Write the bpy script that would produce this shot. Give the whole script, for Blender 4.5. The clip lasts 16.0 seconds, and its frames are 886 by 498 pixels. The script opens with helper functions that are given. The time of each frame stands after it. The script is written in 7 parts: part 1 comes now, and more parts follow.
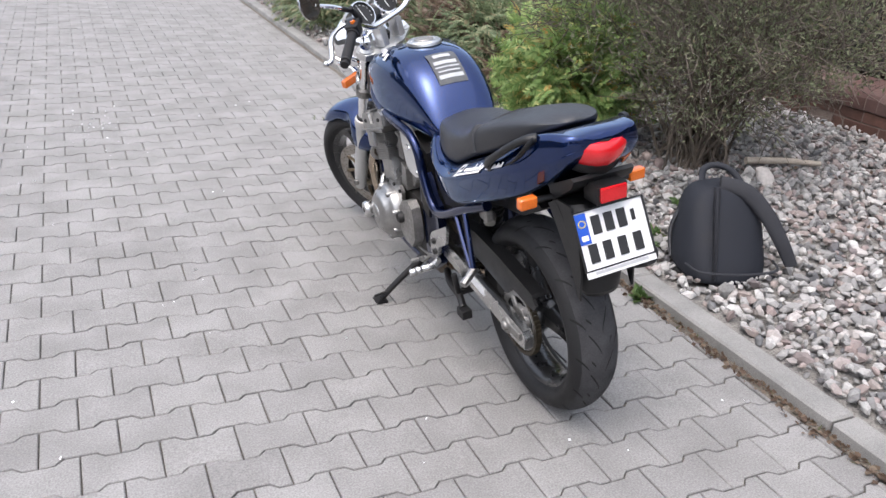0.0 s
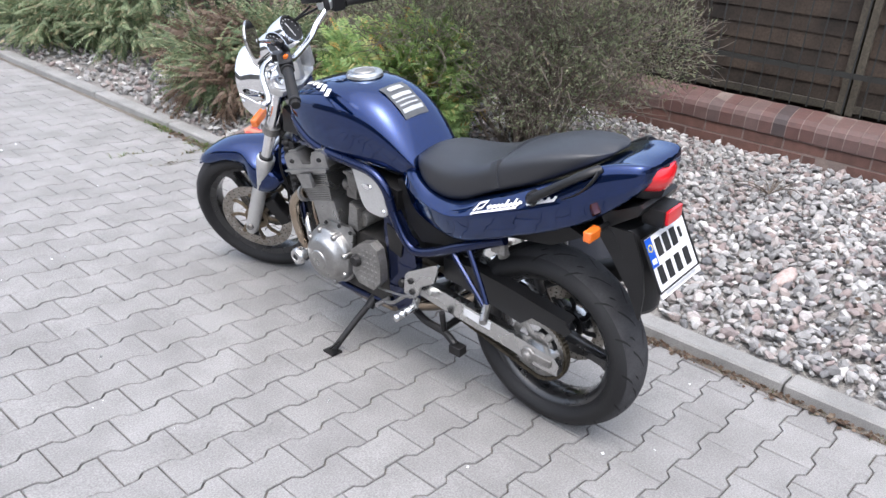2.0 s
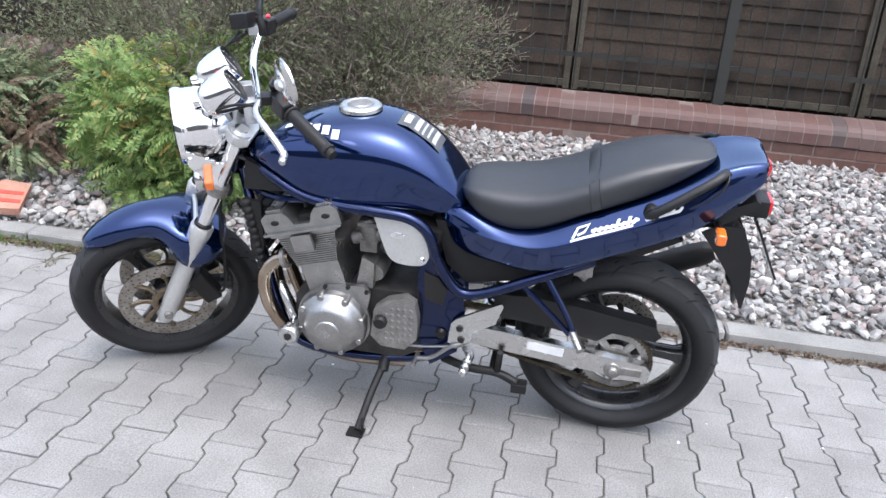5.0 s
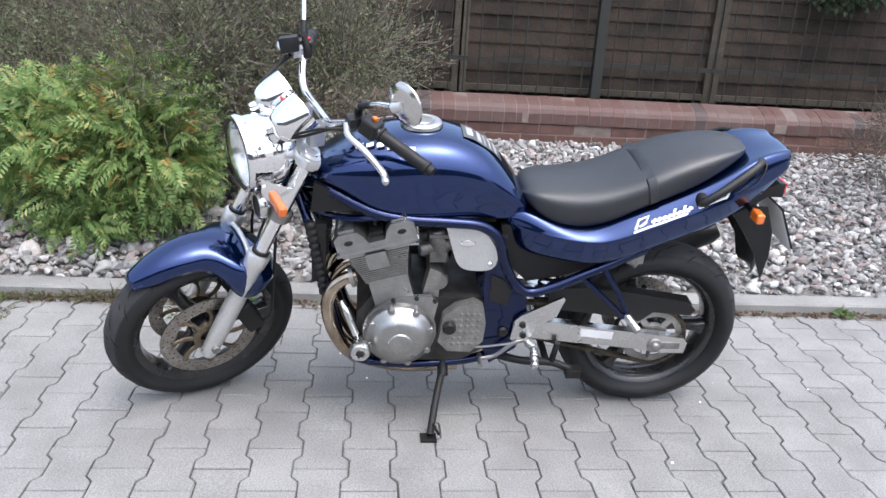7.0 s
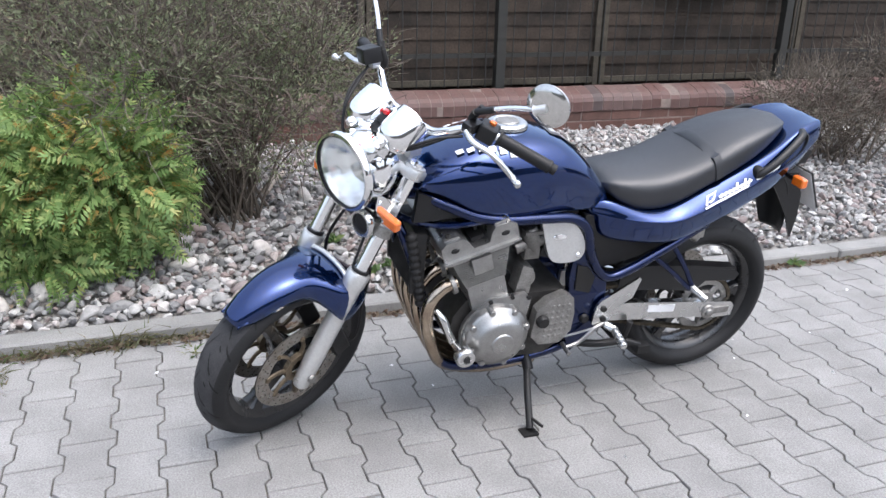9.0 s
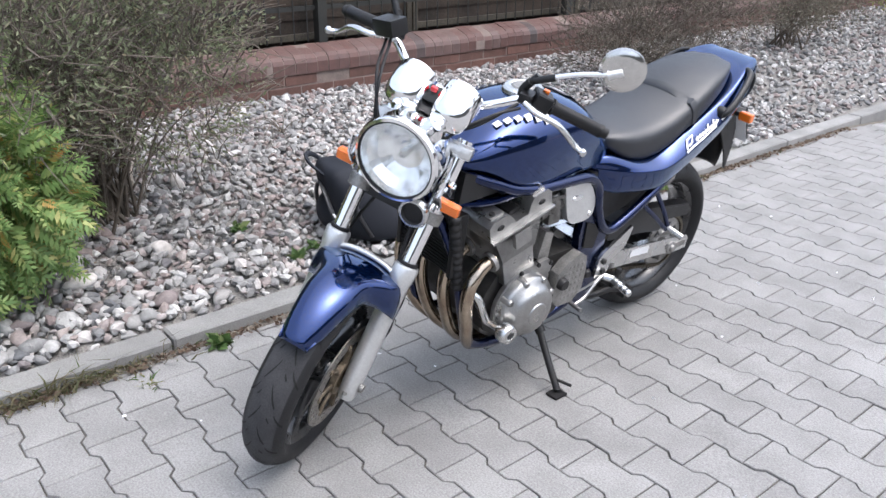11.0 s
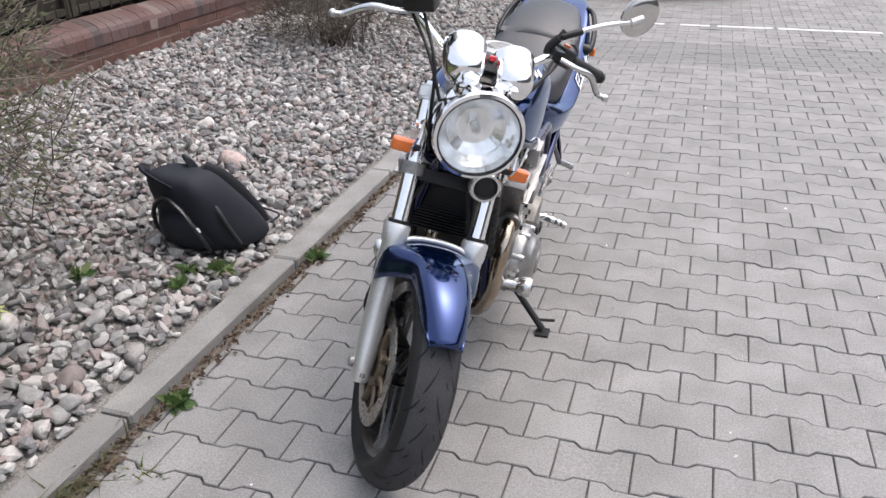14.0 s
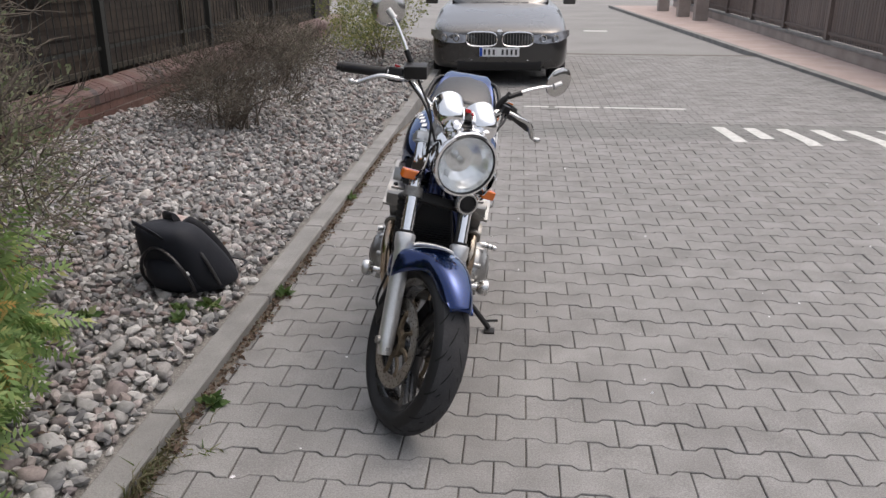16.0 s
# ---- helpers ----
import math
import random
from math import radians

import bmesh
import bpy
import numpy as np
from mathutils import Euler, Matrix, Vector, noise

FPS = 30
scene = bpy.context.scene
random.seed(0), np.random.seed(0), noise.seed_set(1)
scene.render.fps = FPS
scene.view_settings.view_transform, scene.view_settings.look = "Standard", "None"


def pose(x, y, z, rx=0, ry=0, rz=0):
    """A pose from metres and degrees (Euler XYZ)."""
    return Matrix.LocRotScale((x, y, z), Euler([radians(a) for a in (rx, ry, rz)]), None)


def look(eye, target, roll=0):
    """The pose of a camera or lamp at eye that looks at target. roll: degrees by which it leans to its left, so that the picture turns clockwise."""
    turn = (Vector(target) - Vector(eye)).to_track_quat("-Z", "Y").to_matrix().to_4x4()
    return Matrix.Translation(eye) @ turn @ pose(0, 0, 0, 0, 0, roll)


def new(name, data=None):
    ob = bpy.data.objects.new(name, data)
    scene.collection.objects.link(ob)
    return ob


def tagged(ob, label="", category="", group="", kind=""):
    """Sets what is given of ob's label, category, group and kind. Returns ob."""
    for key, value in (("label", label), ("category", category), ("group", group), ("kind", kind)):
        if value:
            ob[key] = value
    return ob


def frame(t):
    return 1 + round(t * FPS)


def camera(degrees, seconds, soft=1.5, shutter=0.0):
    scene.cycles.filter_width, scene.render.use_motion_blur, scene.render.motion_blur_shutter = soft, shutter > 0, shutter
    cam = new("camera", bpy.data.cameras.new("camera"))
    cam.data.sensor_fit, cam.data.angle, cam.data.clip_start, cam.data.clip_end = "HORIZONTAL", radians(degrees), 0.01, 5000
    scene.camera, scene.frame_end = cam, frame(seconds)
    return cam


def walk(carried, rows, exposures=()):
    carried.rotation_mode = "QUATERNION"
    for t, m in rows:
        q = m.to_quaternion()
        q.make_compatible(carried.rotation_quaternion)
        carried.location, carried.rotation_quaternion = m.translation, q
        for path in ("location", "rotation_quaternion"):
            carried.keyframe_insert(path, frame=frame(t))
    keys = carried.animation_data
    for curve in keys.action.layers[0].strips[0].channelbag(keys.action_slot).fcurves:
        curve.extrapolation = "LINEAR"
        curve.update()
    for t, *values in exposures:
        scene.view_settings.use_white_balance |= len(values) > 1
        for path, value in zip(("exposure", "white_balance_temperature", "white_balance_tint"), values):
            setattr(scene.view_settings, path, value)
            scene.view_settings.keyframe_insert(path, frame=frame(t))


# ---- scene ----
cam = camera(58.0, 16.0)
PATH = [
    (0, (-0.069, -0.019, 1.422), (0.713, 1.625, 0.595), 3.8),
    (0.5, (-0.271, 0.126, 1.43), (0.711, 1.672, 0.627), 5.1),
    (1, (-0.502, 0.229, 1.429), (0.665, 1.648, 0.639), 5.3),
    (1.5, (-0.666, 0.383, 1.427), (0.626, 1.691, 0.639), 5.3),
    (2, (-0.731, 0.617, 1.426), (0.668, 1.82, 0.654), 5.0),
    (2.5, (-0.84, 0.848, 1.422), (0.698, 1.876, 0.661), 4.9),
    (3, (-0.973, 1.082, 1.406), (0.668, 1.946, 0.657), 4.8),
    (3.5, (-0.987, 1.316, 1.392), (0.722, 2.055, 0.661), 4.4),
    (3.7, (-0.992, 1.403, 1.393), (0.742, 2.082, 0.663), 4.5),
    (5.8, (-1.202, 2.208, 1.357), (0.667, 2.3, 0.651), 4.1),
    (6, (-1.241, 2.285, 1.36), (0.63, 2.326, 0.655), 4.2),
    (6.5, (-1.296, 2.473, 1.374), (0.574, 2.38, 0.671), 4.4),
    (7, (-1.217, 2.65, 1.373), (0.654, 2.459, 0.692), 3.7),
    (7.5, (-1.16, 2.811, 1.368), (0.691, 2.478, 0.69), 3.7),
    (8, (-1.184, 3.039, 1.378), (0.64, 2.563, 0.71), 3.2),
    (8.5, (-1.16, 3.231, 1.372), (0.638, 2.662, 0.707), 2.7),
    (9, (-1.055, 3.428, 1.364), (0.717, 2.793, 0.689), 1.4),
    (9.5, (-0.967, 3.615, 1.366), (0.742, 2.851, 0.66), 1.5),
    (9.7, (-0.926, 3.709, 1.369), (0.745, 2.88, 0.649), 1.5),
    (11.8, (-0.26, 4.233, 1.411), (0.986, 2.915, 0.569), 0.0),
    (12, (-0.201, 4.287, 1.409), (1.005, 2.943, 0.551), -0.1),
    (12.5, (-0.032, 4.355, 1.397), (1.085, 2.946, 0.521), -1.0),
    (13, (0.154, 4.431, 1.4), (1.144, 2.949, 0.493), -1.7),
    (13.5, (0.338, 4.533, 1.398), (1.08, 2.928, 0.465), -1.2),
    (14, (0.474, 4.685, 1.418), (1.029, 2.977, 0.539), -0.9),
    (14.5, (0.497, 4.91, 1.435), (0.988, 3.137, 0.65), -0.9),
    (15, (0.557, 5.17, 1.452), (0.967, 3.342, 0.752), -0.2),
    (15.5, (0.703, 5.366, 1.456), (0.984, 3.501, 0.79), 0.0),
    (16, (0.775, 5.481, 1.456), (0.948, 3.607, 0.78), 0.1),
]
EXPOSURES = [(0, 1.16, 6000, 10), (3.5, 1.53, 5660, 8), (7, 1.38, 5720, 8), (9.5, 1.36, 5760, 8), (12.5, 1.30, 5760, 9), (14, 1.03, 6080, 10), (16, 0.48, 6340, 10)]
walk(cam, [(t, look(eye, target, roll)) for t, eye, target, roll in PATH], EXPOSURES)

# ---- light ----
world = bpy.data.worlds.new("sky")
scene.world = world
world.use_nodes = True
wn = world.node_tree.nodes
sky = wn.new("ShaderNodeTexSky")
sky.sky_type, sky.sun_disc = "NISHITA", False
sky.sun_elevation, sky.sun_rotation = radians(66), radians(240)
sky.air_density, sky.dust_density, sky.ozone_density = 0.5, 9.0, 0.3
wn["Background"].inputs["Strength"].default_value = 0.102
world.node_tree.links.new(sky.outputs[0], wn["Background"].inputs[0])
# even layer of high cloud over the whole sky
cloud = wn.new("ShaderNodeBackground")
cloud.inputs["Color"].default_value = (0.93, 0.96, 1.0, 1)
cloud.inputs["Strength"].default_value = 0.33
layer = wn.new("ShaderNodeAddShader")
world.node_tree.links.new(wn["Background"].outputs[0], layer.inputs[0])
world.node_tree.links.new(cloud.outputs[0], layer.inputs[1])
world.node_tree.links.new(layer.outputs[0], wn["World Output"].inputs[0])
sun = new("sun", bpy.data.lights.new("sun", "SUN"))
sun.data.energy, sun.data.angle, sun.data.color = 0.26, radians(95), (1.0, 0.98, 0.96)
sun.matrix_world = look((-3.4, -1.95, 8.8), (0, 0, 0))


# ---- materials ----
def mat(name, c1, c2=None, scale=6.0, rough=0.6, rvar=0.1, metal=0.0, bump=0.0, bscale=150.0, fine=0.12, rand="", rspan=0.2, coat=0.0, ramp=None, detail=5.0, bdist=0.002, spec=0.5):
    """Two-scale procedural surface in world metres; rand 'o' or 'i' varies it per object or per loose piece."""
    m = bpy.data.materials.new(name)
    m.use_nodes = True
    nt = m.node_tree
    b = nt.nodes["Principled BSDF"]
    link = nt.links.new
    geo = nt.nodes.new("ShaderNodeNewGeometry")
    big = nt.nodes.new("ShaderNodeTexNoise")
    big.inputs["Scale"].default_value, big.inputs["Detail"].default_value = scale, detail
    link(geo.outputs["Position"], big.inputs["Vector"])
    small = nt.nodes.new("ShaderNodeTexNoise")
    small.inputs["Scale"].default_value, small.inputs["Detail"].default_value = bscale, 3.0
    link(geo.outputs["Position"], small.inputs["Vector"])
    rnd = None
    if rand == "i":
        rnd = geo.outputs["Random Per Island"]
    elif rand == "o":
        rnd = nt.nodes.new("ShaderNodeObjectInfo").outputs["Random"]
    if ramp:
        cr = nt.nodes.new("ShaderNodeValToRGB")
        els = cr.color_ramp.elements
        while len(els) < len(ramp):
            els.new(0.5)
        for e, (p, c) in zip(els, ramp):
            e.position, e.color = p, (*c, 1)
        link(rnd if rnd else big.outputs["Fac"], cr.inputs["Fac"])
        col = cr.outputs["Color"]
        if rnd:
            mx = nt.nodes.new("ShaderNodeMix")
            mx.data_type, mx.blend_type = "RGBA", "MULTIPLY"
            mr = nt.nodes.new("ShaderNodeMapRange")
            mr.inputs["From Min"].default_value, mr.inputs["From Max"].default_value = 0.3, 0.7
            mr.inputs["To Min"].default_value, mr.inputs["To Max"].default_value = 1 - rspan, 1 + rspan
            link(big.outputs["Fac"], mr.inputs["Value"])
            mx.inputs["Factor"].default_value = 1
            link(col, mx.inputs["A"])
            link(mr.outputs["Result"], mx.inputs["B"])
            col = mx.outputs["Result"]
    else:
        mx = nt.nodes.new("ShaderNodeMix")
        mx.data_type = "RGBA"
        c2 = c2 or tuple(v * 0.75 for v in c1)
        mx.inputs["A"].default_value, mx.inputs["B"].default_value = (*c1, 1), (*c2, 1)
        mr = nt.nodes.new("ShaderNodeMapRange")
        mr.inputs["From Min"].default_value, mr.inputs["From Max"].default_value = 0.32, 0.68
        link(big.outputs["Fac"], mr.inputs["Value"])
        link(mr.outputs["Result"], mx.inputs["Factor"])
        col = mx.outputs["Result"]
        if rnd:
            r2 = nt.nodes.new("ShaderNodeMapRange")
            r2.inputs["To Min"].default_value, r2.inputs["To Max"].default_value = 1 - rspan, 1 + rspan
            link(rnd, r2.inputs["Value"])
            m2 = nt.nodes.new("ShaderNodeMix")
            m2.data_type, m2.blend_type = "RGBA", "MULTIPLY"
            m2.inputs["Factor"].default_value = 1
            link(col, m2.inputs["A"])
            link(r2.outputs["Result"], m2.inputs["B"])
            col = m2.outputs["Result"]
    if fine:
        fr = nt.nodes.new("ShaderNodeMapRange")
        fr.inputs["From Min"].default_value, fr.inputs["From Max"].default_value = 0.3, 0.7
        fr.inputs["To Min"].default_value, fr.inputs["To Max"].default_value = 1 - fine, 1 + fine
        link(small.outputs["Fac"], fr.inputs["Value"])
        m3 = nt.nodes.new("ShaderNodeMix")
        m3.data_type, m3.blend_type = "RGBA", "MULTIPLY"
        m3.inputs["Factor"].default_value = 1
        link(col, m3.inputs["A"])
        link(fr.outputs["Result"], m3.inputs["B"])
        col = m3.outputs["Result"]
    link(col, b.inputs["Base Color"])
    rr = nt.nodes.new("ShaderNodeMapRange")
    rr.inputs["From Min"].default_value, rr.inputs["From Max"].default_value = 0.3, 0.7
    rr.inputs["To Min"].default_value, rr.inputs["To Max"].default_value = max(0.02, rough - rvar), min(1, rough + rvar)
    link(big.outputs["Fac"], rr.inputs["Value"])
    link(rr.outputs["Result"], b.inputs["Roughness"])
    b.inputs["Metallic"].default_value = metal
    b.inputs["Specular IOR Level"].default_value = spec
    b.inputs["Coat Weight"].default_value, b.inputs["Coat Roughness"].default_value = coat, 0.02
    if bump:
        bp = nt.nodes.new("ShaderNodeBump")
        bp.inputs["Strength"].default_value, bp.inputs["Distance"].default_value = bump, bdist
        link(small.outputs["Fac"], bp.inputs["Height"])
        link(bp.outputs["Normal"], b.inputs["Normal"])
    return m


M_block = mat("concrete_block", (0.232, 0.227, 0.221), (0.181, 0.177, 0.171), 5.0, 0.85, 0.08, bump=0.6, bscale=190, fine=0.24, detail=9.0, rand="i", rspan=0.07)
M_block_o = mat("concrete_block_near", (0.232, 0.227, 0.221), (0.181, 0.177, 0.171), 5.0, 0.85, 0.08, bump=0.6, bscale=190, fine=0.24, detail=9.0, rand="o", rspan=0.07)
M_block_dirty = mat("concrete_block_dirty", (0.145, 0.145, 0.139), (0.179, 0.176, 0.170), 3.0, 0.85, 0.08, bump=0.5, bscale=300, fine=0.16, rand="i", rspan=0.09)
M_joint = mat("joint_sand", (0.085, 0.078, 0.066), (0.14, 0.128, 0.108), 9, 0.95, 0.04, bump=0.8, bscale=250, fine=0.3)
M_asphalt = mat("road_surface", (0.245, 0.24, 0.231), (0.20, 0.197, 0.191), 0.7, 0.9, 0.05, bump=0.5, bscale=120, fine=0.15)
M_kerb = mat("kerb_concrete", (0.235, 0.231, 0.221), (0.174, 0.172, 0.165), 5, 0.85, 0.08, bump=0.6, bscale=260, fine=0.2, rand="o", rspan=0.07)
M_bed = mat("gravel_fines", (0.15, 0.142, 0.13), (0.21, 0.20, 0.185), 30, 0.95, 0.04, bump=1.0, bscale=120, fine=0.35, bdist=0.006)
M_soil = mat("dirt", (0.085, 0.074, 0.060), (0.15, 0.132, 0.108), 22, 0.95, 0.04, bump=1.0, bscale=160, fine=0.35, bdist=0.006)
stone_ramp = [(p, (round(c[0] * 0.69, 3), round(c[1] * 0.685, 3), round(c[2] * 0.67, 3))) for p, c in [(0.0, (0.42, 0.415, 0.41)), (0.2, (0.25, 0.25, 0.25)), (0.36, (0.60, 0.595, 0.585)), (0.44, (0.37, 0.32, 0.30)), (0.52, (0.27, 0.215, 0.205)), (0.6, (0.37, 0.365, 0.355)), (0.72, (0.13, 0.135, 0.145)), (0.80, (0.33, 0.27, 0.26)), (0.9, (0.66, 0.655, 0.645)), (1.0, (0.20, 0.20, 0.20))]]
M_stone = mat("pebble", (1, 1, 1), scale=28, rough=0.75, bump=0.35, bscale=130, fine=0.12, rand="i", ramp=stone_ramp, rspan=0.2)
M_stone_o = mat("pebble_near", (1, 1, 1), scale=28, rough=0.75, bump=0.35, bscale=130, fine=0.12, rand="o", ramp=stone_ramp, rspan=0.2)
M_brick = mat("clinker_brick", (0.118, 0.058, 0.044), (0.087, 0.046, 0.036), 14, 0.7, 0.12, bump=0.5, bscale=180, fine=0.18, rand="o", rspan=0.25)
M_coping = mat("coping_brick", (1, 1, 1), scale=20, rough=0.65, bump=0.5, bscale=180, fine=0.15, rand="o", ramp=[(0.0, (0.090, 0.050, 0.043)), (0.25, (0.083, 0.042, 0.036)), (0.5, (0.101, 0.065, 0.058)), (0.75, (0.086, 0.043, 0.036)), (0.86, (0.094, 0.061, 0.054)), (0.92, (0.044, 0.033, 0.033)), (1.0, (0.052, 0.038, 0.037))], rspan=0.18)
M_mortar = mat("mortar", (0.19, 0.15, 0.13), (0.135, 0.108, 0.096), 15, 0.95, 0.03, bump=0.6, bscale=200, fine=0.2)
M_fence_paint = mat("dark_fence_paint", (0.010, 0.011, 0.009), (0.017, 0.017, 0.014), 9, 0.7, 0.1, bump=0.2, bscale=120)
M_wood = mat("weathered_board", (0.042, 0.029, 0.019), (0.016, 0.012, 0.009), 4.5, 0.92, 0.05, bump=0.6, bscale=70, fine=0.3, rand="o", rspan=0.22)
M_wood_post = mat("weathered_batten", (0.062, 0.053, 0.037), (0.038, 0.032, 0.023), 6, 0.85, 0.08, bump=0.5, bscale=90, fine=0.3, rand="o", rspan=0.15)
M_paint_white = mat("road_paint", (0.62, 0.62, 0.60), (0.42, 0.42, 0.40), 16, 0.75, 0.08, fine=0.2, bscale=120)
M_red_block = mat("red_paving", (0.42, 0.34, 0.31), (0.37, 0.29, 0.26), 2.5, 0.85, 0.06, bump=0.4, bscale=200, rand="i", rspan=0.15)


# ---- mesh helpers ----
def mesh_np(name, verts, faces, material=None, smooth=False):
    me = bpy.data.meshes.new(name)
    me.from_pydata(np.asarray(verts, dtype=float).tolist(), [], faces if isinstance(faces, list) else np.asarray(faces).tolist())
    if material:
        me.materials.append(material)
    if smooth:
        me.polygons.foreach_set("use_smooth", [True] * len(me.polygons))
    me.update()
    return me


def thing(name, label, category, group="", kind="", m=None):
    ob = tagged(new(name), label, category, group, kind)
    if m is not None:
        ob.matrix_world = m
    return ob


def child(name, me, parent, label="", m=None):
    ob = new(name, me)
    ob.parent = parent
    if m is not None:
        ob.matrix_basis = m
    if label:
        ob["label"] = label
    return ob


def finish(bm, name, material, smooth=None, bevel=0.0, seg=2, angle=35):
    """Closes a bmesh into mesh data; smooth: edges sharper than this many degrees stay sharp."""
    if bevel:
        es = [e for e in bm.edges if len(e.link_faces) == 2 and e.calc_face_angle(0) > radians(angle)]
        bmesh.ops.bevel(bm, geom=es, offset=bevel, segments=seg, profile=0.7, affect="EDGES", clamp_overlap=True)
    bmesh.ops.recalc_face_normals(bm, faces=bm.faces[:])
    if smooth is not None:
        for f in bm.faces:
            f.smooth = True
        for e in bm.edges:
            if len(e.link_faces) == 2 and e.calc_face_angle(0) > radians(smooth):
                e.smooth = False
    me = bpy.data.meshes.new(name)
    bm.to_mesh(me)
    bm.free()
    for mm in (material if isinstance(material, (list, tuple)) else [material]):
        me.materials.append(mm)
    return me


def part(name, bm, material, parent, label="", smooth=40, bevel=0.0, seg=2, m=None):
    return child(name, finish(bm, name, material, smooth, bevel, seg), parent, label, m)


def box(bm, cx, cy, cz, sx, sy, sz, m=None):
    r = bmesh.ops.create_cube(bm, size=1.0, matrix=(m or Matrix()) @ Matrix.Translation((cx, cy, cz)) @ Matrix.Diagonal((sx, sy, sz, 1)))
    return r["verts"]


def prism(bm, pts, d0, d1, axis="x"):
    """An outline of (a, b) points pushed from d0 to d1 along an axis."""
    def at(a, b, d):
        return (d, a, b) if axis == "x" else (a, d, b) if axis == "y" else (a, b, d)
    lo = [bm.verts.new(at(a, b, d0)) for a, b in pts]
    hi = [bm.verts.new(at(a, b, d1)) for a, b in pts]
    n = len(pts)
    bm.faces.new(lo)
    bm.faces.new(hi[::-1])
    for i in range(n):
        bm.faces.new((lo[i], hi[i], hi[(i + 1) % n], lo[(i + 1) % n]))
    return lo + hi


def chamfer_box(sx, sy, sz, c):
    """Vertices and faces of a small box with chamfered edges, centred."""
    bm = bmesh.new()
    box(bm, 0, 0, 0, sx, sy, sz)
    bmesh.ops.bevel(bm, geom=bm.edges[:], offset=c, segments=1, affect="EDGES")
    return bm


def smooth_path(pts, n=6):
    """Catmull-Rom through points, n steps a span."""
    p = [Vector(q) for q in pts]
    p = [p[0] * 2 - p[1]] + p + [p[-1] * 2 - p[-2]]
    out = []
    for i in range(1, len(p) - 2):
        a, b, c, d = p[i - 1], p[i], p[i + 1], p[i + 2]
        for k in range(n):
            t = k / n
            out.append(0.5 * ((2 * b) + (c - a) * t + (2 * a - 5 * b + 4 * c - d) * t * t + (3 * b - a - 3 * c + d) * t ** 3))
    out.append(p[-2])
    return out


def tube(bm, pts, r, sides=10, n=6, r1=None, flat=1.0, caps=True, straight=False):
    """A round bar along points; r to r1 tapers, flat squashes the section sideways."""
    path = [Vector(q) for q in pts] if straight else smooth_path(pts, n)
    m = len(path)
    rings = []
    up = None
    for i, q in enumerate(path):
        t = (path[min(i + 1, m - 1)] - path[max(i - 1, 0)]).normalized()
        if up is None:
            up = Vector((0, 0, 1)) if abs(t.z) < 0.9 else Vector((1, 0, 0))
        a = t.cross(up).normalized()
        up = a.cross(t).normalized()
        rr = r if r1 is None else r + (r1 - r) * i / (m - 1)
        rings.append([bm.verts.new(q + (a * math.cos(k * math.tau / sides) * flat + up * math.sin(k * math.tau / sides)) * rr) for k in range(sides)])
    for i in range(m - 1):
        for k in range(sides):
            bm.faces.new((rings[i][k], rings[i][(k + 1) % sides], rings[i + 1][(k + 1) % sides], rings[i + 1][k]))
    if caps:
        bm.faces.new(rings[0][::-1])
        bm.faces.new(rings[-1])


def lathe(bm, prof, m=None, seg=32, closed=False):
    """Turns (radius, height) points round local z; closed joins the last to the first."""
    m = m or Matrix()
    rings = []
    for r, h in prof:
        if r < 1e-6:
            rings.append([bm.verts.new(m @ Vector((0, 0, h)))])
        else:
            rings.append([bm.verts.new(m @ Vector((r * math.cos(k * math.tau / seg), r * math.sin(k * math.tau / seg), h))) for k in range(seg)])
    pairs = list(zip(rings[:-1], rings[1:]))
    if closed:
        pairs.append((rings[-1], rings[0]))
    for a, b in pairs:
        for k in range(seg):
            j = (k + 1) % seg
            if len(a) == 1 and len(b) == 1:
                continue
            if len(a) == 1:
                bm.faces.new((a[0], b[j], b[k]))
            elif len(b) == 1:
                bm.faces.new((a[k], a[j], b[0]))
            else:
                bm.faces.new((a[k], a[j], b[j], b[k]))


def loft(bm, rings, cap=True, close=True):
    """Skins rings of equally many points."""
    rs = [[bm.verts.new(p) for p in ring] for ring in rings]
    n = len(rs[0])
    for a, b in zip(rs[:-1], rs[1:]):
        for k in range(n if close else n - 1):
            j = (k + 1) % n
            bm.faces.new((a[k], a[j], b[j], b[k]))
    if cap and close:
        bm.faces.new(rs[0][::-1])
        bm.faces.new(rs[-1])
    return rs


def bolt(bm, p, d, r=0.006, h=0.006, sides=6):
    q = Vector(d).to_track_quat("Z", "Y").to_matrix().to_4x4()
    lathe(bm, [(0, h), (r * 0.85, h), (r, h * 0.6), (r, 0), (0, 0)], Matrix.Translation(p) @ q, sides)


# ---- ground, road, paving ----
def ramp_z(y):
    return -0.09 * min(1.0, max(0.0, (-1.55 - y) / 1.15))


ground = tagged(new("ground", mesh_np("ground", [(-300, -300, -0.125), (300, -300, -0.125), (300, 300, -0.125), (-300, 300, -0.125)], [(0, 1, 2, 3)], M_asphalt)), "pale grey worn road surface", "road", kind="structure")

ys = [14, -1.55, -2.1, -2.7, -9.5]
bedv, bedf = [], []
for i, y in enumerate(ys):
    for x in (-3.75, 1.86):
        bedv.append((x, y, ramp_z(y) - 0.010))
    if i:
        bedf.append((2 * i - 2, 2 * i, 2 * i + 1, 2 * i - 1))
pavement = tagged(new("pavement", mesh_np("pavement", bedv, bedf, M_joint)), "grey interlocking concrete paving with sandy joints", "pavement", kind="structure")

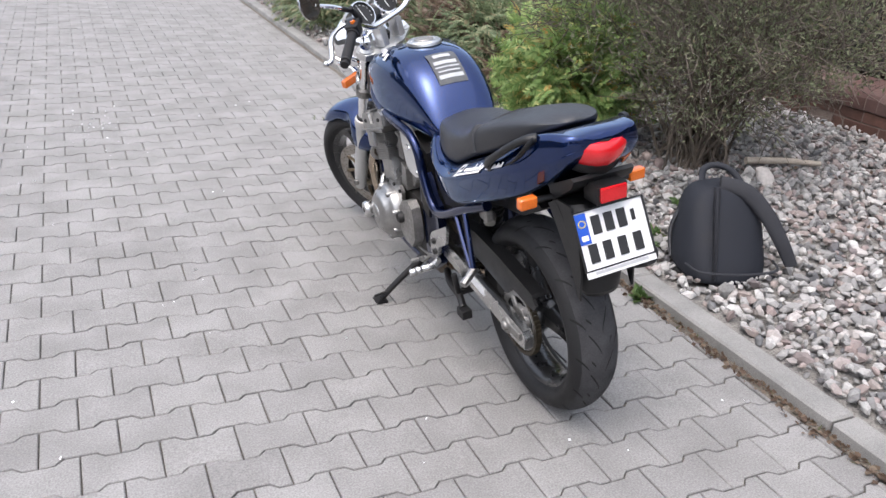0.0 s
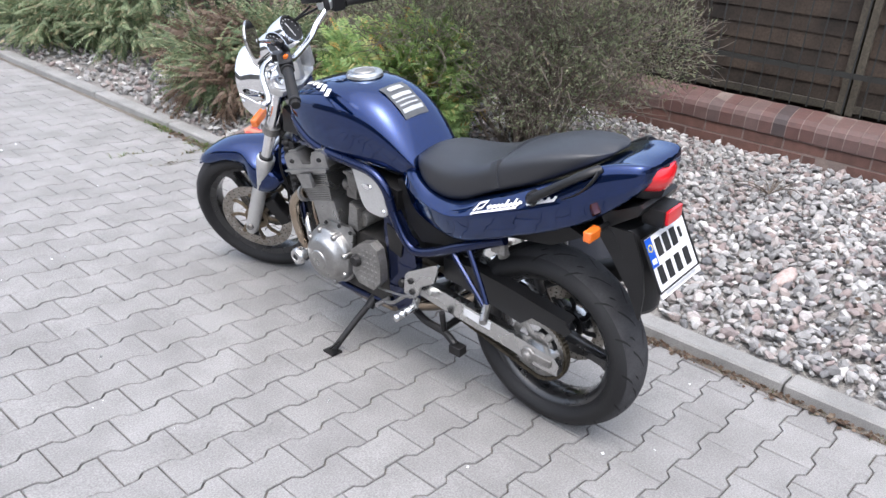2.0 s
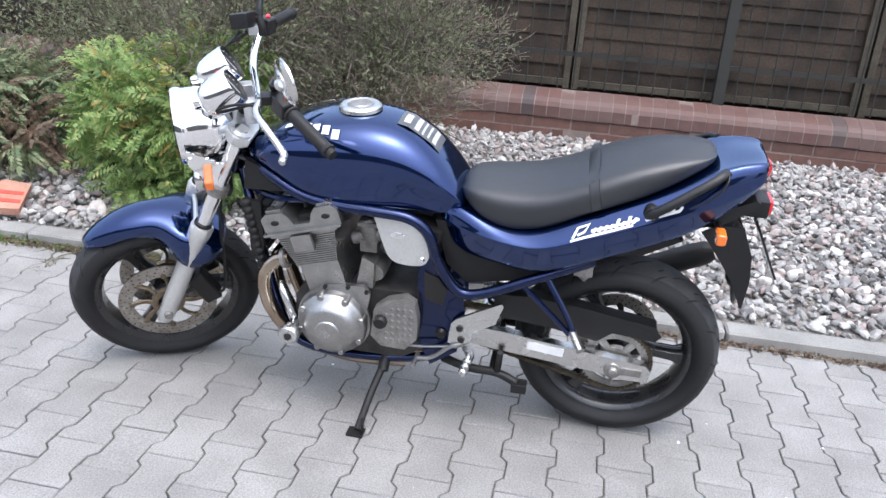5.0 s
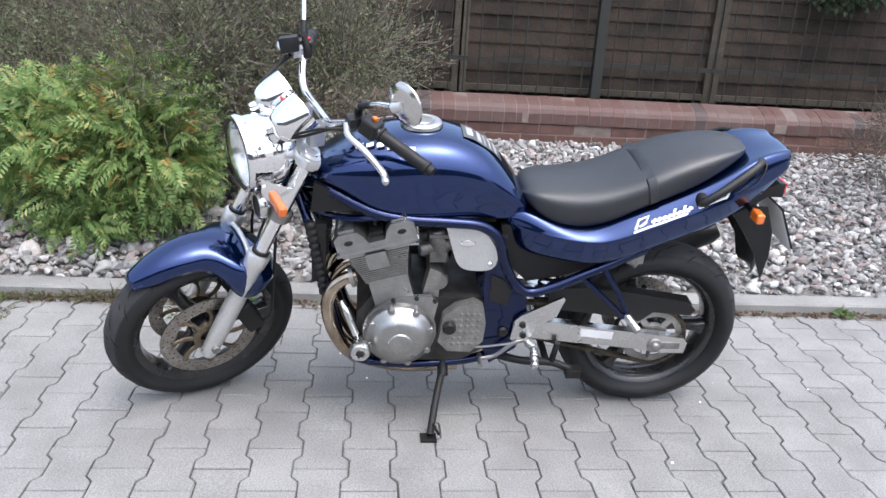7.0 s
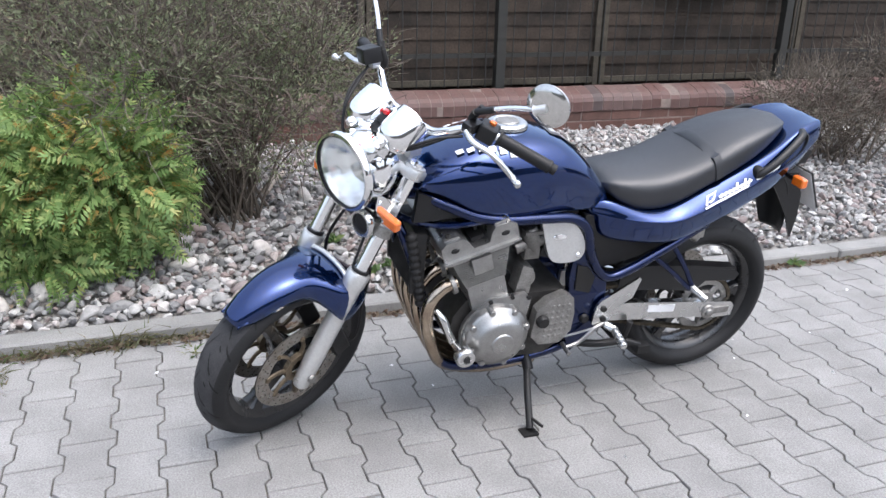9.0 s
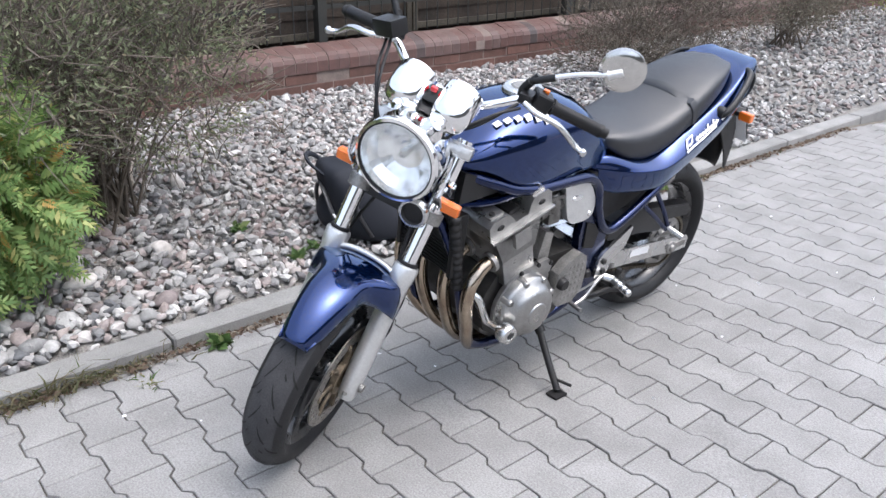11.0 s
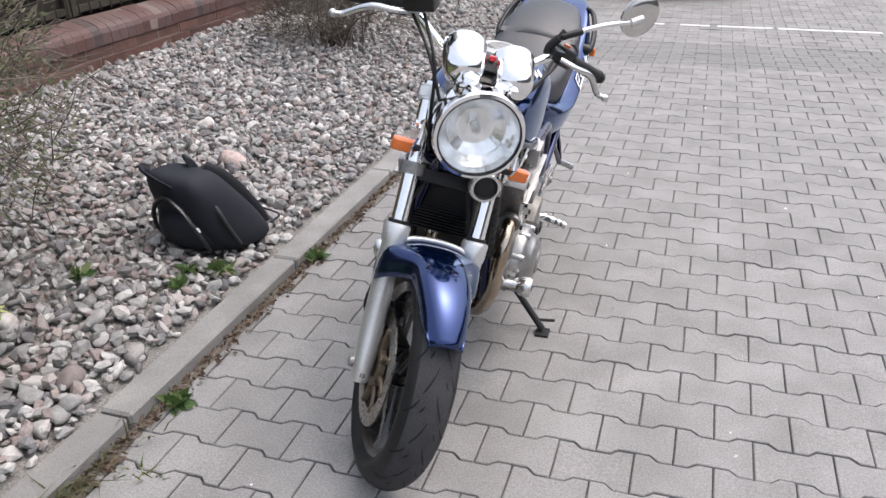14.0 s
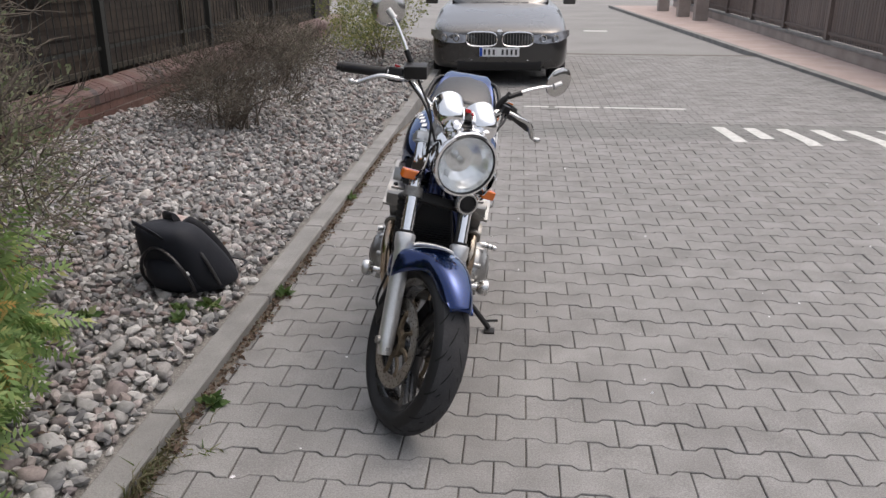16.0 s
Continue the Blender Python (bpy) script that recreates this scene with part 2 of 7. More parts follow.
BX, BY = 0.1985, 0.1372
gap = 0.0021
hw, ye, yw = BX / 2 - gap, BY / 2 + 0.0102 - gap, BY / 2 - 0.0102 - gap
half = [(-hw, ye), (-0.062, ye), (-0.040, yw), (0.040, yw), (0.062, ye), (hw, ye)]
outline = half + [(x, -y) for x, y in half[::-1]]


def block_shape(c=0.0026, depth=0.022):
    n = len(outline)
    v, f = [], []
    for s, z in ((1 - c / 0.09, 0.0), (1, -c), (1, -depth)):
        v += [(x * s, y * (s if s == 1 else 1 - c / 0.07), z) for x, y in outline]
    f.append(tuple(range(n))[::-1])
    for k in range(2):
        for i in range(n):
            j = (i + 1) % n
            f.append((k * n + i, k * n + j, (k + 1) * n + j, (k + 1) * n + i))
    return np.array(v), f


bv, bf = block_shape()
block_me = mesh_np("paving_block", bv, bf, M_block_o)
rng = np.random.default_rng(3)
near, field, dirty, halves, slivers = [], [], [], [], []
for r in range(-90, 82):
    y = 2.897 + r * BY
    if y < -9.3 or y > 13.8:
        continue
    for c in range(-24, 6):
        x = 0.910 + (c + (0.5 if r % 2 else 0.0)) * BX
        if x > 1.86 or x < -3.7:
            continue
        if x > 1.75:
            halves.append((x, y, ramp_z(y) + rng.normal(0, 0.0008)))
            continue
        if x > 1.65:
            slivers.append((1.8165, y, ramp_z(y) + rng.normal(0, 0.001)))
        p = (x, y, ramp_z(y) + rng.normal(0, 0.0008), rng.normal(0, 0.004), rng.normal(0, 0.004), rng.normal(0, 0.006))
        if -0.1 < x < 1.84 and 1.55 < y < 5.6 and len(near) < 290:
            near.append(p)
        elif -2.75 < y < -1.5:
            dirty.append(p)
        else:
            field.append(p)


def block_field(name, places, material):
    vs, fs = [], []
    for x, y, z, a, b, c in places:
        s = math.atan2(ramp_z(y + 0.05) - ramp_z(y - 0.05), 0.1)
        o = len(vs) * len(bv)
        w = bv.copy()
        w[:, :2] = w[:, :2] @ np.array([[math.cos(c), math.sin(c)], [-math.sin(c), math.cos(c)]])
        w[:, 2] += w[:, 0] * a + w[:, 1] * (b + s) + z
        w[:, 0] += x
        w[:, 1] += y
        vs.append(w)
        fs += [tuple(i + o for i in f) for f in bf]
    return tagged(child(name, mesh_np(name, np.concatenate(vs), fs, material), pavement), kind="stuff")


bm = bmesh.new()
for x, y, z in halves:
    cut = [(-hw, ye), (-0.062, ye), (-0.040, yw), (0.024, yw)]
    prism(bm, [(x + a, y + b) for a, b in cut + [(a, -b) for a, b in cut[::-1]]], z - 0.022, z, "z")
for x, y, z in slivers:
    box(bm, x, y, z - 0.011, 0.021, 2 * ye, 0.022)
tagged(child("edge_blocks", finish(bm, "edge_blocks", M_block, bevel=0.003, seg=1), pavement), kind="stuff")
block_field("paving_blocks", field, M_block)
block_field("ramp_blocks", dirty, M_block_dirty)


def decal(name, quads, material, parent=None, lift=0.004):
    v, f = [], []
    for q in quads:
        o = len(v)
        v += [(x, y, z + lift) for x, y, z in q]
        f.append(tuple(range(o, o + len(q))))
    ob = new(name, mesh_np(name, v, f, material))
    if parent:
        ob.parent = parent
    return ob


def stripe(x, y0, y1, w, lean):
    k = 6
    left = [(x - w / 2 + lean * i / k, y0 + (y1 - y0) * i / k) for i in range(k + 1)]
    return [[(left[i][0], left[i][1], ramp_z(left[i][1])), (left[i][0] + w, left[i][1], ramp_z(left[i][1])), (left[i + 1][0] + w, left[i + 1][1], ramp_z(left[i + 1][1])), (left[i + 1][0], left[i + 1][1], ramp_z(left[i + 1][1]))] for i in range(k)]


for i, (x, y0, y1) in enumerate([(-1.15, -1.5, -2.6), (-1.44, -1.72, -2.55), (-1.74, -1.4, -2.52), (-2.05, -1.7, -2.5), (-2.36, -1.4, -2.5), (-2.67, -1.7, -2.5), (-2.98, -1.4, -2.5)]):
    tagged(decal("road_marking", stripe(x, y0, y1, 0.12, -0.06), M_paint_white), "worn white ramp stripe painted on the paving", "road marking", group="ramp stripes")
tagged(decal("road_line", [[(x, -3.70, -0.09), (x + w, -3.70, -0.09), (x + w, -3.62, -0.09), (x, -3.62, -0.09)] for x, w in ((-1.1, 0.9), (-0.15, 0.5), (0.42, 0.28), (0.85, 0.22))], M_paint_white), "worn broken white line across the road", "road marking")
tagged(decal("lane_dash", [[(-1.33, -15.0, -0.119), (-0.78, -15.0, -0.119), (-0.78, -14.65, -0.119), (-1.33, -14.65, -0.119)]], M_paint_white), "white dash painted on the far road", "road marking")

# ---- kerb of edging stones ----
kerb = tagged(new("kerb"), "pale concrete edging kerb along the gravel bed", "kerb", kind="structure")
cb = chamfer_box(0.105, 0.992, 0.20, 0.008)
kerb_me = finish(cb, "kerb_stone", M_kerb)
for i in range(-12, 13):
    child("kerb_stone", kerb_me, kerb, m=pose(1.905 + 0.003 * math.sin(i * 7.0), 1.76 + i * 1.0, -0.052 + 0.002 * math.sin(i * 3.1), 0.15 * math.sin(i), 0.3 * math.sin(2 * i), 0.12 * math.sin(3 * i)))

# ---- far pavement and fence across the road ----
K0, K1, F0, F1 = Vector((-3.62, -4.2)), Vector((-2.47, -25.8)), Vector((-4.62, -4.2)), Vector((-5.0, -25.8))
bm = bmesh.new()
prism(bm, [(K0.x, K0.y), (K1.x, K1.y), (K1.x - 0.14, K1.y), (K0.x - 0.14, K0.y)], -0.14, -0.045, "z")
far_kerb = tagged(new("far_kerb", finish(bm, "far_kerb", M_kerb, bevel=0.01)), "pale kerb of the far pavement", "kerb", kind="structure")
bm = bmesh.new()
prism(bm, [(K0.x - 0.14, K0.y), (K1.x - 0.14, K1.y), (-9, -25.8), (-9, -4.2)], -0.14, -0.05, "z")
tagged(new("far_pavement", finish(bm, "far_pavement", M_red_block)), "reddish block pavement across the road", "pavement", kind="structure")
M_gate = mat("brown_gate_paint", (0.105, 0.082, 0.072), (0.14, 0.11, 0.095), 3, 0.6, 0.1, rand="o", rspan=0.2)
M_plinth = mat("plinth_concrete", (0.34, 0.30, 0.27), (0.26, 0.225, 0.205), 2.5, 0.85, 0.06, bump=0.4, bscale=120)
d = (F1 - F0).normalized()
yaw_f = math.degrees(math.atan2(-d.x, d.y))
far_fence = tagged(new("far_fence"), "brown slatted metal fence on a low plinth across the road", "fence", kind="structure")
far_fence.matrix_world = pose(F0.x, F0.y, -0.05, 0, 0, yaw_f)
bm = bmesh.new()
box(bm, -0.1, 10.8, 0.09, 0.2, 21.6, 0.18)
part("plinth", bm, M_plinth, far_fence, bevel=0.01)
bm = bmesh.new()
box(bm, -0.1, 10.8, 0.205, 0.24, 21.6, 0.05)
part("plinth_cap", bm, M_kerb, far_fence, "pale plinth cap", bevel=0.008)
bm = bmesh.new()
box(bm, 0, 0, 0, 0.03, 0.085, 1.5)
slat_me = finish(bm, "slat", M_gate)
for i in range(196):
    child("slat", slat_me, far_fence, m=pose(-0.1, 0.1 + i * 0.11, 1.0))
bm = bmesh.new()
for z in (0.35, 1.6):
    box(bm, -0.135, 10.8, z, 0.03, 21.6, 0.05)
part("rail", bm, M_gate, far_fence)
bm = bmesh.new()
box(bm, -0.1, 0, 0.95, 0.14, 0.14, 1.9)
post_me = finish(bm, "post", M_gate, bevel=0.006)
for i in range(9):
    child("post", post_me, far_fence, m=pose(0, 0.1 + i * 2.6, 0))
bm = bmesh.new()
box(bm, 0, 0, 1.1, 0.34, 0.34, 2.2)
pillar_me = finish(bm, "gate_pillar", M_plinth, bevel=0.012)
for x, y in ((-4.15, -17.9), (-4.0, -19.6), (-3.9, -22.5)):
    tagged(new("gate_pillar", pillar_me), "grey concrete gate pillar by the far pavement", "pillar", group="gate pillars").matrix_world = pose(x, y, -0.05)

# ---- plain unseen wall added across the drive to darken reflections in the paint ----
M_close = mat("dull_reflection_wall", (0.16, 0.15, 0.135), (0.115, 0.11, 0.10), 1.2, 0.9, 0.05, bump=0.4, bscale=90)
bm = bmesh.new()
box(bm, -6.6, 4.9, 0.90, 0.25, 18.2, 2.05)
tagged(new("wall_drive", finish(bm, "wall_drive", M_close, bevel=0.01)), "added plain dull wall, out of view across the drive, that darkens reflections", "wall", kind="structure")

# ---- brick wall with coping ----
WX, WB = 4.25, 0.20
wall = tagged(new("wall_garden"), "low red brick wall with bull-nosed brick coping", "wall", kind="structure")
bm = bmesh.new()
box(bm, WX + 0.120, 1.5, 0.085, 0.235, 25, 0.50)
part("mortar_core", bm, M_mortar, wall, "pale recessed mortar")
brick_me = finish(chamfer_box(0.11, 0.247, 0.066, 0.003), "brick", M_brick)
cop = [(0.0, 0.0), (0.0, 0.070), (0.012, 0.098), (0.04, 0.122), (0.09, 0.142), (0.175, 0.165), (0.175, 0.0)]
bm = bmesh.new()
prism(bm, [(x, z) for x, z in cop], -0.0395, 0.0395, "y")
coping_me = finish(bm, "coping_brick", M_coping, bevel=0.003, seg=1)
bm = bmesh.new()
prism(bm, [(0.0025, 0.002), (0.0025, 0.069), (0.014, 0.0955), (0.041, 0.1195), (0.09, 0.1395), (0.172, 0.1625), (0.172, 0.002)], -12.4, 12.4, "y")
part("coping_mortar", bm, M_mortar, wall, "pale pointing between the coping bricks").matrix_basis = pose(WX - 0.012, 1.5, 0.338)
rng = np.random.default_rng(5)
for c in range(3):
    for i in range(-18, 22):
        y = 1.6 + i * 0.256 + (0.128 if c % 2 else 0)
        if c == 0 and not -3 < y < 6:
            continue
        child("brick", brick_me, wall, m=pose(WX + 0.055 + rng.normal(0, 0.0015), y, 0.178 + c * 0.074 - 0.028, 0, 0, rng.normal(0, 0.35)))
for i in range(-52, 62):
    child("coping_brick", coping_me, wall, m=pose(WX - 0.012 + rng.normal(0, 0.0015), 1.6 + i * 0.0853, 0.338 + rng.normal(0, 0.0015), 0, 0, rng.normal(0, 0.3)))
vs, fs = [], []
for i in list(range(-125, -52)) + list(range(62, 120)):
    bmv = np.array([v.co[:] for v in coping_me.vertices]) + np.array([WX - 0.012, 1.6 + i * 0.0853, 0.338])
    o = len(vs) * len(bmv)
    vs.append(bmv)
    fs += [tuple(v + o for v in p.vertices) for p in coping_me.polygons]
tagged(child("far_coping", mesh_np("far_coping", np.concatenate(vs), fs, M_coping), wall), kind="stuff")
vs, fs = [], []
for c in range(3):
    for i in list(range(-42, -18)) + list(range(22, 42)):
        bmv = np.array([v.co[:] for v in brick_me.vertices]) + np.array([WX + 0.055, 1.6 + i * 0.256 + (0.128 if c % 2 else 0), 0.15 + c * 0.074])
        o = len(vs) * len(bmv)
        vs.append(bmv)
        fs += [tuple(v + o for v in p.vertices) for p in brick_me.polygons]
tagged(child("far_bricks", mesh_np("far_bricks", np.concatenate(vs), fs, M_brick), wall), kind="stuff")

# ---- dark metal fence on the wall ----
FX = WX + 0.185
metal_fence = tagged(new("metal_fence"), "dark metal bar fence standing on the brick wall", "fence", kind="structure")
bm = bmesh.new()
box(bm, 0, 0, 0.75, 0.07, 0.07, 1.5)
fpost_me = finish(bm, "post", M_fence_paint, bevel=0.004)
bm = bmesh.new()
tube(bm, [(0, 0, -0.02), (0, 0, 1.42)], 0.0055, 6, straight=True)
bar_me = finish(bm, "bar", M_fence_paint, 60)
POST0, PITCH = 1.06, 2.53
for i in range(-4, 5):
    child("post", fpost_me, metal_fence, m=pose(FX, POST0 + i * PITCH, 0.47))
    if i == 4:
        break
    bm = bmesh.new()
    for z in (0.735, 1.78):
        box(bm, FX + 0.01, POST0 + (i + 0.5) * PITCH, z, 0.012, PITCH - 0.07, 0.032)
    part("rail", bm, M_fence_paint, metal_fence)
    for k in range(1, 24):
        child("bar", bar_me, metal_fence, m=pose(FX, POST0 + i * PITCH + k * PITCH / 24, 0.53))

# ---- wooden lap fence behind it ----
LX = FX + 0.14
rng = np.random.default_rng(8)
bm = bmesh.new()
v = box(bm, 0, 0, 0, 0.012, 1.80, 0.118)
board_me = finish(bm, "board", M_wood)
bm = bmesh.new()
box(bm, 0, 0, 0, 0.03, 0.045, 1.75)
batten_me = finish(bm, "batten", M_wood_post, bevel=0.003)
bm = bmesh.new()
box(bm, 0, 0, 0, 0.03, 1.80, 0.045)
bottom_me = finish(bm, "bottom_rail", M_wood_post, bevel=0.003)
bm = bmesh.new()
box(bm, 0, 0, 0, 0.06, 0.07, 2.3)
stump_me = finish(bm, "fence_post", M_wood_post, bevel=0.004)
P0, PP = 2.03, 1.87
for i in range(-5, 4):
    pan = tagged(new("fence_panel"), "weathered brown overlapping-board wooden fence panel", "fence panel", group="lap fence panels")
    pan.matrix_world = pose(LX, P0 + (i + 0.5) * PP, 0)
    for k in range(15):
        child("board", board_me, pan, m=pose(0.02 + rng.normal(0, 0.002), rng.normal(0, 0.004), 0.60 + k * 0.098, 0, 5.5 + rng.normal(0, 0.6), rng.normal(0, 0.12)))
    for y in (-0.905, 0.905, rng.normal(0, 0.02)):
        child("batten", batten_me, pan, m=pose(-0.01 if abs(y) > 0.5 else 0.05, y, 1.36))
    for y in (-0.88, 0.88):
        child("fence_post", stump_me, pan, m=pose(0.06, y, 1.03))
    child("bottom_rail", bottom_me, pan, m=pose(-0.008, 0, 0.525))
    child("bottom_rail", bottom_me, pan, m=pose(-0.008, 0, 2.08))
bm = bmesh.new()
box(bm, WX + 0.6, 1.5, 1.05, 0.05, 27, 2.1)
tagged(new("wall_behind_fence", finish(bm, "wall_behind_fence", M_wood)), "dark boards closing the garden behind the fence", "wall", kind="structure")


# ---- gravel bed ----
def bed_z(x, y):
    t = min(1.0, max(0.0, (x - 1.96) / 0.9))
    return 0.035 + 0.115 * t + 0.05 * min(1.0, max(0.0, (x - 2.8) / 1.4)) + 0.012 * noise.noise((x * 1.7, y * 1.7, 0))


nx, ny = 24, 200
gv = [(1.955 + 2.4 * i / nx, -10 + 24 * j / ny, bed_z(1.955 + 2.4 * i / nx, -10 + 24 * j / ny) - 0.012) for j in range(ny + 1) for i in range(nx + 1)]
gf = [(j * (nx + 1) + i, j * (nx + 1) + i + 1, (j + 1) * (nx + 1) + i + 1, (j + 1) * (nx + 1) + i) for j in range(ny) for i in range(nx)]
bed = tagged(new("gravel_bed", mesh_np("gravel_bed", gv, gf, M_bed, True)), "bed of mixed white, grey and reddish pebbles", "gravel bed", kind="structure")


def ico(sub):
    bm = bmesh.new()
    bmesh.ops.create_icosphere(bm, subdivisions=sub, radius=1.0)
    v = np.array([q.co[:] for q in bm.verts])
    f = np.array([[q.index for q in p.verts] for p in bm.faces])
    bm.free()
    return v, f


def stone_shapes(sub, count, seed):
    v0, f0 = ico(sub)
    out = []
    g = np.random.default_rng(seed)
    for _ in range(count):
        v = v0.copy()
        for _ in range(8):
            n = g.normal(size=3)
            n /= np.linalg.norm(n)
            h = g.uniform(0.40, 0.76)
            dd = v @ n
            v -= np.outer(np.maximum(dd - h, 0) * 0.85, n)
        v *= g.uniform(0.88, 1.12, (len(v), 1)) ** 0.5
        out.append(v * np.array([1.0, g.uniform(0.6, 0.95), g.uniform(0.38, 0.65)]))
    return out, f0


def rot(g, tilt=0.5):
    a = g.uniform(0, math.tau)
    e = Euler((g.normal(0, tilt), g.normal(0, tilt), a)).to_matrix()
    return np.array(e)


def scatter(name, shapes, f0, places, parent, material, g, smooth=False):
    V, Fc = [], []
    n = len(shapes[0])
    for k, (x, y, z, s) in enumerate(places):
        V.append((shapes[g.integers(len(shapes))] * s) @ rot(g).T + (x, y, z))
        Fc.append(f0 + k * n)
    ob = child(name, mesh_np(name, np.concatenate(V), np.concatenate(Fc), material, smooth), parent)
    return tagged(ob, kind="stuff")


g = np.random.default_rng(11)
near_p, far_p = [], []


def fill(x0, x1, y0, y1, step, lo, hi, out):
    for i in range(int((x1 - x0) / step)):
        for j in range(int((y1 - y0) / step)):
            x, y = x0 + (i + g.uniform(0, 1)) * step, y0 + (j + g.uniform(0, 1)) * step
            s = lo + (hi - lo) * g.uniform(0, 1) ** 2.2
            out.append((x, y, bed_z(x, y) + g.normal(0.004, 0.008) + 0.15 * s, s))


fill(1.985, 4.24, -1.4, 5.0, 0.031, 0.018, 0.045, near_p)
fill(1.985, 4.24, -9.5, -1.4, 0.058, 0.022, 0.05, far_p)
fill(1.985, 4.24, 5.0, 12.5, 0.058, 0.022, 0.05, far_p)
shapes2, f2 = stone_shapes(2, 14, 21)
shapes1, f1 = stone_shapes(1, 14, 22)
scatter("pebbles", shapes1, f1, near_p, bed, M_stone, g)
scatter("far_pebbles", shapes1, f1, far_p, bed, M_stone, g)
stone_mes = [mesh_np("pebble", s, f2, M_stone_o, True) for s in shapes2[:8]]
for k in range(150):
    x, y = g.uniform(2.02, 3.4), g.uniform(0.2, 4.4)
    if 1.95 < x < 2.75 and 1.9 < y < 2.6:
        continue
    s = g.uniform(0.028, 0.046)
    ob = child("pebble", stone_mes[k % 8], bed, m=pose(x, y, bed_z(x, y) + 0.008, g.normal(0, 15), g.normal(0, 15), g.uniform(0, 360)) @ Matrix.Scale(s, 4))


for k in range(120):
    y = 2.9 + 1.9 * g.uniform(0, 1)
    x = 2.02 + 0.75 * g.uniform(0, 1) ** 1.4
    s = g.uniform(0.034, 0.062)
    child("pebble", stone_mes[k % 8], bed, m=pose(x, y, bed_z(x, y) + 0.012, g.normal(0, 12), g.normal(0, 12), g.uniform(0, 360)) @ Matrix.Scale(s, 4))


# ---- motorcycle: x right, y forward, z up, rear contact patch at the origin ----
M_blue = mat("blue_metallic_paint", (0.0045, 0.020, 0.096), (0.0055, 0.023, 0.110), 3, 0.13, 0.02, metal=0.90, fine=0.06, bscale=900, coat=1.0)
M_blue.node_tree.nodes["Principled BSDF"].inputs["Coat IOR"].default_value = 1.5
M_blue.node_tree.nodes["Principled BSDF"].inputs["Specular Tint"].default_value = (0.5, 0.7, 1.0, 1)
M_blue.node_tree.nodes["Principled BSDF"].inputs["Coat Roughness"].default_value = 0.03
M_frame = mat("dark_blue_frame_paint", (0.005, 0.014, 0.066), (0.004, 0.011, 0.052), 6, 0.24, 0.05, metal=0.85, coat=0.6)
M_black = mat("black_plastic", (0.006, 0.006, 0.0065), (0.010, 0.010, 0.0105), 12, 0.40, 0.1, spec=0.4, bump=0.15, bscale=500)
M_matt = mat("dull_black_metal", (0.008, 0.008, 0.009), (0.016, 0.015, 0.014), 14, 0.55, 0.12, metal=0.3, bump=0.2, bscale=300)
M_vinyl = mat("black_vinyl", (0.0065, 0.0072, 0.010), (0.010, 0.011, 0.014), 5, 0.40, 0.06, bump=0.35, bscale=700, fine=0.1, spec=0.8)
M_rubber = mat("tyre_rubber", (0.008, 0.008, 0.0088), (0.013, 0.013, 0.0135), 9, 0.6, 0.1, bump=0.3, bscale=300, fine=0.15, spec=0.35)
M_tread = mat("dusty_tread_rubber", (0.046, 0.046, 0.048), (0.032, 0.032, 0.034), 14, 0.85, 0.08, bump=0.4, bscale=300, fine=0.2, spec=0.3)
M_groove = mat("tread_groove", (0.004, 0.004, 0.004), (0.006, 0.006, 0.006), 20, 0.9, 0.05)
M_chrome = mat("chrome", (0.92, 0.92, 0.92), (0.88, 0.88, 0.88), 6, 0.06, 0.025, metal=1.0, fine=0.03)
M_alu = mat("cast_aluminium", (0.40, 0.397, 0.386), (0.29, 0.286, 0.277), 18, 0.34, 0.1, metal=0.95, bump=0.25, bscale=350, fine=0.12)
M_alu_dull = mat("weathered_aluminium", (0.32, 0.312, 0.295), (0.22, 0.212, 0.20), 26, 0.5, 0.1, metal=0.8, bump=0.4, bscale=250, fine=0.2)
M_silver = mat("silver_paint", (0.62, 0.62, 0.61), (0.56, 0.56, 0.55), 10, 0.35, 0.06, metal=0.7, fine=0.06, coat=0.3)
M_polish = mat("polished_aluminium", (0.66, 0.66, 0.65), (0.58, 0.58, 0.57), 12, 0.25, 0.08, metal=1.0, fine=0.08)
M_disc = mat("brake_disc_steel", (0.42, 0.40, 0.37), (0.30, 0.275, 0.24), 40, 0.33, 0.08, metal=1.0, fine=0.15)
M_bronze = mat("stained_disc_carrier", (0.19, 0.15, 0.10), (0.12, 0.095, 0.065), 30, 0.5, 0.1, metal=0.6, fine=0.2)
M_pipe = mat("heat_tinted_chrome", (0.50, 0.43, 0.34), (0.30, 0.23, 0.17), 14, 0.18, 0.08, metal=1.0, fine=0.1)
M_amber = mat("amber_lens", (0.70, 0.16, 0.015), (0.60, 0.13, 0.01), 30, 0.18, 0.05, coat=0.8, fine=0.08, bscale=300)
M_red = mat("red_lens", (0.60, 0.012, 0.018), (0.48, 0.008, 0.012), 20, 0.15, 0.05, coat=0.8, fine=0.06, bscale=300)
M_shell = mat("dulled_chrome_shell", (0.66, 0.65, 0.63), (0.60, 0.59, 0.57), 10, 0.16, 0.04, metal=1.0, fine=0.05)
M_white = mat("white_print", (0.72, 0.72, 0.72), (0.66, 0.66, 0.66), 20, 0.45, 0.05, fine=0.05)
M_eu = mat("plate_blue_band", (0.01, 0.07, 0.42), (0.01, 0.06, 0.38), 20, 0.4, 0.05, fine=0.03)
M_ink = mat("black_print", (0.01, 0.01, 0.01), (0.015, 0.015, 0.015), 20, 0.5, 0.05, fine=0.03)
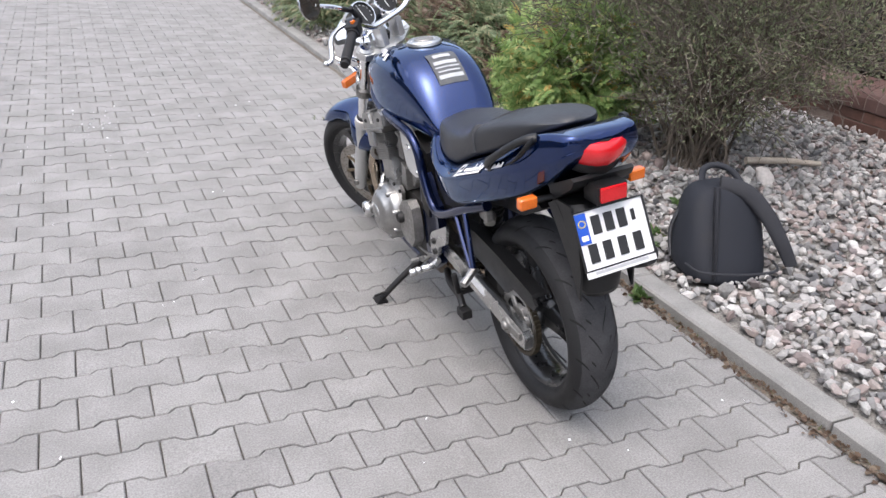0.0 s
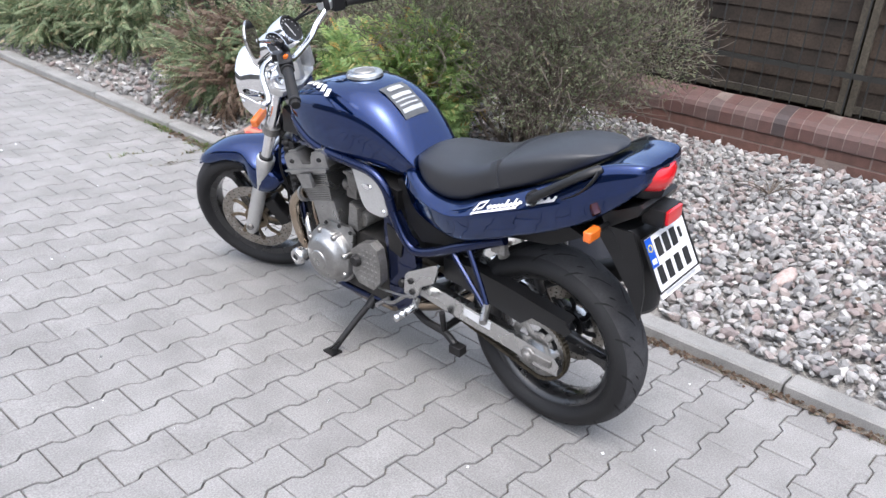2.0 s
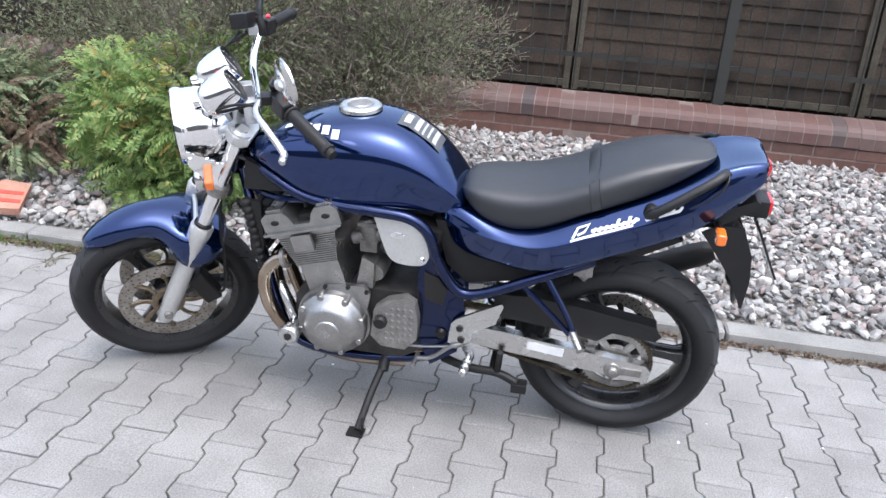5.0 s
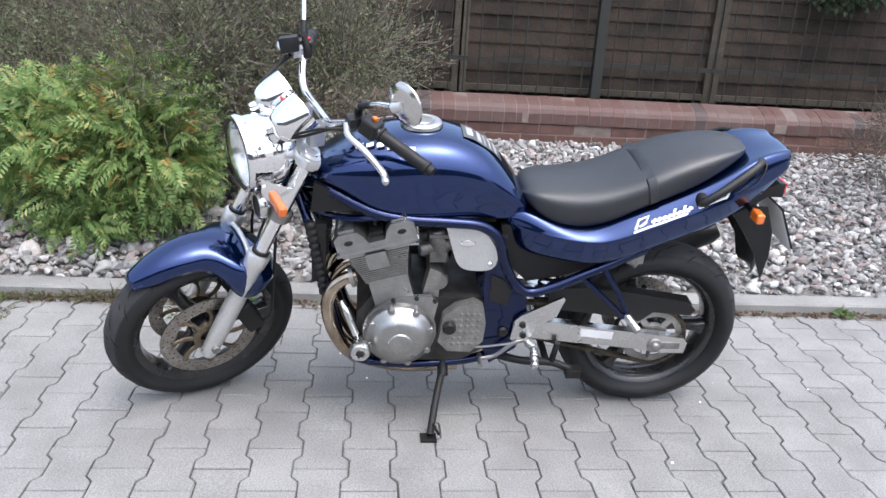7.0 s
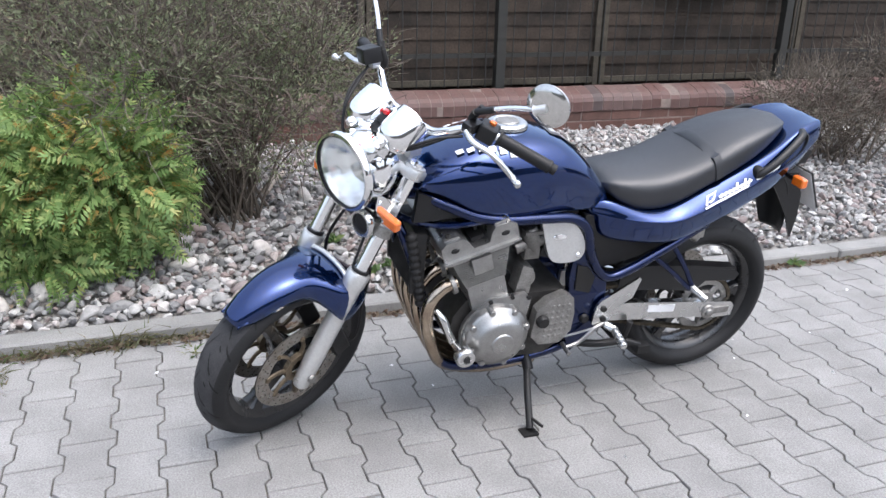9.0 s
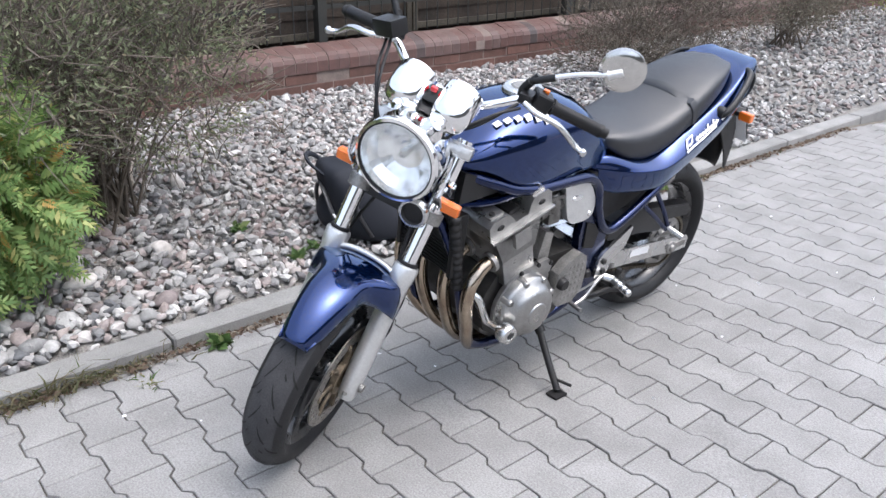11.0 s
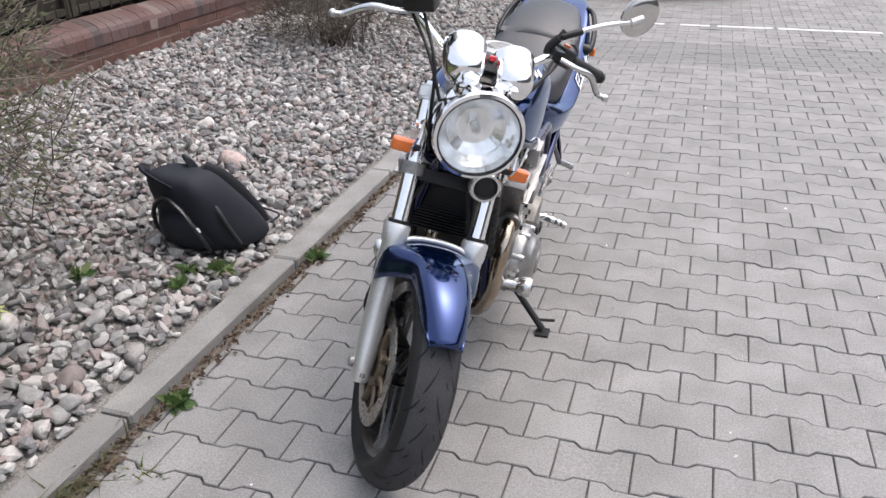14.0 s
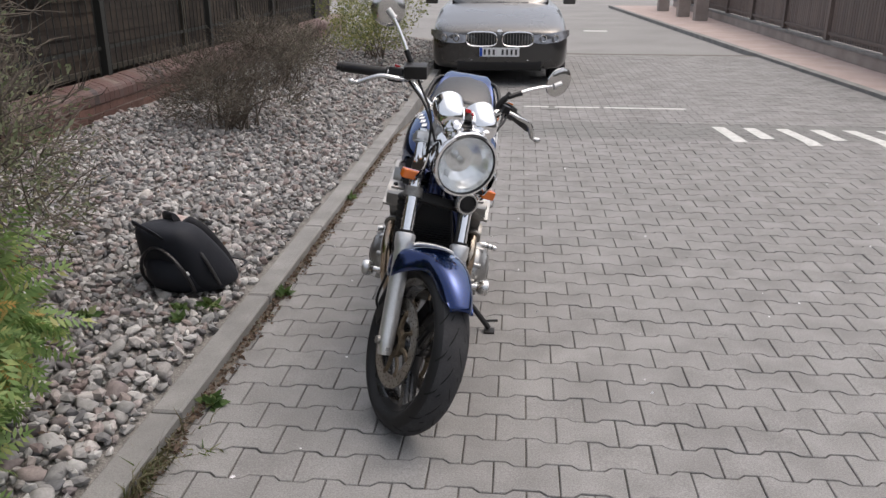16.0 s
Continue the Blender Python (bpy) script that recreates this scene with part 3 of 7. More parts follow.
M_sticker = mat("grey_sticker", (0.055, 0.058, 0.062), (0.075, 0.078, 0.08), 50, 0.35, 0.05, fine=0.1)
M_stick_print = mat("sticker_print", (0.42, 0.43, 0.43), (0.36, 0.37, 0.38), 50, 0.4, 0.05, fine=0.05)
M_chain = mat("oily_chain", (0.10, 0.085, 0.06), (0.05, 0.042, 0.03), 60, 0.45, 0.1, metal=0.8, fine=0.2)
M_mirror = mat("mirror_glass", (0.82, 0.83, 0.84), (0.80, 0.81, 0.82), 3, 0.03, 0.01, metal=1.0, fine=0.0)
M_glass = bpy.data.materials.new("lens_glass")
M_glass.use_nodes = True
gb = M_glass.node_tree.nodes["Principled BSDF"]
gb.inputs["Base Color"].default_value = (0.97, 0.98, 0.98, 1)
gb.inputs["Roughness"].default_value, gb.inputs["Transmission Weight"].default_value, gb.inputs["IOR"].default_value = 0.03, 1.0, 1.45

LEAN_DEG, STEER, RAKE = 8.8, 29.0, 25.3
bike = thing("motorcycle", "blue naked roadster motorcycle leaning on its side stand", "motorcycle", m=pose(1.160, 1.731, 0, 0, -LEAN_DEG, 0.4))
head_pt = Vector((0, 1.505, 0))
axis = Vector((0, -math.sin(radians(RAKE)), math.cos(radians(RAKE))))
TURNED = Matrix.Translation(head_pt) @ Matrix.Rotation(radians(STEER), 4, axis) @ Matrix.Translation(-head_pt)
RX = pose(0, 0, 0, 0, 90, 0)


def sub(ob, levels=2):
    s = ob.modifiers.new("subsurf", "SUBSURF")
    s.levels = s.render_levels = levels
    return ob


def mirrored(pts):
    """Half section (x >= 0, from top centre down to bottom centre) to a full ring."""
    return pts + [(-x, z) for x, z in pts[-2:0:-1]]


def both(f):
    for s in (-1, 1):
        f(s)


def side_plate(bm, pts, x0, x1):
    """A plate outline in (y, z) between two x."""
    prism(bm, pts, x0, x1, "x")


# tank
tank_st = [
    (1.088, 0.822, 0.796, 0.050, 0.045), (1.070, 0.846, 0.800, 0.090, 0.085), (1.030, 0.866, 0.806, 0.122, 0.118), (0.975, 0.902, 0.785, 0.142, 0.138),
    (0.91, 0.926, 0.752, 0.154, 0.150), (0.84, 0.942, 0.736, 0.160, 0.154), (0.77, 0.948, 0.730, 0.160, 0.149), (0.70, 0.945, 0.728, 0.157, 0.138),
    (0.63, 0.926, 0.724, 0.149, 0.116), (0.57, 0.888, 0.720, 0.138, 0.106), (0.515, 0.832, 0.716, 0.124, 0.100), (0.475, 0.778, 0.712, 0.108, 0.094), (0.455, 0.745, 0.715, 0.095, 0.085)]
rings = []
for y, t, b, w, wl in tank_st:
    h = t - b
    cut = 0.985 - 0.11 * min(1, max(0, (0.84 - y) / 0.26))
    low = 0.014 if 0.5 < y < 0.95 else 0.0
    w *= 1.035
    half_s = [(0, t), (0.40 * w, t - 0.016 * h), (0.70 * w, t - 0.085 * h), (0.90 * w, t - 0.26 * h), (0.975 * w, t - 0.47 * h), (min(1.0, cut + 0.015) * w, t - 0.72 * h), (cut * w, b + 0.10 * h - low), (cut * w * 0.95, b - low), (0, b - low)]
    rings.append([Vector((x, y, z)) for x, z in mirrored(half_s)])
bm = bmesh.new()
loft(bm, rings)
tank = sub(part("fuel_tank", bm, M_blue, bike, "glossy metallic blue tank", smooth=80))
cap_m = pose(0, 0.775, 0.950, -2, 0, 0)
bm = bmesh.new()
lathe(bm, [(0, 0.004), (0.036, 0.006), (0.040, 0.009), (0.052, 0.008), (0.058, 0.003), (0.060, -0.006)], cap_m, 36)
cap = part("filler_cap", bm, M_polish, bike, "round brushed metal filler cap", smooth=35)
bm = bmesh.new()
lathe(bm, [(0, 0.012), (0.030, 0.0115), (0.034, 0.008)], cap_m, 30)
part("cap_lock", bm, M_alu_dull, cap, "darker lock plate")


def on_tank(y, x):
    """Height of the tank's upper skin, roughly, at y and x."""
    for (a, b) in zip(tank_st[:-1], tank_st[1:]):
        if b[0] <= y <= a[0]:
            k = (a[0] - y) / (a[0] - b[0])
            t, bb, w = (a[i] + (b[i] - a[i]) * k for i in (1, 2, 3))
            q = min(1.0, abs(x) / w)
            return t - (t - bb) * float(np.interp(q, [0, 0.41, 0.72, 0.93, 1.0], [0, 0.016, 0.085, 0.26, 0.47]))
    return 0.8


def skin(name, y0, y1, x0, x1, material, parent, label="", lift=0.003, n=8):
    v, f = [], []
    for i in range(n + 1):
        for j in range(n + 1):
            y, x = y0 + (y1 - y0) * i / n, x0 + (x1 - x0) * j / n
            v.append((x, y, on_tank(y, x) + lift))
    for i in range(n):
        for j in range(n):
            f.append((i * (n + 1) + j, i * (n + 1) + j + 1, (i + 1) * (n + 1) + j + 1, (i + 1) * (n + 1) + j))
    return child(name, mesh_np(name, v, f, material, True), parent, label)


pad = skin("tank_pad", 0.66, 0.545, -0.050, 0.050, M_sticker, tank, "grey protective tank sticker", 0.001)
for k, (a, b, w) in enumerate([(0.648, 0.630, 0.030), (0.617, 0.605, 0.040), (0.597, 0.592, 0.042), (0.582, 0.577, 0.038), (0.568, 0.558, 0.042)]):
    skin("sticker_bar", a, b, -w, w, M_stick_print, tank, "pale print bar", 0.0025, 4)

# name marks on the tank's sides: plain pale bars
for s in (-1, 1):
    for k in range(6):
        xc = 0.088 + 0.0085 * k
        skin("name_bar", 0.957 - 0.028 * k, 0.937 - 0.028 * k, s * (xc - 0.009), s * (xc + 0.009), M_white, tank, "white lettering block", 0.004, 4)

# seat
seat_st = [
    (0.480, 0.778, 0.765, 0.055), (0.462, 0.803, 0.748, 0.095), (0.42, 0.809, 0.712, 0.122), (0.36, 0.811, 0.690, 0.138), (0.29, 0.818, 0.694, 0.147), (0.22, 0.838, 0.718, 0.150),
    (0.165, 0.862, 0.754, 0.151), (0.12, 0.886, 0.774, 0.150), (0.05, 0.917, 0.804, 0.143), (-0.02, 0.938, 0.836, 0.130), (-0.08, 0.949, 0.872, 0.112), (-0.13, 0.952, 0.905, 0.088), (-0.168, 0.946, 0.928, 0.055)]
rings = []
for y, t, b, w in seat_st:
    h = t - b
    half_s = [(0, t), (0.55 * w, t - 0.01), (0.86 * w, t - 0.06 * h - 0.012), (0.985 * w, t - 0.34 * h), (w, b + 0.25 * h), (0.97 * w, b), (0, b + 0.003)]
    rings.append([Vector((x, y, z)) for x, z in mirrored(half_s)])
bm = bmesh.new()
loft(bm, rings)
seat = sub(part("seat", bm, M_vinyl, bike, "black vinyl dual seat", smooth=80))


def seat_ring(y, grow):
    for a, b in zip(seat_st[:-1], seat_st[1:]):
        if b[0] <= y <= a[0]:
            k = (a[0] - y) / (a[0] - b[0])
            t, bb, w = (a[i] + (b[i] - a[i]) * k for i in (1, 2, 3))
            h = t - bb
            return [((x / w) * (w + grow) if w else x, z + grow * (1 if z > bb + 0.5 * h else 0.3)) for x, z in [(0, t), (0.3 * w, t - 0.004), (0.55 * w, t - 0.0135), (0.74 * w, t - 0.02), (0.87 * w, t - 0.10 * h - 0.006), (0.955 * w, t - 0.30 * h), (0.985 * w, t - 0.5 * h), (0.988 * w, bb + 0.25 * h), (0.955 * w, bb + 0.03)]]


bm = bmesh.new()
rr = []
for (y, gr, dy) in ((0.150, -0.006, 0), (0.146, 0.0035, 0), (0.122, 0.0035, 0), (0.118, -0.006, 0)):
    hs = seat_ring(y, gr)
    # the strap runs back as it goes down the sides
    rr.append([Vector((x, y - 0.25 * max(0, 0.87 - z) * (1 if abs(x) > 0.09 else 0.6), z)) for x, z in hs[::-1]] + [Vector((-x, y - 0.25 * max(0, 0.87 - z) * (1 if abs(x) > 0.09 else 0.6), z)) for x, z in hs[1:]])
loft(bm, rr, cap=False, close=False)
part("seat_strap", bm, M_vinyl, seat, "black grab strap across the seat", smooth=50)

# tail fairing
# stations: y, height of the seat edge, lower edge, half width and height of the crease
tail_st = [
    (0.535, 0.716, 0.688, 0.095, 0.702), (0.505, 0.733, 0.640, 0.116, 0.697), (0.465, 0.742, 0.603, 0.140, 0.689), (0.38, 0.706, 0.597, 0.168, 0.682), (0.31, 0.702, 0.592, 0.184, 0.680), (0.25, 0.713, 0.590, 0.190, 0.680),
    (0.18, 0.750, 0.612, 0.190, 0.706), (0.08, 0.794, 0.656, 0.186, 0.746), (-0.03, 0.846, 0.704, 0.177, 0.789), (-0.10, 0.887, 0.738, 0.167, 0.817), (-0.15, 0.920, 0.767, 0.153, 0.836), (-0.20, 0.940, 0.802, 0.136, 0.857),
    (-0.26, 0.948, 0.857, 0.113, 0.887), (-0.292, 0.946, 0.897, 0.096, 0.912)]


def tail_edge(w):
    """Half width of the seat edge of the panel."""
    return min(0.80 * w, 0.138)


rings = []
for y, t, b, w, zc in tail_st:
    h = t - zc
    xt = tail_edge(w)
    half_s = [(0, t - 0.012 * (y > -0.16)), (0.8 * xt, t - 0.004), (xt, t), (xt + 0.010, t - 0.10 * h), (0.5 * (xt + 0.010 + w) + 0.003, t - 0.50 * h), (0.975 * w, zc + 0.16 * h), (w, zc), (0.988 * w, zc - 0.08 * (zc - b)), (0.89 * w, b + 0.008), (0.82 * w, b), (0, b + 0.01)]
    rings.append([Vector((x, y, z)) for x, z in mirrored(half_s)])
bm = bmesh.new()
loft(bm, rings)
tail = sub(part("tail_fairing", bm, M_blue, bike, "glossy metallic blue tail panel", smooth=80))


def tail_w(y):
    for a, b in zip(tail_st[:-1], tail_st[1:]):
        if b[0] <= y <= a[0]:
            k = (a[0] - y) / (a[0] - b[0])
            return tuple(a[i] + (b[i] - a[i]) * k for i in (1, 3, 4))


for s in (-1, 1):
    # flowing white script mark, as plain ribbons that follow the panel
    strokes = [[(0.0, -0.05), (0.12, 0.0), (0.30, 0.02), (0.55, 0.06)], [(0.02, 0.15), (0.06, 0.9), (0.16, 1.0), (0.12, 0.45), (0.06, 0.3)]]
    strokes += [[(u, 0.2), (u + 0.022, h_)] for u, h_ in ((0.20, 0.6), (0.25, 0.6), (0.30, 0.6), (0.35, 0.6), (0.40, 0.95), (0.45, 0.6), (0.50, 0.95), (0.55, 0.7), (0.66, 0.6), (0.73, 0.6), (0.80, 0.6), (0.87, 0.6), (0.94, 0.6))]
    strokes += [[(0.18, 0.42), (0.36, 0.40), (0.60, 0.46)], [(0.66, 0.22), (0.95, 0.24)]]
    for st in strokes:
        v, f = [], []
        for k, (u, q) in enumerate(st):
            a_, b_ = st[max(0, k - 1)], st[min(len(st) - 1, k + 1)]
            ty, tq = -0.27 * (b_[0] - a_[0]), 0.030 * (b_[1] - a_[1])
            ln_ = math.hypot(ty, tq) or 1.0
            for e in (-0.0040, 0.0040):
                y = 0.172 - 0.27 * u - tq / ln_ * e
                t, w, zc = tail_w(y)
                up = 0.16 + (0.60 - 0.20 * u) * q + ty / ln_ * e / 0.065
                x1, z1 = tail_edge(w) + 0.010, t - 0.10 * (t - zc)
                v.append((s * (w + (x1 - w) * up + 0.004), y, zc + (z1 - zc) * up + 0.004))
            if k:
                f.append((2 * k - 2, 2 * k - 1, 2 * k + 1, 2 * k))
        child("script_stroke", mesh_np("script_stroke", v, f, M_white), tail, "white script stroke")

# tail lamp, wrapped round the end
bm = bmesh.new()
lamp_rings = []
for x in (-0.088, -0.070, -0.045, 0, 0.045, 0.070, 0.088):
    q = abs(x) / 0.088
    zc, hh = 0.890 + 0.010 * q, 0.036 * (1 - 0.55 * q ** 3)
    yb = -0.300 + 0.055 * q ** 2
    lamp_rings.append([Vector((x, yb + 0.03, zc + hh)), Vector((x, yb - 0.012, zc + hh)), Vector((x, yb - 0.016, zc)), Vector((x, yb - 0.002, zc - hh)), Vector((x, yb + 0.03, zc - hh))])
loft(bm, lamp_rings)
sub(part("tail_lamp", bm, M_red, bike, "red tail lamp lens", smooth=60), 1)
bm = bmesh.new()
house = []
for x in (-0.102, -0.085, -0.05, 0, 0.05, 0.085, 0.102):
    q = abs(x) / 0.102
    zc, hh = 0.884 + 0.010 * q, 0.046 * (1 - 0.5 * q ** 3)
    yb = -0.290 + 0.075 * q ** 2
    house.append([Vector((x, yb + 0.05, zc + hh * 0.9)), Vector((x, yb - 0.006, zc + hh * 0.9)), Vector((x, yb - 0.010, zc)), Vector((x, yb + 0.004, zc - hh)), Vector((x, yb + 0.05, zc - hh))])
loft(bm, house)
part("lamp_surround", bm, M_black, bike, "black tail lamp surround", smooth=50)
bm = bmesh.new()
hood = [(-0.17, 0.790), (-0.275, 0.842), (-0.285, 0.836), (-0.275, 0.815), (-0.19, 0.755)]
side_plate(bm, hood, -0.085, 0.085)
part("tail_underside", bm, M_black, bike, "black underside panel", bevel=0.006)

# grab handles
for s in (-1, 1):
    bm = bmesh.new()
    tube(bm, [(s * 0.150, -0.004, 0.800), (s * 0.172, -0.014, 0.812), (s * 0.177, -0.040, 0.832), (s * 0.172, -0.080, 0.861), (s * 0.159, -0.130, 0.896), (s * 0.142, -0.165, 0.918), (s * 0.120, -0.182, 0.924)], 0.0120, 12, 6, flat=0.75)
    tube(bm, [(s * 0.120, -0.180, 0.923), (s * 0.144, -0.183, 0.910), (s * 0.158, -0.166, 0.882), (s * 0.164, -0.140, 0.858), (s * 0.168, -0.105, 0.838)], 0.0105, 10, 6, r1=0.003, flat=0.40)
    lathe(bm, [(0, 0.012), (0.018, 0.010), (0.021, 0), (0.021, -0.03)], pose(s * 0.164, -0.018, 0.812, 0, s * 90, 0), 16)
    h = part("grab_handle", bm, M_black, bike, "black moulded passenger grab handle")
    bm = bmesh.new()
    bolt(bm, (s * 0.176, -0.018, 0.812), (s, 0, 0), 0.007, 0.005)
    part("bolt", bm, M_alu_dull, h)

# rear mudguard and plate
bm = bmesh.new()
rings = []
for y, z, w, d in [(-0.10, 0.700, 0.062, 0.05), (-0.19, 0.750, 0.078, 0.05), (-0.255, 0.765, 0.084, 0.05), (-0.298, 0.690, 0.082, 0.06), (-0.312, 0.600, 0.074, 0.05), (-0.310, 0.515, 0.055, 0.03)]:
    rings.append([Vector((x * w, y + d * (abs(x) ** 3) * 0.9, z + (0.015 if y > -0.2 else 0) * (1 - abs(x)) + d * 0.25 * abs(x) ** 3 * 0)) for x in (-1, -0.8, -0.4, 0, 0.4, 0.8, 1)])
rs = loft(bm, rings, cap=False, close=False)
g2 = bmesh.ops.extrude_face_region(bm, geom=bm.faces[:])
bmesh.ops.translate(bm, vec=(0, 0.008, -0.004), verts=[e for e in g2["geom"] if isinstance(e, bmesh.types.BMVert)])
sub(part("rear_mudguard", bm, M_black, bike, "black plastic rear mudguard", smooth=50), 1)
bm = bmesh.new()
side_plate(bm, [(-0.16, 0.735), (-0.20, 0.760), (-0.262, 0.762), (-0.298, 0.68), (-0.309, 0.60), (-0.305, 0.52), (-0.298, 0.525), (-0.262, 0.60), (-0.205, 0.68)], 0.074, 0.080)
side_plate(bm, [(-0.16, 0.735), (-0.20, 0.760), (-0.262, 0.762), (-0.298, 0.68), (-0.309, 0.60), (-0.305, 0.52), (-0.298, 0.525), (-0.262, 0.60), (-0.205, 0.68)], -0.080, -0.074)
part("mudguard_side", bm, M_black, bike, bevel=0.002)
PL = pose(0, -0.331, 0.700, 63, 0, 0) @ Matrix.Diagonal((1.0, 0.90, 1, 1))
bm = bmesh.new()
box(bm, 0, 0, -0.004, 0.196, 0.158, 0.004, PL)
box(bm, 0, -0.088, -0.002, 0.196, 0.022, 0.005, PL)
plate = part("number_plate", bm, M_white, bike, "white number plate with a blue band", bevel=0.001, seg=1)
bm = bmesh.new()
for sx in (-0.0985, 0.0985):
    box(bm, sx, 0, -0.001, 0.004, 0.162, 0.006, PL)
for sy in (-0.079, 0.079):
    box(bm, 0, sy, -0.001, 0.20, 0.004, 0.006, PL)
part("plate_frame", bm, M_black, plate, "black plate surround")
bm = bmesh.new()
box(bm, -0.080, 0.033, -0.0005, 0.030, 0.082, 0.002, PL)
part("blue_band", bm, M_eu, plate, "blue country band")
bm = bmesh.new()
for k in range(12):
    a = k * math.tau / 12
    box(bm, -0.080 + 0.009 * math.cos(a), 0.046 + 0.009 * math.sin(a), 0.001, 0.003, 0.003, 0.001, PL)
tagged(part("star_ring", bm, mat("yellow_print", (0.7, 0.55, 0.03), None, 20, 0.5, 0.05), plate, "ring of yellow dots"), kind="stuff")
bm = bmesh.new()
box(bm, -0.080, 0.008, 0.001, 0.018, 0.014, 0.001, PL)
part("country_bar", bm, M_white, plate, "white bar")
for row, (y, xs) in enumerate(((0.036, (-0.042, -0.006, 0.030, 0.062)), (-0.036, (-0.066, -0.026, 0.016, 0.060)))):
    for x in xs:
        bm = bmesh.new()
        wide = 0.010 if (row == 0 and x > 0.05) else 0.024
        box(bm, x, y, 0.0, wide, 0.050 if wide > 0.012 else 0.03, 0.002, PL)
        part("character_bar", bm, M_ink, plate, "plain black bar")
bm = bmesh.new()
box(bm, 0.0, -0.088, 0.001, 0.150, 0.008, 0.001, PL)
part("dealer_bar", bm, M_stick_print, plate, "grey bar of unreadable print")
bm = bmesh.new()
box(bm, 0, -0.290, 0.800, 0.085, 0.06, 0.046)
holder = part("plate_lamp_box", bm, M_black, bike, "black plate light housing", bevel=0.006)
bm = bmesh.new()
box(bm, 0.0, -0.323, 0.803, 0.070, 0.010, 0.036)
part("reflector", bm, M_red, holder, "red reflector", bevel=0.003)


def indicator(name, p, out, parent, m=None, yaw=0):
    """A small amber lamp at p on a short stalk that reaches inwards by out."""
    bm = bmesh.new()
    tube(bm, [(p[0] - out, p[1], p[2]), (p[0], p[1], p[2])], 0.008, 8, straight=True)
    o = child(name, finish(bm, name, M_black, 40), parent, "amber turn signal on a black stalk", m)
    bm = bmesh.new()
    box(bm, p[0], p[1], p[2], 0.049, 0.024, 0.031)
    child("signal_lens", finish(bm, "signal_lens", M_amber, 40, bevel=0.009, seg=3), o, "amber lens")
    return o


for s in (-1, 1):
    indicator("turn_signal", (s * 0.158, -0.193, 0.768), s * 0.07, bike)


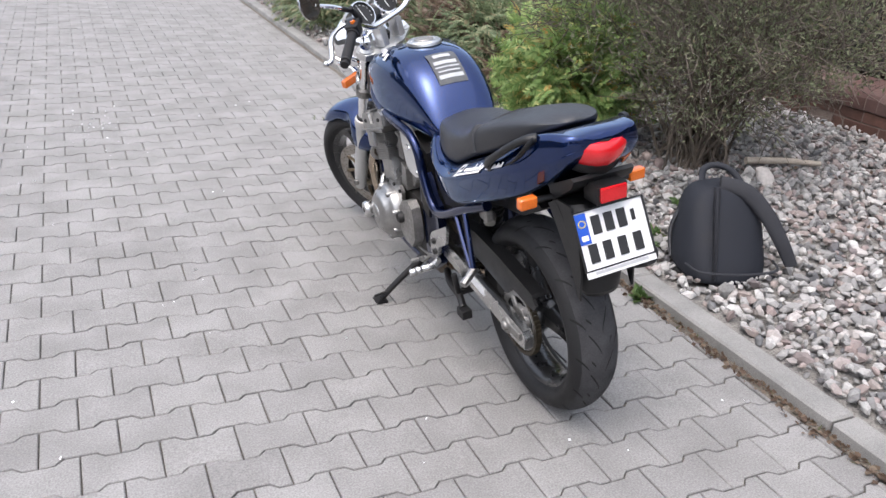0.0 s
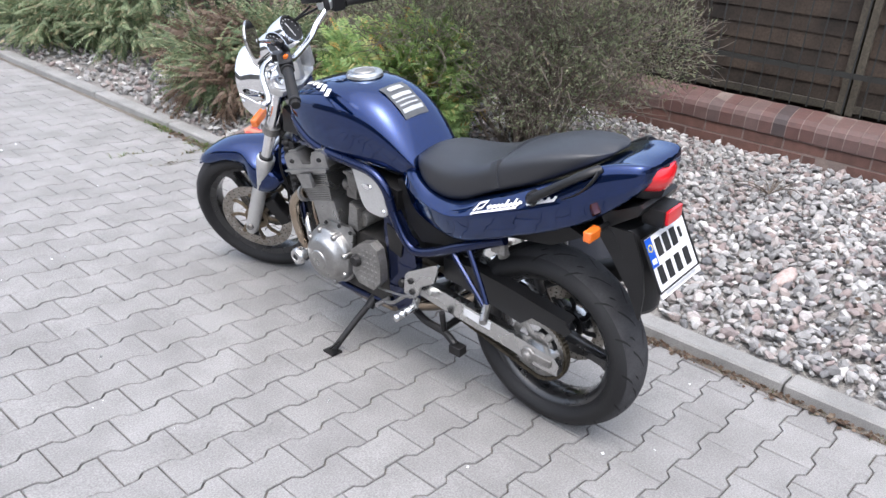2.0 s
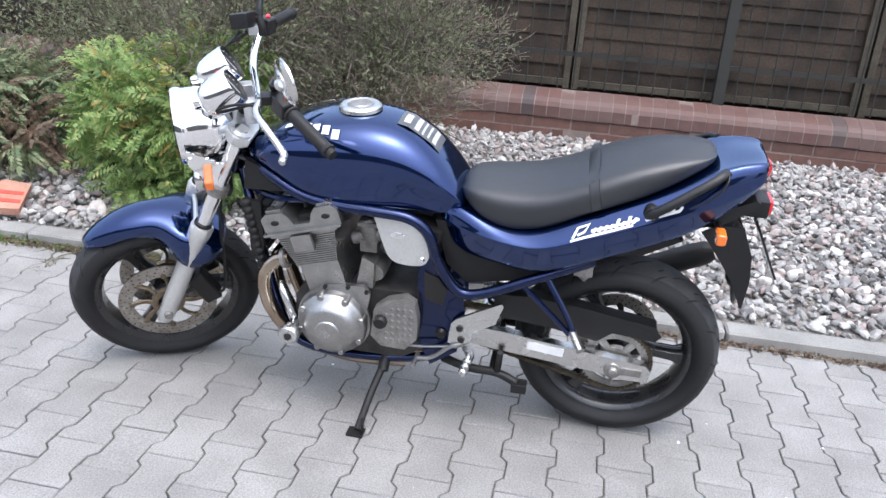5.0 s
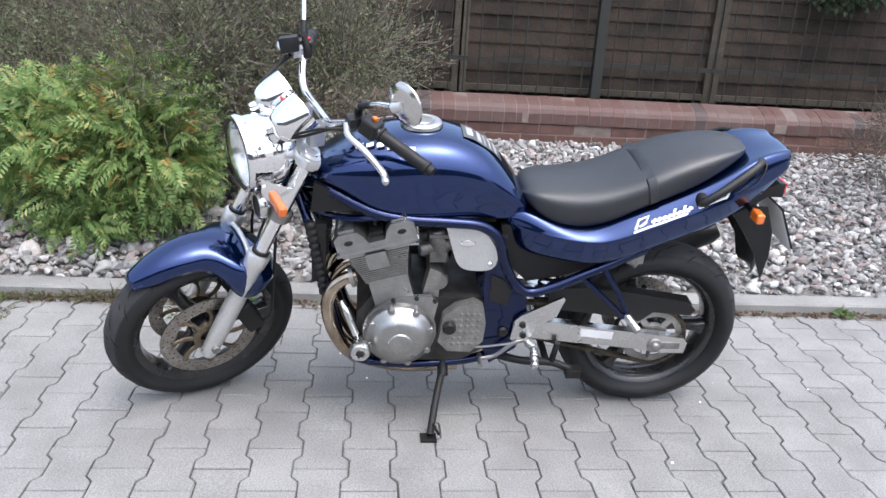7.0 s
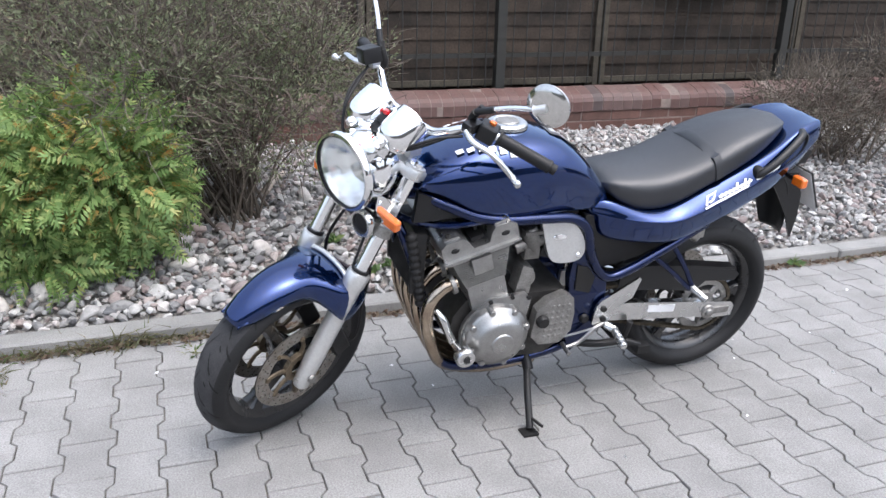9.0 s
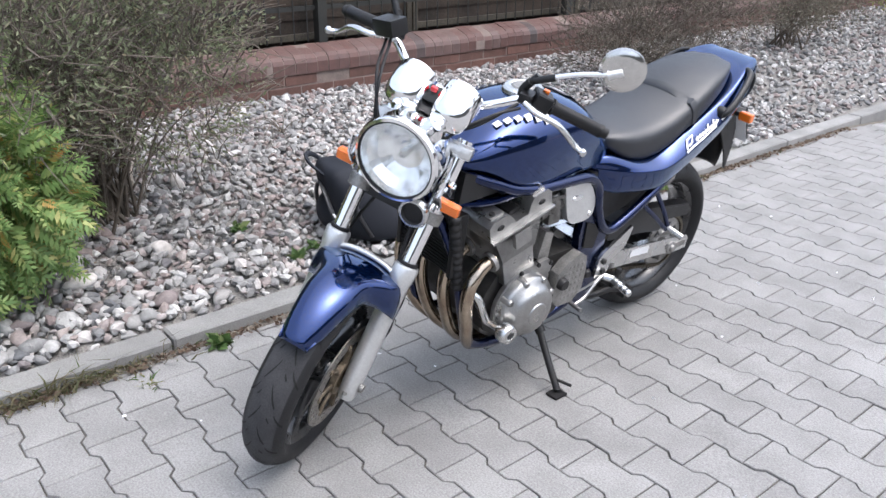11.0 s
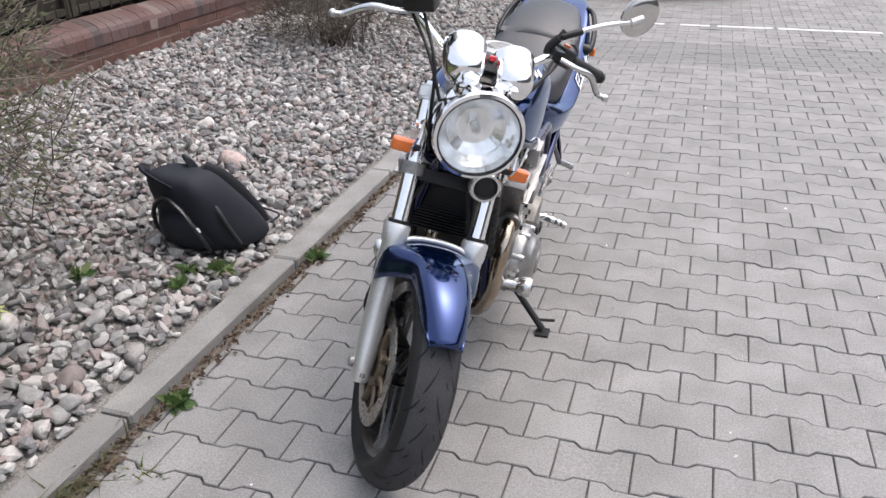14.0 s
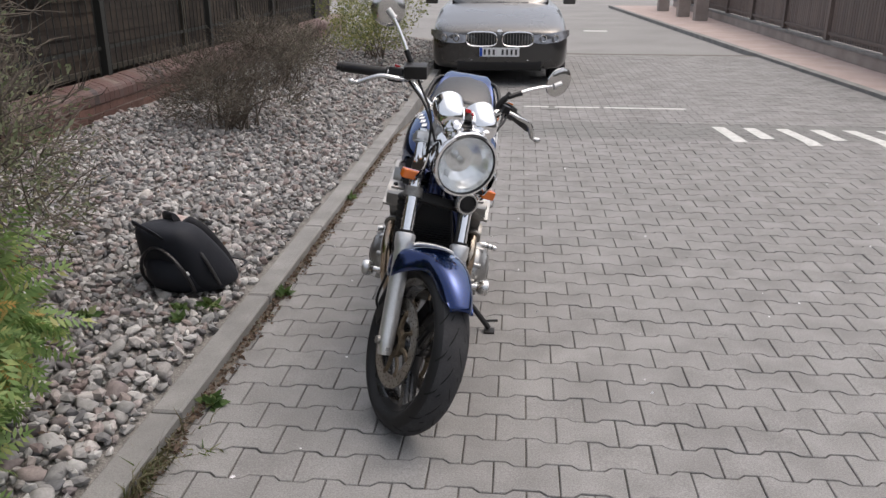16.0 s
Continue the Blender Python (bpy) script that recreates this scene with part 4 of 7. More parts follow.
# wheels
def wheel(name, centre, r, wid, rim_r, spokes, m, label):
    w = child(name, None, bike, label, m)
    base = Matrix.Translation(centre) @ RX
    bm = bmesh.new()
    hw_ = wid / 2
    prof = [(rim_r - 0.004, -hw_ * 0.62), (rim_r + 0.010, -hw_ * 0.80), (rim_r + (r - rim_r) * 0.26, -hw_ * 0.98), (rim_r + (r - rim_r) * 0.40, -hw_ * 1.0), (r - 0.034, -hw_ * 0.93), (r - 0.023, -hw_ * 0.80), (r - 0.013, -hw_ * 0.60), (r - 0.0035, -hw_ * 0.30), (r, 0)]
    prof = prof + [(a, -b) for a, b in prof[-2::-1]]
    lathe(bm, prof, base, 72, closed=True)
    ty = child("tyre", finish(bm, "tyre", M_rubber, 50), w, "black road tyre")
    band = [(r + 0.0005, 0), (r - 0.0030, hw_ * 0.30), (r - 0.0125, hw_ * 0.60), (r - 0.0195, hw_ * 0.74)]
    bm = bmesh.new()
    lathe(bm, [(a, -b) for a, b in band[:0:-1]] + band, base, 72)
    child("tread_band", finish(bm, "tread_band", M_tread, 50), w, "dusty worn tread")
    # tread cuts
    def tread(a, x):
        q = abs(x) / hw_
        pr = np.interp(q, [0, 0.30, 0.60, 0.80, 0.93, 1.0], [r, r - 0.0035, r - 0.013, r - 0.023, r - 0.034, r - 0.044]) + 0.0016
        return base @ Vector((pr * math.cos(a), pr * math.sin(a), x))
    bm = bmesh.new()
    n = 15
    for k in range(n):
        for sgn in (-1, 1):
            for (x0, x1, da, off, th) in ((0.06, 0.46, 0.20, 0.0, 0.0050), (0.52, 0.90, 0.13, 0.16, 0.0042), (0.30, 0.44, 0.05, 0.12, 0.0040)):
                a0 = (k + (0.5 if sgn > 0 else 0)) * math.tau / n + off
                pv = None
                for i in range(6):
                    t = i / 5
                    x = sgn * hw_ * (x0 + (x1 - x0) * t)
                    a = a0 - da * t ** 0.8
                    wd = th / r * (0.4 + 0.6 * math.sin(math.pi * (0.15 + 0.7 * t)))
                    cv = (bm.verts.new(tread(a - wd, x)), bm.verts.new(tread(a + wd, x)))
                    if pv:
                        bm.faces.new((pv[0], pv[1], cv[1], cv[0]))
                    pv = cv
    tagged(child("tread_cut", finish(bm, "tread_cut", M_groove, 60), w, "dark tread cuts"), kind="stuff")
    bm = bmesh.new()
    lathe(bm, [(rim_r + 0.010, -hw_ * 0.80), (rim_r + 0.012, -hw_ * 0.74), (rim_r - 0.002, -hw_ * 0.66), (rim_r - 0.020, -hw_ * 0.45), (rim_r - 0.026, 0), (rim_r - 0.020, hw_ * 0.45), (rim_r - 0.002, hw_ * 0.66), (rim_r + 0.012, hw_ * 0.74), (rim_r + 0.010, hw_ * 0.80), (rim_r, 0)], base, 64, closed=True)
    rim = child("rim", finish(bm, "rim", M_wheel, 40), w, "black cast alloy rim")
    for k in range(spokes):
        a = k * math.tau / spokes + 0.5
        bm = bmesh.new()
        sm = base @ Matrix.Rotation(a, 4, "Z")
        secs = []
        for rad, ww, dd, tw in ((0.035, 0.030, 0.030, 0), (0.07, 0.024, 0.026, 0.02), (0.12, 0.019, 0.022, 0.05), (rim_r - 0.045, 0.021, 0.022, 0.07), (rim_r - 0.018, 0.036, 0.028, 0.07)):
            secs.append([sm @ Matrix.Rotation(tw, 4, "Z") @ Vector((rad, q * ww, e * dd)) for q, e in ((-1, -0.5), (-0.6, -1), (0.6, -1), (1, -0.5), (1, 0.5), (0.6, 1), (-0.6, 1), (-1, 0.5))])
        loft(bm, secs)
        child("spoke", finish(bm, "spoke", M_wheel, 45), w)
    bm = bmesh.new()
    lathe(bm, [(0, -0.055), (0.032, -0.055), (0.036, -0.05), (0.042, -0.02), (0.042, 0.02), (0.036, 0.05), (0.032, 0.055), (0, 0.055)], base, 28)
    child("hub", finish(bm, "hub", M_wheel, 40), w)
    return w, base


def disc(parent, base, x, ro, ri, carrier, name="brake_disc", material=None):
    bm = bmesh.new()
    b = base @ Matrix.Translation((0, 0, x))
    lathe(bm, [(ri, -0.0022), (ro, -0.0022), (ro, 0.0022), (ri, 0.0022)], b, 64, closed=True)
    d_ = child(name, finish(bm, name, material or M_disc, 30), parent, "drilled steel brake disc")
    bm = bmesh.new()
    for k in range(30):
        for j, rr_ in enumerate((ri + 0.010, (ri + ro) / 2, ro - 0.008)):
            a = (k + j * 0.33) * math.tau / 30
            for sg in (-1, 1):
                bm.faces.new([bm.verts.new(b @ Vector((rr_ * math.cos(a) + 0.0026 * math.cos(q), rr_ * math.sin(a) + 0.0026 * math.sin(q), sg * 0.0027))) for q in (0, 1.05, 2.09, 3.14, 4.19, 5.24)])
    tagged(child("drilling", finish(bm, "drilling", M_groove, None), parent), kind="stuff")
    bm = bmesh.new()
    for k in range(8):
        a = k * math.tau / 8
        sm = b @ Matrix.Rotation(a, 4, "Z")
        tube(bm, [sm @ Vector((0.04, 0, 0)), sm @ Vector(((ri + 0.04) * 0.5, 0.010, 0)), sm @ Vector((ri + 0.004, 0.004, 0))], 0.0085, 8, 3, flat=0.6)
        lathe(bm, [(0, 0.005), (0.009, 0.005), (0.009, -0.005), (0, -0.005)], sm @ Matrix.Translation((ri + 0.002, 0.003, 0)), 10)
    lathe(bm, [(0.030, -0.008), (0.050, -0.008), (0.050, 0.008), (0.030, 0.008)], b, 24, closed=True)
    child("disc_carrier", finish(bm, "disc_carrier", carrier, 40), parent, "bronze-stained disc carrier")
    return d_


M_wheel = mat("black_wheel_enamel", (0.012, 0.012, 0.013), (0.022, 0.022, 0.022), 14, 0.28, 0.08, metal=0.2, coat=0.5)
FA = Vector((0, 1.422, 0.286))
RA = Vector((0, 0.0, 0.297))
fw, fbase = wheel("front_wheel", FA, 0.290, 0.118, 0.216, 3, TURNED, "front wheel turned to the left")
disc(fw, fbase, -0.066, 0.148, 0.105, M_bronze)
disc(fw, fbase, 0.066, 0.148, 0.105, M_bronze)
rw, rbase = wheel("rear_wheel", RA, 0.297, 0.150, 0.216, 3, None, "rear wheel")
disc(rw, rbase, 0.075, 0.125, 0.085, M_black)
bm = bmesh.new()
teeth = []
for k in range(46):
    a = k * math.tau / 46
    for rr_, da in ((0.097, -0.035), (0.1035, -0.015), (0.1035, 0.015), (0.097, 0.035)):
        teeth.append((rr_ * math.cos(a + da), rr_ * math.sin(a + da)))
lo = [bm.verts.new(rbase @ Vector((x, y, -0.083))) for x, y in teeth]
hi = [bm.verts.new(rbase @ Vector((x, y, -0.089))) for x, y in teeth]
for i in range(len(teeth)):
    j = (i + 1) % len(teeth)
    bm.faces.new((lo[i], lo[j], hi[j], hi[i]))
inn = [bm.verts.new(rbase @ Vector((0.075 * math.cos(i * math.tau / 184), 0.075 * math.sin(i * math.tau / 184), -0.083))) for i in range(184)]
ino = [bm.verts.new(rbase @ Vector((0.075 * math.cos(i * math.tau / 184), 0.075 * math.sin(i * math.tau / 184), -0.089))) for i in range(184)]
for i in range(184):
    j = (i + 1) % 184
    bm.faces.new((lo[i], inn[i], inn[j], lo[j]))
    bm.faces.new((hi[i], hi[j], ino[j], ino[i]))
for k in range(5):
    sm = rbase @ Matrix.Rotation(k * math.tau / 5, 4, "Z")
    tube(bm, [sm @ Vector((0.03, 0, -0.086)), sm @ Vector((0.080, 0, -0.086))], 0.012, 8, straight=True, flat=0.5)
lathe(bm, [(0, -0.092), (0.045, -0.092), (0.05, -0.08), (0, -0.08)], rbase, 24)
child("rear_sprocket", finish(bm, "rear_sprocket", M_alu_dull, 30), rw, "dirty steel sprocket")

# frame
for s in (-1, 1):
    bm = bmesh.new()
    tube(bm, [(s * 0.035, 1.115, 0.775), (s * 0.085, 1.06, 0.790), (s * 0.128, 0.985, 0.768), (s * 0.148, 0.90, 0.735), (s * 0.155, 0.80, 0.720), (s * 0.155, 0.69, 0.716), (s * 0.152, 0.60, 0.706), (s * 0.150, 0.547, 0.665), (s * 0.148, 0.522, 0.590), (s * 0.146, 0.482, 0.518), (s * 0.145, 0.435, 0.488), (s * 0.145, 0.36, 0.510), (s * 0.142, 0.25, 0.566), (s * 0.125, 0.10, 0.635)], 0.0155, 12, 6)
    part("frame_tube", bm, M_frame, bike, "dark blue steel frame tube")
    bm = bmesh.new()
    tube(bm, [(s * 0.03, 1.12, 0.735), (s * 0.07, 1.085, 0.650), (s * 0.105, 1.045, 0.52), (s * 0.115, 1.010, 0.370), (s * 0.118, 0.965, 0.245), (s * 0.118, 0.87, 0.205), (s * 0.118, 0.70, 0.205), (s * 0.120, 0.55, 0.235), (s * 0.122, 0.48, 0.30)], 0.0145, 10, 5)
    part("cradle_tube", bm, M_frame, bike, "dark blue cradle tube")
    bm = bmesh.new()
    tube(bm, [(s * 0.04, 1.105, 0.712), (s * 0.09, 1.05, 0.704), (s * 0.128, 0.97, 0.707), (s * 0.146, 0.885, 0.722)], 0.010, 8, 4)
    part("gusset_tube", bm, M_frame, bike)
    bm = bmesh.new()
    side_plate(bm, [(0.566, 0.610), (0.520, 0.590), (0.480, 0.520), (0.446, 0.498), (0.436, 0.43), (0.452, 0.285), (0.53, 0.225), (0.566, 0.30), (0.560, 0.40), (0.575, 0.50)], s * 0.115, s * 0.143)
    part("pivot_plate", bm, M_frame, bike, "dark blue swingarm pivot plate", bevel=0.006)
    bm = bmesh.new()
    side_plate(bm, [(0.555, 0.545), (0.515, 0.530), (0.488, 0.495), (0.50, 0.44), (0.55, 0.455)], s * 0.143, s * 0.148)
    part("pivot_cover", bm, M_matt, bike, "dark plastic pivot cover", bevel=0.003)
    bm = bmesh.new()
    lathe(bm, [(0, 0.010), (0.012, 0.010), (0.017, 0.0), (0, 0.0)], pose(s * 0.146, 0.500, 0.345, 0, s * 90, 0), 18)
    part("pivot_cap", bm, M_matt, bike, "dark pivot cap")
    # subframe struts
    bm = bmesh.new()
    tube(bm, [(s * 0.142, 0.295, 0.552), (s * 0.158, 0.21, 0.482), (s * 0.168, 0.140, 0.420)], 0.0085, 8, 3)
    tube(bm, [(s * 0.142, 0.222, 0.578), (s * 0.158, 0.165, 0.492), (s * 0.168, 0.126, 0.420)], 0.0085, 8, 3)
    strut = part("peg_strut", bm, M_frame, bike, "blue tubular passenger peg bracket")
    bm = bmesh.new()
    tube(bm, [(s * 0.165, 0.132, 0.425), (s * 0.215, 0.105, 0.402)], 0.012, 8, straight=True)
    part("passenger_peg", bm, M_alu, strut, "alloy passenger footpeg", bevel=0.002)
    # black side panel ahead of the engine, and panel under the seat
    bm = bmesh.new()
    prism(bm, [(1.078, 0.720), (0.90, 0.728), (0.955, 0.760), (1.02, 0.790), (1.068, 0.808)], s * 0.100, s * 0.122, "x")
    part("side_cover", bm, M_black, bike, "matt black triangular side cover", bevel=0.008)
    bm = bmesh.new()
    side_plate(bm, [(0.535, 0.690), (0.50, 0.56), (0.44, 0.505), (0.32, 0.53), (0.20, 0.585), (0.30, 0.66), (0.46, 0.69)], s * 0.085, s * 0.110)
    part("inner_panel", bm, M_matt, bike, "dull black inner panel", bevel=0.004)
bm = bmesh.new()
tube(bm, [head_pt + axis * 0.80, head_pt + axis * 0.97], 0.030, 18, straight=True)
part("steering_head", bm, M_frame, bike)
bm = bmesh.new()
side_plate(bm, [(0.10, 0.62), (0.46, 0.52), (0.50, 0.62), (0.46, 0.70), (0.0, 0.74), (-0.12, 0.70), (-0.02, 0.64)], -0.075, 0.075)
side_plate(bm, [(1.04, 0.80), (0.55, 0.74), (0.55, 0.69), (1.0, 0.72)], -0.09, 0.09)
part("inner_mudguard", bm, M_matt, bike, "dull black tray under seat and tank", bevel=0.006)
bm = bmesh.new()
side_plate(bm, [(0.515, 0.66), (0.66, 0.69), (0.68, 0.58), (0.53, 0.54)], -0.13, 0.13)
part("air_box", bm, M_matt, bike, "black air box", bevel=0.008)

# engine, cylinders leaning forward
ENG = pose(0, 0.80, 0.36, -16.5, 0, 0)
bm = bmesh.new()
box(bm, 0, 0.006, 0.140, 0.31, 0.118, 0.10, ENG)
engine = part("cylinder_block", bm, M_alu, bike, "grey cast aluminium cylinder block", bevel=0.006)
bm = bmesh.new()
box(bm, 0, 0.008, 0.235, 0.316, 0.118, 0.10, ENG)
part("cylinder_core", bm, M_alu_dull, engine)
for k in range(15):
    bm = bmesh.new()
    box(bm, 0, 0.008, 0.184 + k * 0.0067, 0.326 + 0.014 * k / 14, 0.124 + 0.050 * k / 14, 0.0038, ENG)
    part("cooling_fin", bm, M_alu, engine)
bm = bmesh.new()
head_out = [(-0.088, 0.285), (-0.110, 0.306), (-0.110, 0.345), (-0.095, 0.358), (-0.046, 0.358), (-0.032, 0.342), (-0.022, 0.318), (0.026, 0.318), (0.037, 0.342), (0.051, 0.358), (0.102, 0.358), (0.118, 0.345), (0.118, 0.306), (0.106, 0.285)]
vs_ = prism(bm, head_out, -0.180, 0.180, "x")
for v in vs_:
    v.co = ENG @ v.co
part("cylinder_head", bm, M_alu, bike, "grey cast cylinder head cover", bevel=0.007)
head_ob = bpy.data.objects["cylinder_head"]
for s in (-1, 1):
    for y in (-0.072, 0.080):
        bm = bmesh.new()
        box(bm, s * 0.128, y, 0.361, 0.082, 0.046, 0.010, ENG)
        part("cam_cap", bm, M_alu, head_ob, "raised cover boss", bevel=0.005)
        # dark plug in the end of each cam tunnel
        bm = bmesh.new()
        lathe(bm, [(0, 0.003), (0.010, 0.003), (0.013, 0.0), (0.013, -0.02), (0, -0.02)], ENG @ pose(s * 0.180, y, 0.330, 0, s * 90, 0) @ Matrix.Diagonal((0.6, 1, 1, 1)), 20)
        part("cam_plug", bm, M_matt, head_ob, "dark cam tunnel plug", smooth=40)
    bm = bmesh.new()
    box(bm, s * 0.184, 0.005, 0.300, 0.018, 0.232, 0.007, ENG)
    part("head_flange", bm, M_alu, head_ob, bevel=0.003)
    bm = bmesh.new()
    box(bm, s * 0.188, 0.015, 0.265, 0.014, 0.06, 0.05, ENG)
    part("head_web", bm, M_alu, head_ob, bevel=0.004)
    for y, z in ((-0.078, 0.368), (0.086, 0.368), (-0.06, 0.372), (0.066, 0.372)):
        bm = bmesh.new()
        lathe(bm, [(0, 0.004), (0.007, 0.004), (0.009, 0.0), (0, 0)], ENG @ Matrix.Translation((s * (0.155 if abs(y) > 0.07 else 0.105), y, z - 0.001)), 12)
        part("cover_bolt", bm, M_matt, head_ob, "dark cover bolt")
bm = bmesh.new()
box(bm, 0, 0.002, 0.326, 0.30, 0.040, 0.014, ENG)
part("plug_tray", bm, M_matt, head_ob, "black plug well cover", bevel=0.004)
for x in (-0.13, -0.045, 0.045, 0.13):
    bm = bmesh.new()
    tube(bm, [ENG @ Vector((x, 0.0, 0.345)), ENG @ Vector((x * 0.9, -0.02, 0.40)), (x * 0.5, 0.80, 0.735)], 0.006, 6, 4)
    part("spark_lead", bm, M_matt, head_ob, "black plug cap and lead")

M_case = mat("sooty_crankcase", (0.055, 0.052, 0.048), (0.03, 0.028, 0.026), 20, 0.6, 0.1, metal=0.4, bump=0.3, bscale=200)
bm = bmesh.new()
side_plate(bm, [(0.90, 0.455), (0.94, 0.40), (0.945, 0.33), (0.92, 0.27), (0.85, 0.225), (0.62, 0.225), (0.555, 0.27), (0.545, 0.36), (0.575, 0.455), (0.64, 0.455), (0.72, 0.455)], -0.130, 0.130)
crank = part("crankcase", bm, M_case, bike, "weathered cast crankcase", bevel=0.014, seg=3)
bm = bmesh.new()
side_plate(bm, [(0.92, 0.30), (0.90, 0.235), (0.83, 0.185), (0.70, 0.185), (0.66, 0.235)], -0.10, 0.10)
part("sump", bm, M_alu_dull, crank, "grey oil sump", bevel=0.012)
for s in (-1, 1):
    cm = pose(s * 0.155, 0.815, 0.352, 0, s * 90, 0)
    bm = bmesh.new()
    lathe(bm, [(0.102, 0.0), (0.102, 0.030), (0.096, 0.040), (0.085, 0.044), (0.078, 0.060), (0.064, 0.071), (0.040, 0.076), (0.036, 0.076), (0.034, 0.080), (0.030, 0.081), (0, 0.081)], cm, 44)
    cov = part("engine_cover", bm, M_alu, bike, "round polished-looking engine side cover", smooth=50)
    for k in range(8):
        bm = bmesh.new()
        a = k * math.tau / 8 + 0.3
        q = cm @ Vector((0.094 * math.cos(a), 0.094 * math.sin(a), 0.030))
        lathe(bm, [(0, 0.016), (0.008, 0.016), (0.011, 0.010), (0.012, -0.02), (0, -0.02)], Matrix.Translation(q) @ pose(0, 0, 0, 0, s * 90, 0), 12)
        part("cover_bolt", bm, M_alu, cov, "cover bolt boss")
    bm = bmesh.new()
    rim_ = [(0.815 + 0.110 * math.cos(a_), 0.352 + 0.110 * math.sin(a_)) for a_ in (radians(q) for q in range(-205, 66, 15))]
    side_plate(bm, rim_ + [(0.842, 0.470), (0.726, 0.478), (0.706, 0.455)], s * 0.150, s * 0.164)
    fl_ = part("cover_flange", bm, M_alu, crank, "flat cover flange", bevel=0.004)
    for (y, z) in ((0.716, 0.462), (0.770, 0.470), (0.838, 0.462)):
        bm = bmesh.new()
        bolt(bm, (s * 0.164, y, z), (s, 0, 0), 0.007, 0.007)
        part("flange_bolt", bm, M_matt, fl_, "dark flange bolt")
    bm = bmesh.new()
    side_plate(bm, [(0.700, 0.545), (0.735, 0.560), (0.752, 0.470), (0.705, 0.462)], s * 0.090, s * 0.142)
    part("case_rib", bm, M_alu_dull, crank, "grey case rib", bevel=0.010)
    bm = bmesh.new()
    spro = [(0.690, 0.420), (0.655, 0.452), (0.60, 0.470), (0.572, 0.452), (0.562, 0.40), (0.565, 0.335), (0.60, 0.295), (0.67, 0.298), (0.70, 0.33)]
    side_plate(bm, spro, s * 0.150, s * 0.184)
    sc = part("sprocket_cover", bm, M_alu_dull, bike, "dimpled cast sprocket cover", bevel=0.009, seg=3)
    bm = bmesh.new()
    for i in range(5):
        for j in range(6):
            y, z = 0.583 + i * 0.018, 0.325 + j * 0.021
            if y + z < 1.07:
                lathe(bm, [(0, 0.0020), (0.0045, 0.0012), (0.0065, 0)], pose(s * 0.184, y, z, 0, s * 90, 0), 10)
    tagged(part("cover_dimple", bm, M_alu_dull, sc), kind="stuff")
    bm = bmesh.new()
    lathe(bm, [(0, 0.020), (0.016, 0.020), (0.020, 0.014), (0.021, 0), (0, 0)], pose(s * 0.182, 0.670, 0.385, 0, s * 90, 0), 18)
    part("shaft_cap", bm, M_matt, sc, "black rubber shaft cap")
bm = bmesh.new()
lathe(bm, [(0, -0.12), (0.026, -0.12), (0.030, -0.11), (0.030, 0.10), (0.026, 0.11), (0, 0.11)], pose(0, 0.705, 0.500, 0, 90, 0), 24)
part("starter_motor", bm, M_alu_dull, bike, "grey starter motor", smooth=40)
# carburettors
M_carb = mat("stained_carburettor", (0.17, 0.165, 0.155), (0.10, 0.095, 0.088), 26, 0.45, 0.1, metal=0.7, bump=0.3, bscale=250, fine=0.2)
for x in (-0.122, -0.042, 0.042, 0.122):
    bm = bmesh.new()
    lathe(bm, [(0, -0.035), (0.026, -0.035), (0.028, -0.02), (0.028, 0.03), (0.022, 0.04), (0, 0.042)], pose(x, 0.715, 0.64, -14, 0, 0), 20)
    box(bm, x, 0.715, 0.600, 0.05, 0.048, 0.035)
    box(bm, x, 0.715, 0.668, 0.056, 0.060, 0.012)
    lathe(bm, [(0.020, -0.05), (0.022, 0.055), (0.018, 0.06), (0, 0.06), (0, -0.05)], pose(x, 0.715, 0.625, 74, 0, 0), 16, closed=False)
    part("carburettor", bm, M_carb, bike, "dark grey carburettor body", bevel=0.003)
# air cover plates
for s in (-1, 1):
    bm = bmesh.new()
    ac = [(0.705, 0.722), (0.665, 0.722), (0.618, 0.706), (0.575, 0.672), (0.549, 0.628), (0.544, 0.590), (0.560, 0.566), (0.600, 0.560), (0.640, 0.566), (0.662, 0.590), (0.680, 0.640)]
    ac = [(p_.x, p_.y) for p_ in smooth_path([Vector((a_, b_, 0)) for a_, b_ in ac + ac[:1]], 3)][:-1]
    side_plate(bm, ac, s * 0.128, s * 0.151)
    a = part("air_cover", bm, M_silver, bike, "satin silver air filter cover plate", bevel=0.007, seg=3)
    bm = bmesh.new()
    lathe(bm, [(0, 0.003), (0.020, 0.003), (0.023, 0)], pose(s * 0.151, 0.634, 0.650, 0, s * 90, 0) @ Matrix.Diagonal((0.42, 1, 1, 1)), 24)
    part("badge", bm, M_chrome, a, "small oval badge")
    bm = bmesh.new()
    lathe(bm, [(0, 0.004), (0.006, 0.004), (0.009, 0)], pose(s * 0.151, 0.563, 0.582, 0, s * 90, 0), 14)
    part("screw", bm, M_chrome, a)
